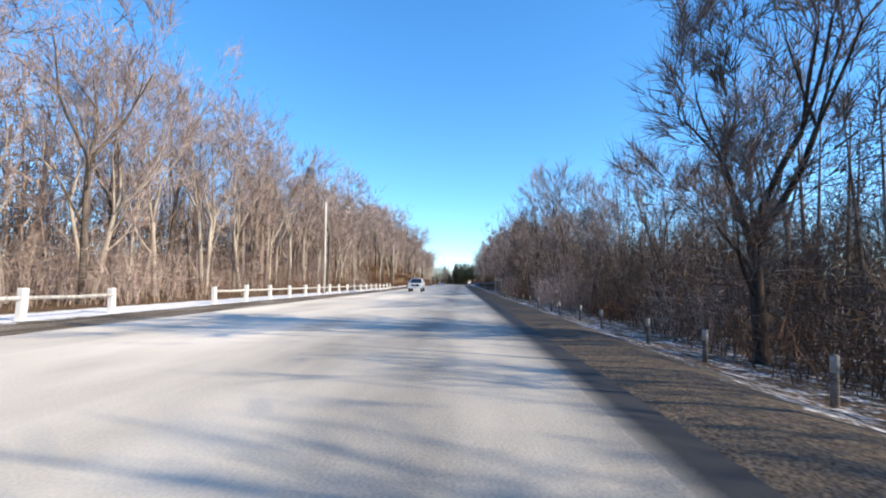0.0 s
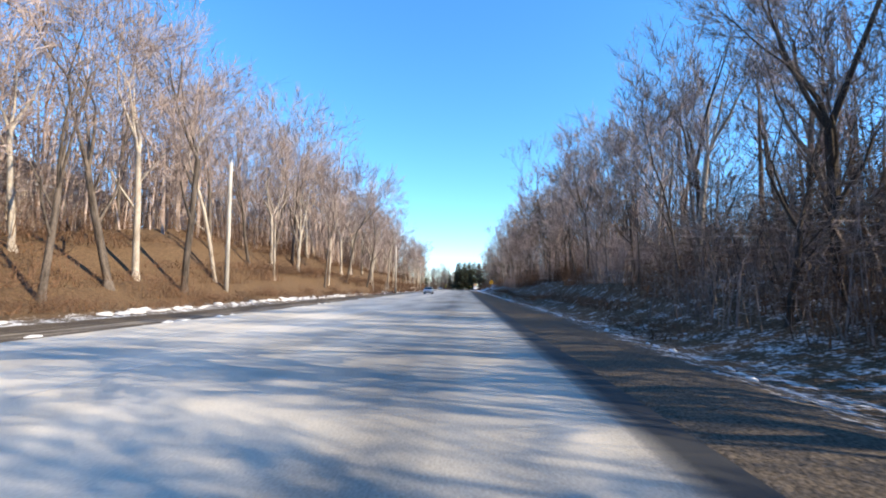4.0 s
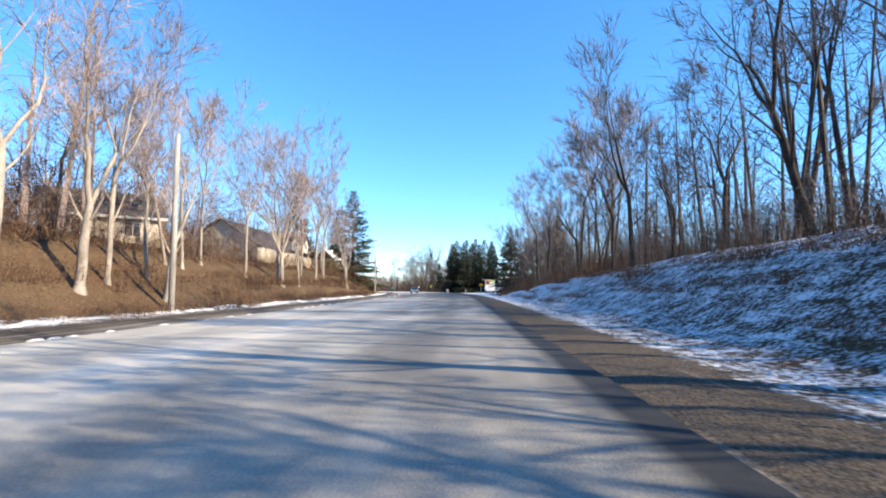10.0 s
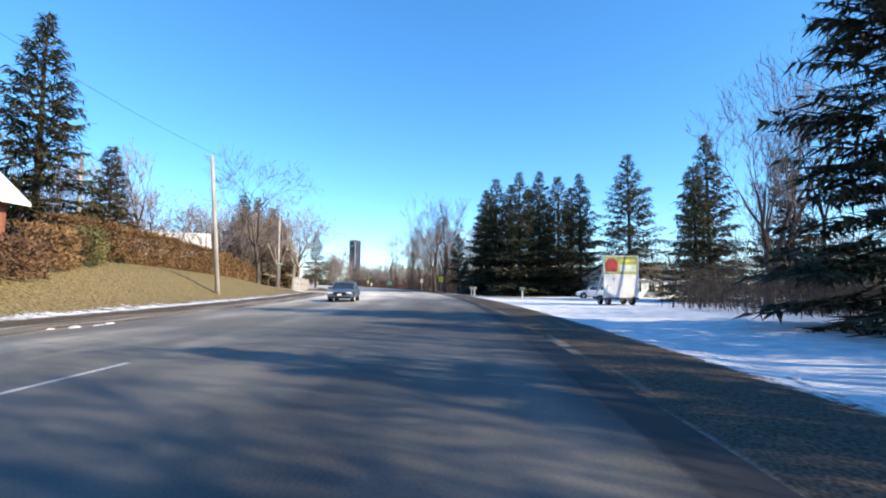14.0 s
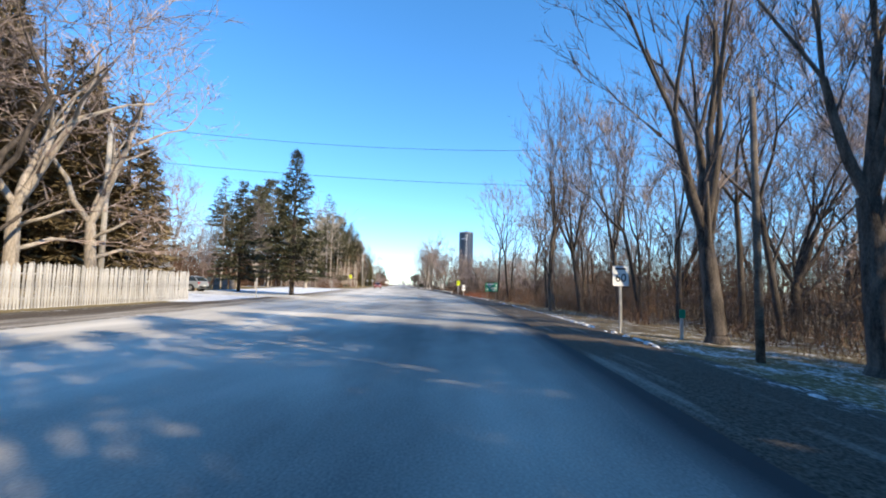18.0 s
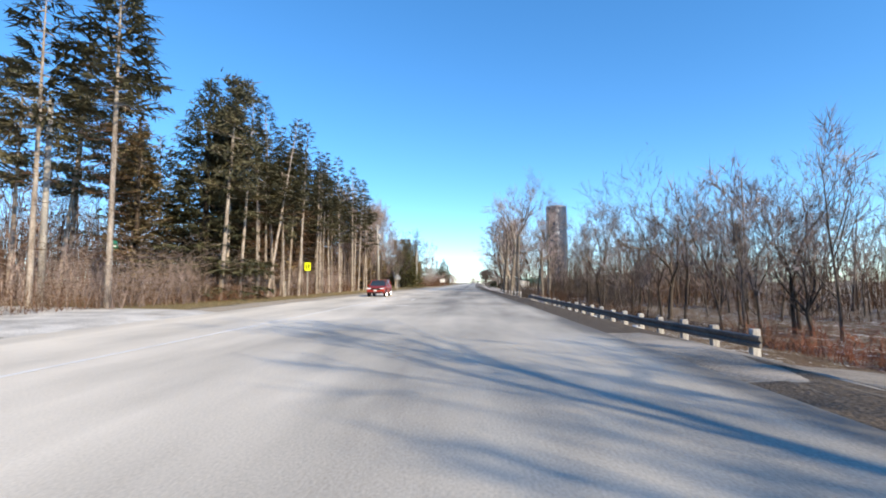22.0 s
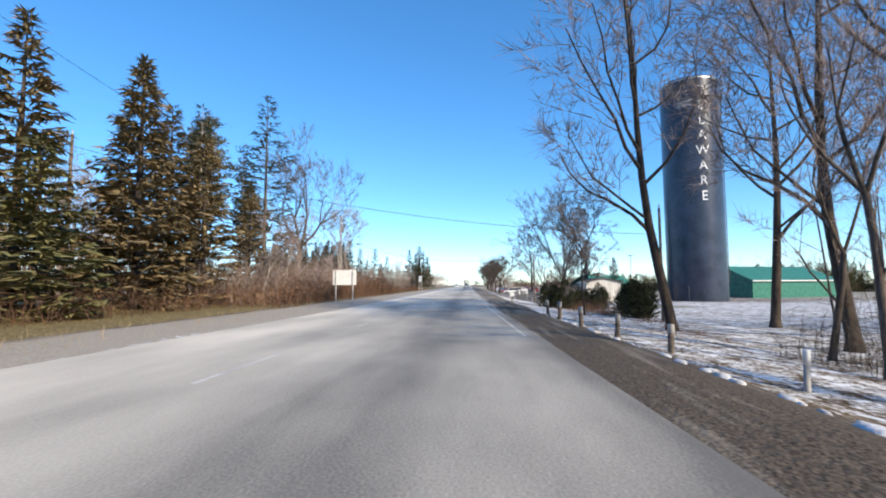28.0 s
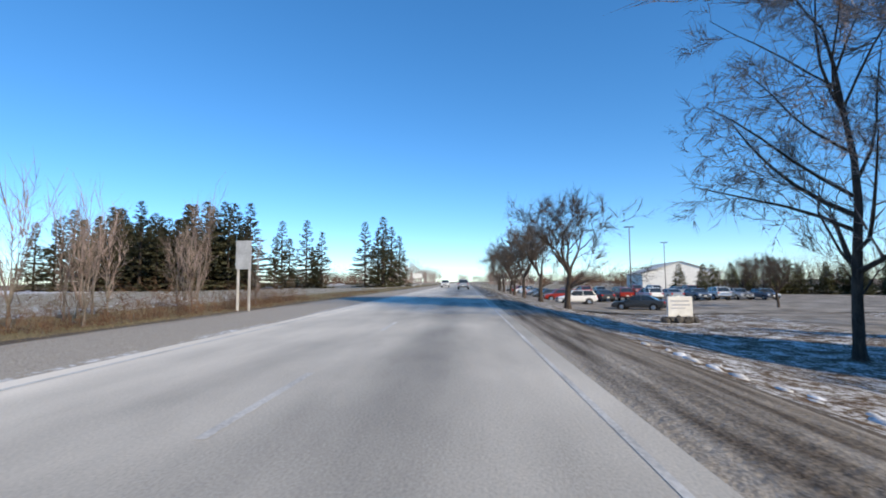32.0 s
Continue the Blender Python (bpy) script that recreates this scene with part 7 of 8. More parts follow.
# ---- buildings ----
def window(parent, x, z, w, h, y, depth=0.0, name="window"):
    """A framed window on a wall that faces -y at y."""
    g = Geo()
    t = 0.07
    g.box(x - w / 2 - t, x + w / 2 + t, y - 0.05, y + 0.02, z + h / 2, z + h / 2 + t)
    g.box(x - w / 2 - t, x + w / 2 + t, y - 0.07, y + 0.02, z - h / 2 - t, z - h / 2)
    g.box(x - w / 2 - t, x - w / 2, y - 0.05, y + 0.02, z - h / 2, z + h / 2)
    g.box(x + w / 2, x + w / 2 + t, y - 0.05, y + 0.02, z - h / 2, z + h / 2)
    g.box(x - 0.025, x + 0.025, y - 0.04, y + 0.02, z - h / 2, z + h / 2)
    win = part(name, g, WHITE, parent)
    g = Geo()
    g.box(x - w / 2, x + w / 2, y - 0.012, y + 0.012, z - h / 2, z + h / 2)
    p = new("pane", g.mesh("pane", GLASS_DARK))
    p.parent = win
    return win


def gable_house(label, length, depth, wall_h, ridge, wall_mat, roof_mat, over=0.45, windows=(), doors=(), chimney=None, name="house"):
    """Ridge runs along x; the front faces -y."""
    ob = thing(name, label, "house", "houses")
    L, D = length / 2, depth / 2
    g = Geo()
    g.prism([(-D, -2.0), (D, -2.0), (D, wall_h), (0, wall_h + ridge - 0.05), (-D, wall_h)], -L, L)
    g.v = [Vector((-v.y, v.x, v.z)) for v in g.v]
    part("wall", g, wall_mat, ob)
    sl = ridge / D
    for sg in (-1, 1):
        g = Geo()
        e = D + over
        g.prism([(0, wall_h + ridge), (sg * e, wall_h - sl * over), (sg * e, wall_h - sl * over + 0.14), (0, wall_h + ridge + 0.16)], -L - over, L + over)
        g.v = [Vector((-v.y, v.x, v.z)) for v in g.v]
        part("roof", g, roof_mat, ob)
        g = Geo()
        g.box(-L - over, L + over, sg * e - 0.03, sg * e + 0.03, wall_h - sl * over - 0.08, wall_h - sl * over + 0.12)
        part("fascia", g, WHITE, ob)
    for x, z, w, h in windows:
        window(ob, x, z, w, h, -D)
    for x, w, h in doors:
        g = Geo()
        g.box(x - w / 2, x + w / 2, -D - 0.05, -D + 0.02, 0.0, h)
        d = part("door", g, WOOD_DARK, ob, bevel=0.015)
        g = Geo()
        g.tube([Vector((x + w * 0.36, -D - 0.12, 1.0)), Vector((x + w * 0.36, -D - 0.04, 1.0))], [0.03, 0.025], 8, True)
        q = new("knob", g.mesh("knob", CHROME))
        q.parent = d
    if chimney:
        cx, cy, cw, ch = chimney
        g = Geo()
        g.box(cx - cw / 2, cx + cw / 2, cy - cw / 2, cy + cw / 2, wall_h, wall_h + ridge + ch)
        part("chimney", g, roof_mat if roof_mat is ROOF_PALE else BRICK, ob, bevel=0.03)
    return ob


# long cream house with dormers on the bank; its front faces the road
h1 = gable_house("long cream bungalow with dark shingles, two dormers and a porch", 24, 9, 2.5, 3.2, CREAM, ROOF, windows=[(-8, 1.4, 1.6, 1.2), (-4, 1.4, 1.4, 1.2), (5, 1.4, 1.6, 1.2)], doors=[(1.5, 0.95, 2.05)])
for x in (3.2, 8.6):
    g = Geo()
    g.prism([(x - 1.3, 2.9), (x + 1.3, 2.9), (x + 1.3, 4.6), (x, 5.9), (x - 1.3, 4.6)], -3.9, -0.6)
    d = part("dormer", g, CREAM, h1)
    for sg in (-1, 1):
        g = Geo()
        g.prism([(x, 5.95), (x + sg * 1.6, 4.35), (x + sg * 1.6, 4.5), (x, 6.1)], -4.2, -0.5)
        q = new("dormer_roof", g.mesh("dormer_roof", ROOF))
        q.parent = d
    window(h1, x, 4.2, 0.9, 1.0, -3.92)
g = Geo()
g.prism([(-7.3, 2.15), (-4.2, 2.75), (-4.2, 2.9), (-7.3, 2.3)], -1, 13)
g.v = [Vector((v.y, v.x, v.z)) for v in g.v]
part("porch_roof", g, ROOF, h1)
for x in (-0.5, 3, 6.5, 10, 12.6):
    g = Geo()
    g.box(x - 0.14, x + 0.14, -7.1, -6.82, -2, 2.25)
    part("porch_post", g, WHITE, h1, bevel=0.02)
put(h1, 305.5, -32.5, z=4.4, turn=90, size=1.14)
fence = thing("panel_fence", "solid cream board fence along the top of the bank", "fence")
random.seed(24)
g = Geo()
g.box(-0.1235, 0.1235, -0.05, -0.031, -0.6, 1.7)
fence_board = g.mesh("board", CREAM)
for k in range(9):
    g = Geo()
    g.box(-1.2, 1.2, -0.03, 0.03, -0.8, 1.75)
    p = part("panel", g, CREAM, fence)
    for j in range(9):
        part("board", fence_board, CREAM, p).location.x = -1.2 + (j + 0.5) * 0.267
    s = 285 + 2.42 * k
    p.matrix_basis = Matrix.LocRotScale(at(s, -24.2, lie(s, -24.2)), Euler((0, 0, -heading(s) + math.pi / 2)), None)
h0 = gable_house("small cream gable-fronted house among bare trees", 8, 7, 2.6, 2.2, CREAM, ROOF, windows=[(-2, 1.4, 1.1, 1.1), (2, 1.4, 1.1, 1.1)])
put(h0, 268, -31, z=5.0, turn=40)
h00 = gable_house("pale house half hidden behind the trees on the bank", 10, 8, 2.8, 2.4, CREAM, ROOF, windows=[(-2.5, 1.5, 1.2, 1.2), (2.5, 1.5, 1.2, 1.2)])
put(h00, 122, -36, z=6.4, turn=90)
put(gable_house("pale hillside house behind bare trunks", 12, 8, 2.8, 2.4, CREAM, ROOF, windows=[(-3, 1.5, 1.2, 1.2), (3, 1.5, 1.2, 1.2)]), 226, -38, z=6.2, turn=80)
hr = gable_house("brown house with a dark roof on the wooded bank", 11, 8, 2.6, 1.6, mat("brown_brick", (0.14, 0.075, 0.05), 0.9, scale=3, second=(0.22, 0.13, 0.09)), ROOF, windows=[(-3, 1.4, 1.4, 1.2), (3, 1.4, 1.4, 1.2)])
put(hr, 232, 27, z=3.6, turn=-80)
put(gable_house("dark low house behind the roadside trees", 12, 9, 2.7, 2.2, BRICK, ROOF, windows=[(-3, 1.4, 1.4, 1.2), (3, 1.4, 1.4, 1.2)]), 334, 31, z=0.2, turn=-70)
# house under a steep white roof
h2 = gable_house("white steep-roofed house above the hedge with brick below", 12.5, 8, 3.4, 3.8, BRICK, ROOF_PALE, over=0.7, windows=[(-3.5, 1.6, 1.2, 1.1), (-1, 1.6, 1.2, 1.1), (2.5, 1.6, 1.2, 1.1)], chimney=(4.9, 0.3, 1.1, 0.7))
for x in (-3.4, 0.3, 3.6):
    g = Geo()
    g.box(x - 0.6, x + 0.6, -3.3, -1.2, 3.9, 5.4)
    d = part("dormer", g, ROOF_PALE, h2, bevel=0.02)
    window(h2, x, 4.75, 0.8, 0.8, -3.32)
put(h2, 340.0, -28.2, z=2.9, turn=90)
h3 = gable_house("red brick house with a white-edged gable roof behind a hedge", 10, 8, 2.8, 3.0, BRICK, ROOF_PALE, windows=[(-2.5, 1.5, 1.2, 1.3), (2.5, 1.5, 1.2, 1.3)])
put(h3, 389, -34, z=2.2, turn=20)
h4 = gable_house("low white house with a dark roof beyond the snowfield", 11, 8, 2.5, 1.7, WHITE, ROOF, windows=[(-3.6, 1.4, 1.0, 1.3), (-1.2, 1.4, 1.0, 1.3), (2.6, 1.4, 1.6, 1.2)], doors=[(0.6, 0.9, 2.0)])
put(h4, 381, 29, z=-0.35, turn=18)
h5 = gable_house("white bungalow with a grey roof behind spruces", 12, 8, 2.6, 2.4, WHITE, mat("grey_shingles", (0.14, 0.13, 0.125), 0.9, scale=2, second=(0.24, 0.225, 0.21), bump=0.4), windows=[(-3.5, 1.4, 1.4, 1.1), (0, 1.4, 1.4, 1.1), (3.5, 1.4, 1.4, 1.1)])
put(h5, 463, -40, z=0.3, turn=62)
h6 = gable_house("weathered green-roofed pavilion behind the picket fence", 7, 5, 2.2, 0.9, WOOD_DARK, GREEN_ROOF)
put(h6, 424, -30, z=0.2, turn=60)
yard = thing("yard_fence", "new tan board fence at the driveway", "fence")
for k in range(7):
    g = Geo()
    g.box(-0.9, 0.9, -0.03, 0.03, -0.3, 1.4)
    p = part("panel", g, mat("tan_boards", (0.45, 0.28, 0.12), 0.8, scale=3, second=(0.60, 0.42, 0.22)) if k < 4 else WOOD_DARK, yard)
    for j in range(9):
        b = Geo()
        b.box(-0.092, 0.092, -0.05, -0.031, -0.1, 1.42)
        part("board", b, p.data.materials[0], p).location.x = -0.8 + j * 0.2
    s = 452 + 1.85 * k
    p.matrix_basis = Matrix.LocRotScale(at(s, -26.0 + 0.25 * k, lie(s, -26)), Euler((0, 0, -heading(s) + math.pi / 2)), None)
# shed, green-roofed buildings and barn past the tower
shed = gable_house("low off-white metal-clad shed with a shallow gable roof", 4.8, 5.6, 2.9, 0.65, mat("off_white_cladding", (0.55, 0.52, 0.47), 0.7, scale=1.2, second=(0.68, 0.65, 0.60), bump=0.2, stretch=(6, 6, 0.4)), ROOF, over=0.3, name="shed")
put(shed, 692.2, 22.6, z=-1.3, turn=90)
h7 = gable_house("stone building with a green metal roof and white porch", 10, 7, 2.4, 1.9, STONE, GREEN_ROOF, over=0.8, windows=[(-2.5, 1.3, 1.2, 1.1)], doors=[(1.8, 1.0, 2.0)])
for x in (-4, -1.3, 1.4, 4):
    g = Geo()
    g.box(x - 0.1, x + 0.1, -4.2, -4.0, -1, 2.3)
    part("porch_post", g, WHITE, h7)
put(h7, 712, 28.5, z=-1.4, turn=30)
put(gable_house("long green-roofed barn beyond the tower", 22, 12, 3.4, 2.6, GREEN_ROOF, GREEN_ROOF), 712, 62, z=-1.5, turn=20)
barn = gable_house("broad white barn behind the parking lot", 26, 20, 4.6, 3.2, WHITE, ROOF_PALE, name="barn")
put(barn, 840, 62, z=-1.4, turn=80)


# ---- ways off the road ----
def patch(name, line, width, material, label, lift=0.03, step=1.0):
    """A strip laid along a line of (s, u), following the ground."""
    pts = along(line, step)
    v, f = [], []
    for i, (s, u) in enumerate(pts):
        a, b = pts[max(0, i - 1)], pts[min(len(pts) - 1, i + 1)]
        ds, du = b[0] - a[0], b[1] - a[1]
        n = math.hypot(ds, du)
        nx, ny = -du / n, ds / n
        for k in (-1.25, -1, -0.5, 0, 0.5, 1, 1.25):
            ss, uu = s + nx * k * width / 2, u + ny * k * width / 2
            v.append(at(ss, uu, on_ground(ss, uu) + (lift * (1 - 0.5 * abs(k)) if abs(k) <= 1.1 else -0.03)))
    for i in range(len(pts) - 1):
        for k in range(6):
            q = i * 7 + k
            f.append((q, q + 1, q + 8, q + 7))
    me = bpy.data.meshes.new(name)
    me.from_pydata(v, [], f)
    me.materials.append(material)
    return tagged(new(name, me), label, "road", kind="structure")


SIDE_ASPHALT = mat("side_road_asphalt", (0.42, 0.405, 0.38), 0.85, scale=0.6, fine=18, second=(0.72, 0.70, 0.66), bump=0.2, bump_scale=40)
GRAVEL_LOT = mat("gravel_lot", (0.17, 0.146, 0.118), 0.95, scale=0.5, fine=22, second=(0.38, 0.34, 0.29), bump=0.5, bump_scale=30)
patch("side_road", [(503, -11.5), (504, -18), (504, -40), (502, -80)], 10, SIDE_ASPHALT, "snow-dusted side street joining the road")
patch("side_road", [(392, -11.0), (391, -18), (388, -40)], 7, SIDE_ASPHALT, "salted side street beside the fence")
patch("driveway", [(447, -11.5), (447, -18), (449, -34)], 6, SIDE_ASPHALT, "pale driveway beside the spruces")
patch("driveway", [(496, 3.4), (495, 9), (494, 30)], 6, GRAVEL_LOT, "dark damp driveway falling away from the road")
patch("driveway", [(380, 2.0), (381, 9), (383, 24)], 5, GRAVEL_LOT, "rutted gravel driveway by the mailboxes")
patch("driveway", [(660, 1.6), (664, 8), (668, 26)], 6, GRAVEL_LOT, "snowy gravel entrance by the tower")
patch("driveway", [(693, 1.5), (697, 9), (716, 24), (738, 27)], 7, GRAVEL_LOT, "gravel entrance to the parking lot")
patch("parking_lot", [(735, 36), (860, 36)], 44, GRAVEL_LOT, "wide pale gravel parking lot", 0.06, 4.0)


# ---- vehicles ----
def loft(g, sections):
    """Joins closed sections of equal length."""
    base, n = len(g.v), len(sections[0])
    for sec in sections:
        g.v += sec
    for i in range(len(sections) - 1):
        for k in range(n):
            a, b = base + i * n + k, base + i * n + (k + 1) % n
            g.f.append((a, b, b + n, a + n))
    g.f.append(tuple(base + k for k in range(n)))
    g.f.append(tuple(base + (len(sections) - 1) * n + n - 1 - k for k in range(n)))


def hull(y, w, z0, z1, tuck=0.06):
    """A body section at y: half width w from sill z0 to shoulder z1."""
    zs = z0 + (z1 - z0) * 0.45
    right = [(w - tuck - 0.05, z0), (w - 0.02, z0 + 0.10), (w, zs), (w - 0.015, z1 - 0.10), (w - tuck, z1 - 0.02), (w * 0.6, z1 + 0.012)]
    return [Vector((x, y, z)) for x, z in right] + [Vector((-x, y, z)) for x, z in reversed(right)]


def slab(y, wb, wt, z0, z1):
    return [Vector((wb, y, z0)), Vector((wt, y, z1)), Vector((-wt, y, z1)), Vector((-wb, y, z0))]


CARS = {
    # length, half width, sill, stations of (y, shoulder height), cabin: (foot front, top front, top rear, foot rear), belt, roof, wheel radius, axle front, axle rear
    "sedan": dict(L=4.75, W=0.91, sill=0.26, deck=[(2.36, 0.62), (2.2, 0.74), (1.2, 0.92), (0.9, 0.95), (-1.5, 0.98), (-2.2, 0.96), (-2.36, 0.8)], cabin=(1.05, 0.35, -0.95, -1.75), belt=0.93, roof=1.45, wr=0.325, ax=(1.42, -1.38)),
    "suv": dict(L=4.6, W=0.92, sill=0.34, deck=[(2.28, 0.72), (2.15, 0.90), (1.2, 1.05), (0.95, 1.07), (-1.9, 1.10), (-2.2, 1.06), (-2.3, 0.95)], cabin=(1.15, 0.45, -1.75, -2.15), belt=1.04, roof=1.68, wr=0.36, ax=(1.38, -1.30)),
    "hatch": dict(L=4.2, W=0.88, sill=0.27, deck=[(2.08, 0.62), (1.95, 0.78), (1.1, 0.94), (0.85, 0.97), (-1.6, 1.0), (-2.0, 0.96), (-2.1, 0.85)], cabin=(1.0, 0.35, -1.5, -1.95), belt=0.95, roof=1.48, wr=0.315, ax=(1.28, -1.27)),
}


def car(kind, paint, label, category="car", name="car", plain=False):
    c = CARS[kind]
    ob = thing(name, label, category, "vehicles")
    W, L = c["W"], c["L"] / 2
    g = Geo()
    loft(g, [hull(y, W * (0.90 if abs(y) > L - 0.08 else (0.97 if abs(y) > L - 0.3 else 1.0)), c["sill"] + (0.08 if abs(y) > L - 0.1 else 0), z) for y, z in c["deck"]])
    part("body", g, paint, ob, smooth_=False)
    f0, f1, r1, r0 = c["cabin"]
    belt, roof = c["belt"], c["roof"]
    g = Geo()
    loft(g, [slab(f0, W - 0.10, W - 0.12, belt - 0.02, belt + 0.02), slab(f1, W - 0.09, W - 0.22, belt - 0.02, roof - 0.05), slab((f1 + r1) / 2, W - 0.09, W - 0.2, belt - 0.02, roof - 0.03), slab(r1, W - 0.09, W - 0.23, belt - 0.02, roof - 0.06), slab(r0, W - 0.12, W - 0.14, belt - 0.02, belt + 0.03)])
    part("greenhouse", g, GLASS_DARK, ob, "dark tinted glass")
    g = Geo()
    loft(g, [slab(f1 + 0.05, W - 0.24, W - 0.27, roof - 0.055, roof - 0.035), slab((f1 + r1) / 2, W - 0.20, W - 0.26, roof - 0.04, roof), slab(r1 - 0.05, W - 0.24, W - 0.28, roof - 0.07, roof - 0.04)])
    part("roof", g, paint, ob)
    for sx in (-1, 1):
        for (ya, za), (yb, zb) in (((f0, belt), (f1, roof - 0.04)), (((f1 + r1) / 2, belt), ((f1 + r1) / 2, roof - 0.03)), ((r0, belt), (r1, roof - 0.05))):
            g = Geo()
            g.tube([Vector((sx * (W - 0.08), ya, za)), Vector((sx * (W - 0.20), yb, zb))], [0.04, 0.035], 5, True)
            part("pillar", g, paint, ob)
    for y in c["ax"]:
        for sx in (-1, 1):
            g = Geo()
            g.tube([Vector((sx * (W - 0.22), y, c["wr"])), Vector((sx * (W + 0.006), y, c["wr"] + 0.0))], [c["wr"] + 0.075] * 2, 18, True)
            part("wheel_arch", g, BLACK, ob)
            wheel(ob, sx * (W - 0.10), y, c["wr"], 0.22)
    zf = c["deck"][1][1]
    for sx in (-1, 1):
        g = Geo()
        g.box(min(sx * (W - 0.46), sx * (W - 0.08)), max(sx * (W - 0.46), sx * (W - 0.08)), L - 0.22, L - 0.02, zf - 0.16, zf - 0.02)
        part("headlight", g, LAMP_GLASS, ob, bevel=0.03)
        g = Geo()
        zr = c["deck"][-2][1]
        g.box(min(sx * (W - 0.32), sx * (W - 0.05)), max(sx * (W - 0.32), sx * (W - 0.05)), -L + 0.0, -L + 0.12, zr - 0.26, zr - 0.06)
        part("tail_light", g, TAIL_RED, ob, bevel=0.03)
        g = Geo()
        g.box(min(sx * W, sx * (W + 0.2)), max(sx * W, sx * (W + 0.2)), f0 - 0.45, f0 - 0.30, belt, belt + 0.15)
        part("mirror", g, paint, ob, bevel=0.03)
    g = Geo()
    g.box(-W * 0.5, W * 0.5, L - 0.06, L + 0.012, zf - 0.24, zf - 0.05)
    part("grille", g, BLACK, ob, bevel=0.02)
    g = Geo()
    g.box(-W * 0.85, W * 0.85, L - 0.16, L + 0.03, c["sill"] + 0.02, c["sill"] + 0.14)
    part("front_bumper", g, BLACK, ob, bevel=0.03)
    g = Geo()
    g.box(-W * 0.88, W * 0.88, -L - 0.04, -L + 0.14, c["sill"] + 0.05, c["sill"] + 0.22)
    part("rear_bumper", g, BLACK, ob, bevel=0.03)
    for y in (L + 0.02, -L - 0.05):
        g = Geo()
        g.box(-0.15, 0.15, y - 0.006, y + 0.006, c["sill"] + 0.2, c["sill"] + 0.35)
        part("plate", g, WHITE, ob)
    return ob


def pickup(paint, label):
    ob = thing("pickup_truck", label, "pickup truck", "vehicles")
    W, L = 1.0, 2.92
    g = Geo()
    loft(g, [hull(2.9, 0.94, 0.62, 1.05), hull(2.78, 0.99, 0.5, 1.18), hull(1.6, W, 0.48, 1.24), hull(1.45, W, 0.48, 1.26), hull(-0.95, W, 0.5, 1.28)])
    part("front_body", g, paint, ob)
    g = Geo()
    for a, b in ((-1.0, -0.86), (0.86, 1.0)):
        g.box(a, b, -2.85, -1.0, 0.55, 1.30)
    g.box(-0.97, 0.97, -2.9, -2.8, 0.62, 1.30)
    g.box(-0.9, 0.9, -2.8, -1.0, 0.6, 0.72)
    part("bed", g, paint, ob, bevel=0.03)
    g = Geo()
    loft(g, [slab(1.5, 0.88, 0.86, 1.22, 1.27), slab(0.85, 0.9, 0.74, 1.22, 1.88), slab(-0.2, 0.9, 0.76, 1.22, 1.91), slab(-0.82, 0.9, 0.76, 1.22, 1.86), slab(-0.98, 0.9, 0.84, 1.22, 1.3)])
    part("greenhouse", g, GLASS_DARK, ob, "dark tinted cab glass")
    g = Geo()
    loft(g, [slab(0.9, 0.74, 0.7, 1.875, 1.90), slab(-0.2, 0.78, 0.72, 1.90, 1.955), slab(-0.86, 0.76, 0.7, 1.86, 1.90)])
    part("roof", g, paint, ob)
    for sx in (-1, 1):
        for (ya, za), (yb, zb) in (((1.5, 1.25), (0.85, 1.9)), ((0.1, 1.25), (0.05, 1.92)), ((-0.97, 1.25), (-0.82, 1.88))):
            g = Geo()
            g.tube([Vector((sx * 0.92, ya, za)), Vector((sx * 0.77, yb, zb))], [0.06, 0.045], 5, True)
            part("pillar", g, paint, ob)
        g = Geo()
        g.box(min(sx * 0.62, sx * 0.96), max(sx * 0.62, sx * 0.96), 2.72, 2.93, 0.92, 1.12)
        part("headlight", g, LAMP_GLASS, ob, bevel=0.03)
        g = Geo()
        g.box(min(sx * 1.0, sx * 1.28), max(sx * 1.0, sx * 1.28), 0.95, 1.12, 1.2, 1.45)
        part("mirror", g, paint, ob, bevel=0.04)
        g = Geo()
        g.box(min(sx * 0.82, sx * 1.01), max(sx * 0.82, sx * 1.01), -2.92, -2.8, 0.85, 1.2)
        part("tail_light", g, TAIL_RED, ob, bevel=0.02)
        for z in (0.86, 1.03):
            g = Geo()
            g.box(min(sx * 0.05, sx * 0.56), max(sx * 0.05, sx * 0.56), 2.86, 2.925, z - 0.07, z + 0.07)
            part("grille", g, BLACK, ob, bevel=0.015)
        for y in (1.78, -1.78):
            g = Geo()
            g.tube([Vector((sx * 0.76, y, 0.42)), Vector((sx * 1.008, y, 0.42))], [0.5, 0.5], 20, True)
            part("wheel_arch", g, BLACK, ob)
            wheel(ob, sx * 0.88, y, 0.41, 0.27)
    g = Geo()
    g.box(-0.98, 0.98, 2.72, 3.0, 0.48, 0.74)
    part("front_bumper", g, paint, ob, bevel=0.05)
    g = Geo()
    g.box(-0.15, 0.15, 2.995, 3.01, 0.55, 0.70)
    part("plate", g, CONCRETE, ob)
    g = Geo()
    g.box(-0.95, 0.95, -3.05, -2.85, 0.5, 0.68)
    part("rear_bumper", g, CHROME, ob, bevel=0.04)
    return ob


put(pickup(CAR_WHITE, "white crew-cab pickup truck on the far lane"), 69.6, -6.7, z=0.004, turn=180)
put(car("sedan", CAR_SILVER, "silver sedan coming along the far lane"), 184.3, -7.8, z=0.004, turn=180)
put(car("suv", CAR_RED, "dark red compact SUV on the oncoming lane", "SUV", "suv"), 533.4, -8.8, z=0.004, turn=180)
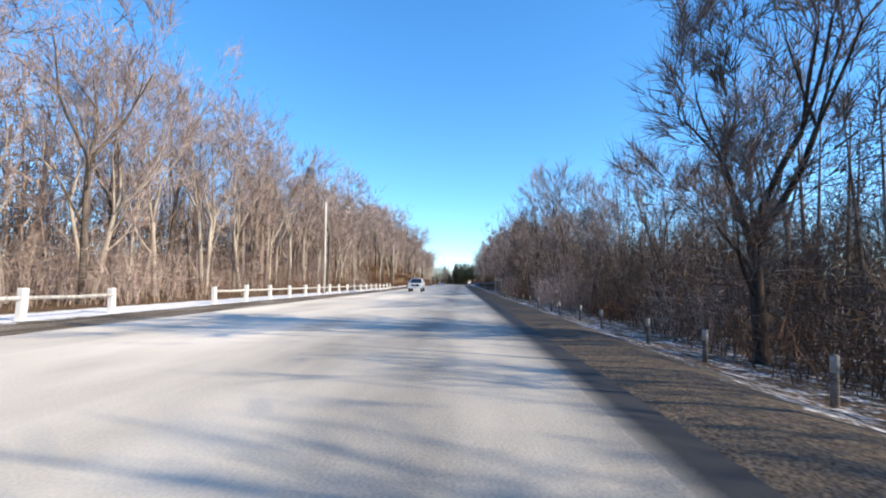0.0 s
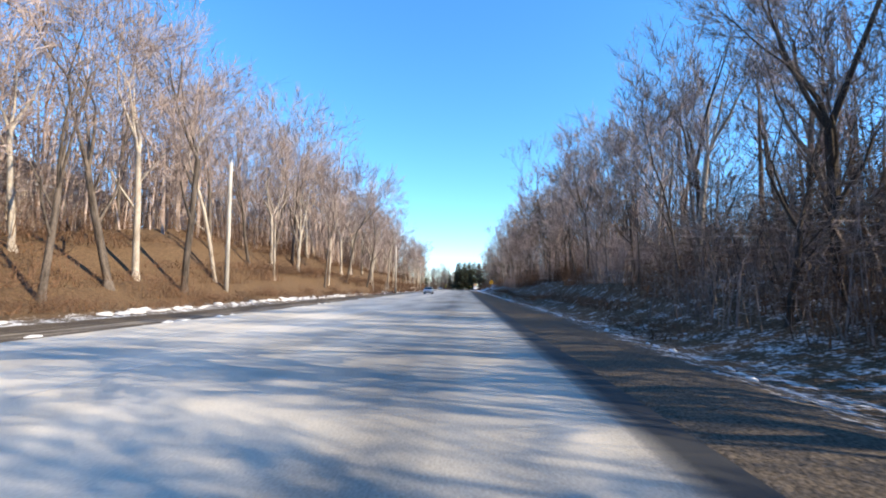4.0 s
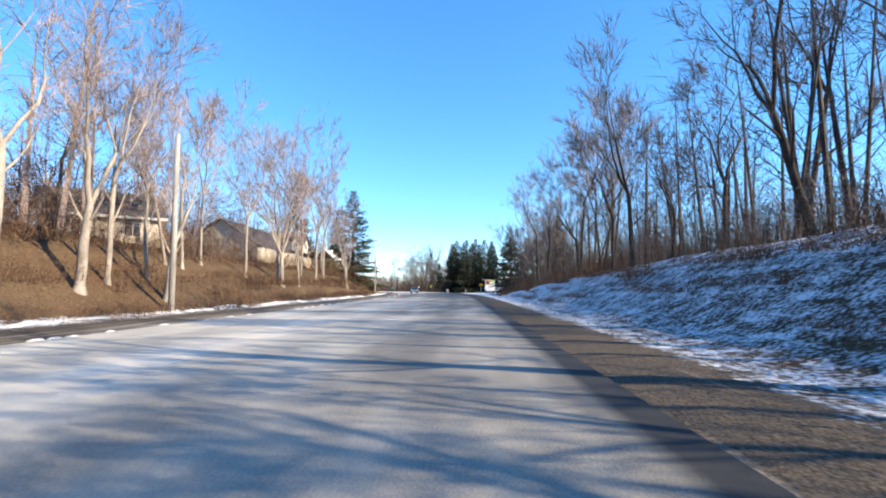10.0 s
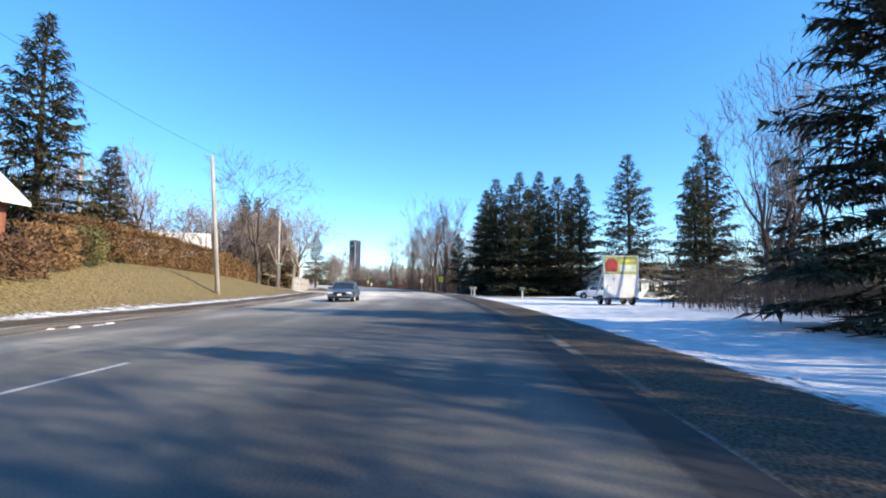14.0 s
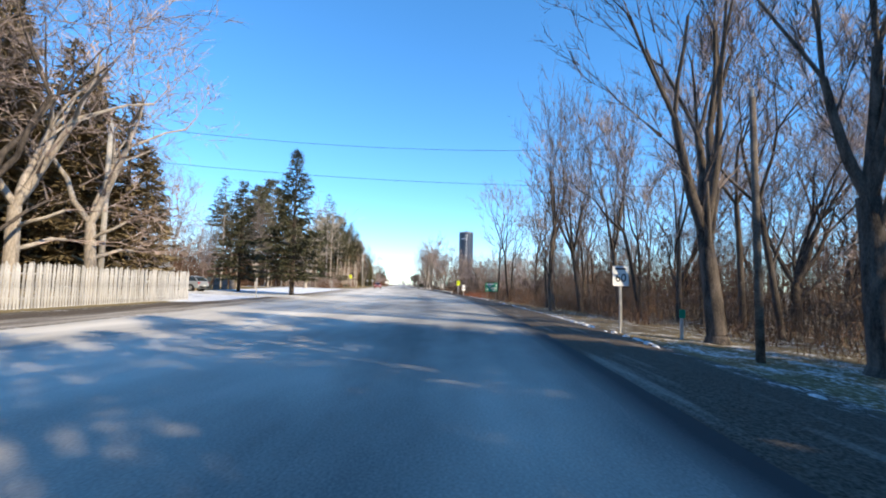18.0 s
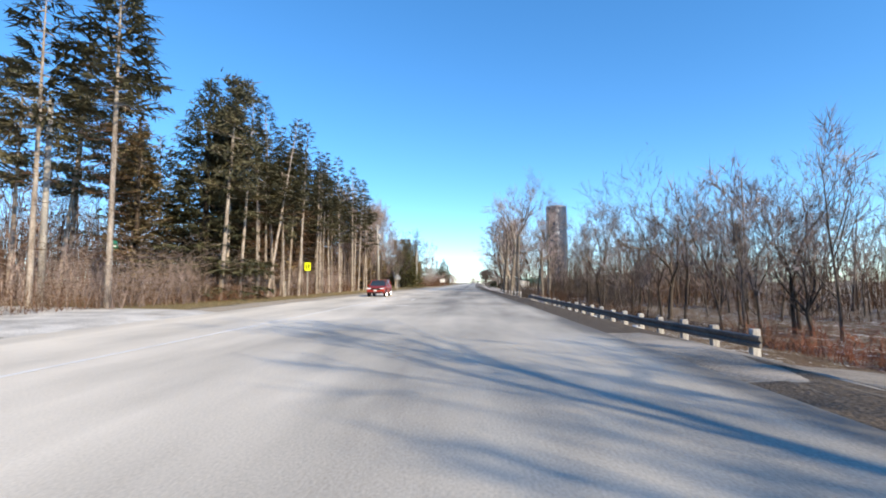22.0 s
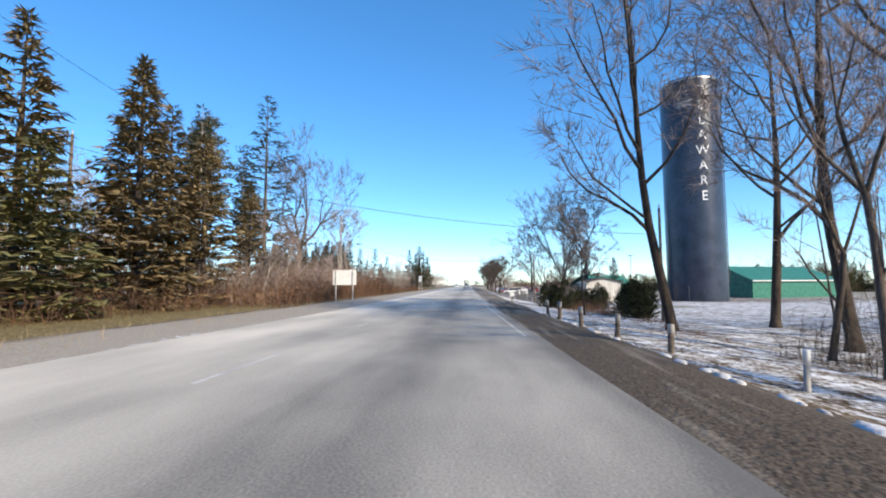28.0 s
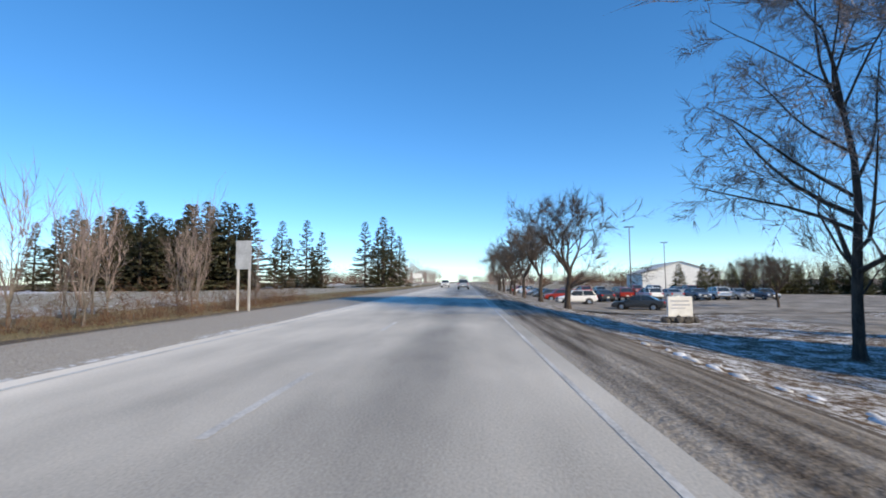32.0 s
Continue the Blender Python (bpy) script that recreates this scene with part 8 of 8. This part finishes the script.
put(car("sedan", CAR_BLUE, "grey-blue sedan on the oncoming lane of the bend"), 356.8, -7.3, z=0.004, turn=180)
put(car("hatch", CAR_SILVER, "pale silver hatchback parked in the driveway"), 450, -24.5, turn=80)
put(car("hatch", CAR_WHITE, "white hatchback parked beside the white house"), 373.5, 19.5, turn=70)
put(car("suv", CAR_SILVER, "silver SUV ahead on the straight", "SUV", "suv"), 775, -0.3, z=0.004)
put(car("suv", CAR_WHITE, "white SUV on the oncoming lane far ahead", "SUV", "suv"), 800, -4.4, z=0.004, turn=180)
put(car("sedan", CAR_DARK, "dark sedan parked beside the entrance sign"), 741, 16.5, turn=60)
random.seed(31)
LOT = [park(car(k, p, l, "car")) for k, p, l in (("sedan", CAR_DARK, "dark sedan parked in the gravel lot"), ("suv", CAR_WHITE, "white SUV parked in the gravel lot"), ("hatch", CAR_BLUE, "blue-grey hatchback parked in the gravel lot"), ("suv", CAR_RED, "red SUV parked in the gravel lot"), ("sedan", CAR_SILVER, "silver sedan parked in the gravel lot"))]
for i in range(16):
    put(copy_thing(LOT[(i * 3 + i // 5) % 5], Matrix.Identity(4)), 758 + (i % 2) * 1.0 + 3.0 * random.random() + (i // 8) * 20, 18 + (i % 8) * 3.1, z=None, turn=random.choice((0, 180)) + random.uniform(-4, 4)).location.z += 0.10
for i in range(8):
    put(copy_thing(LOT[(i * 2 + 1) % 5], Matrix.Identity(4)), 752 + i * 9.5, 13.2, turn=90 + random.uniform(-5, 5))

# ---- hedges and shrubs ----
def leafy_box(name, label, length, depth, height, material, count, seed, category="hedge"):
    random.seed(seed)
    ob = thing(name, label, category)
    g = Geo()
    for _ in range(count):
        side = random.random()
        x = random.uniform(-length / 2, length / 2)
        wob = 0.15 * noise.noise((x * 0.6, seed, 0))
        if side < 0.45:
            p = Vector((x, -depth / 2 + random.gauss(0, 0.12), random.uniform(-0.2, height + wob)))
        elif side < 0.7:
            p = Vector((x, random.uniform(-depth / 2, depth / 2), height + wob + random.gauss(0, 0.10)))
        else:
            p = Vector((x, random.uniform(-depth / 2, depth / 2), random.uniform(-0.2, height)))
        d = Vector((random.gauss(0, 1), random.gauss(-0.4, 1), random.gauss(0.5, 0.8))).normalized()
        g.blade(p, p + d * random.uniform(0.14, 0.34), random.uniform(0.06, 0.15))
    part("foliage", g, material, ob)
    g = Geo()
    for k in range(int(length * 3)):
        x = random.uniform(-length / 2, length / 2)
        g.tube([Vector((x, random.uniform(-0.3, 0.3), -0.3)), Vector((x + random.gauss(0, 0.2), random.uniform(-0.4, 0.4), height * 0.9))], [0.02, 0.006], 3)
    part("stem", g, BARK_DARK, ob)
    return ob


for k in range(9):
    put(leafy_box("hedge", "clipped russet beech hedge above the lawn", 5.2, 1.6, 2.5, HEDGE, 3200, 500 + k), 353 + k * 5.0, -24.3, turn=90)
for k, (s, u, h) in enumerate([(333, -19.6, 1.5), (337.5, -20.2, 1.9), (341, -19.4, 1.4), (345, -20.6, 1.8), (349, -21.6, 1.7), (329.5, -17.6, 1.1)]):
    put(leafy_box("shrub", "unclipped brown and olive shrubs on the slope below the house", 3.6, 1.9, h, (HEDGE, CEDAR, TWIG_BROWN)[k % 3], 1500, 540 + k, "shrub"), s, u, turn=90 + k * 7)
for k in range(3):
    put(leafy_box("hedge", "tall olive evergreen hedge beside the porch", 4.0, 1.6, 2.4, CEDAR, 2400, 520 + k), 315 + k * 3.7, -23.6, turn=90)
JUNIPER_LEAF = mat("juniper_foliage", (0.012, 0.018, 0.009), 0.85, scale=1.2, second=(0.045, 0.050, 0.022), random_tint=0.2)


def juniper(seed, height, radius):
    """A dense bush of several upright rounded plumes."""
    random.seed(seed)
    ob = thing("juniper_bush", "dense dark juniper bush beside the snowy drive", "bush", "juniper bushes")
    g1, g2 = Geo(), Geo()
    for k in range(11):
        a, q = random.uniform(0, 6.28), radius * math.sqrt(random.random()) * 0.75
        c = Vector((math.cos(a) * q, math.sin(a) * q, 0))
        h = height * (1.08 - 0.75 * q / radius) * random.uniform(0.8, 1.05)
        w = radius * random.uniform(0.32, 0.5)
        g1.tube([c * 0.4 - Vector((0, 0, 0.3)), c + Vector((0, 0, h * 0.5)), c + Vector((0, 0, h * 0.9))], [0.05, 0.03, 0.01], 4)
        for _ in range(640):
            f = random.random() ** 0.8
            ww = w * math.sin(math.pi * min(1, 0.18 + 0.82 * f)) ** 0.6 * random.uniform(0.5, 1.05)
            b = random.uniform(0, 6.28)
            p = c + Vector((math.cos(b) * ww, math.sin(b) * ww, f * h))
            d = Vector((math.cos(b) * 0.7, math.sin(b) * 0.7, random.uniform(0.2, 1.2))).normalized()
            g2.blade(p, p + (d + Vector((random.gauss(0, 0.4), random.gauss(0, 0.4), 0))) * random.uniform(0.14, 0.38), random.uniform(0.03, 0.075))
    part("stem", g1, BARK_DARK, ob)
    part("crown", g2, JUNIPER_LEAF, ob)
    return ob


JUNIPER = park(juniper(530, 3.4, 1.7))
for s, u, z in [(656.2, 8.6, 1.0), (663, 11.6, 0.8), (645, 11.6, 0.98), (662.5, 14, 0.9), (668, 13.6, 0.8), (653, 14.5, 0.9)]:
    plant(JUNIPER, s, u, z)
lay("undergrowth", BRUSH, 646, 660, 10.6, 4.5, L_BRUSH, "brush", 0.6, (0.3, 0.5))
lay("dry_weeds", WEEDS, 650, 672, 11.5, 8, L_WEED, "weeds", 1.0, (0.4, 0.6))

# ---- ploughed snow along the edges ----
def windrow(s0, s1, u_of, size, seed, label):
    """A low broken ridge of crusted snow lumps."""
    random.seed(seed)
    g = Geo()
    s = s0
    while s < s1:
        if noise.noise((s * 0.11, seed, 0)) > -0.15:
            u = u_of(s) + random.gauss(0, 0.22)
            r = size * random.uniform(0.4, 1.3)
            c = at(s, u, lie(s, u) + r * 0.05)
            k = len(g.v)
            n = 7
            h = heading(s)
            for lev, (rr, zz) in enumerate(((1.5, -0.3), (1.1, 0.35), (0.5, 0.62))):
                for j in range(n):
                    a = 2 * math.pi * j / n
                    q = rr * r * random.uniform(0.75, 1.25)
                    lx, ly = math.cos(a) * q, math.sin(a) * q * 2.2
                    g.v.append(c + Vector((lx * math.cos(h) + ly * math.sin(h), -lx * math.sin(h) + ly * math.cos(h), zz * r * random.uniform(0.7, 1.2))))
            for lev in range(2):
                for j in range(n):
                    a, b = k + lev * n + j, k + lev * n + (j + 1) % n
                    g.f.append((a, b, b + n, a + n))
            g.f.append(tuple(k + 2 * n + j for j in range(n)))
        s += random.uniform(0.25, 0.9)
    return tagged(new("snow_ridge", g.mesh("snow_ridge", SNOW_LUMP, True)), label, "snow", kind="stuff")


SNOW_LUMP = mat("dirty_crusted_snow", (0.55, 0.53, 0.50), 0.9, scale=2.5, second=(0.82, 0.82, 0.83), bump=0.6, bump_scale=14)
windrow(70, 345, lambda s: steps(s, LEFT_EDGE) - 0.2, 0.10, 61, "broken ridge of ploughed snow along the far edge")
windrow(60, 330, lambda s: steps(s, LEFT_EDGE) - 4.3, 0.16, 62, "broken bank of old snow at the foot of the slope")
windrow(95, 340, lambda s: steps(s, RIGHT_EDGE) + 3.2, 0.05, 63, "thin line of crusted snow beside the shoulder")
windrow(540, 640, lambda s: steps(s, RIGHT_EDGE) + 2.6, 0.07, 64, "scattered crusts of snow on the gravel shoulder")
windrow(636, 720, lambda s: steps(s, RIGHT_EDGE) + 3.9, 0.09, 65, "scattered crusts of snow on the verge")
windrow(405, 470, lambda s: steps(s, RIGHT_EDGE) + 3.0, 0.08, 66, "thin line of crusted snow beside the shoulder")
windrow(496, 540, lambda s: 6.6, 0.08, 67, "scattered crusts of snow below the guardrail")
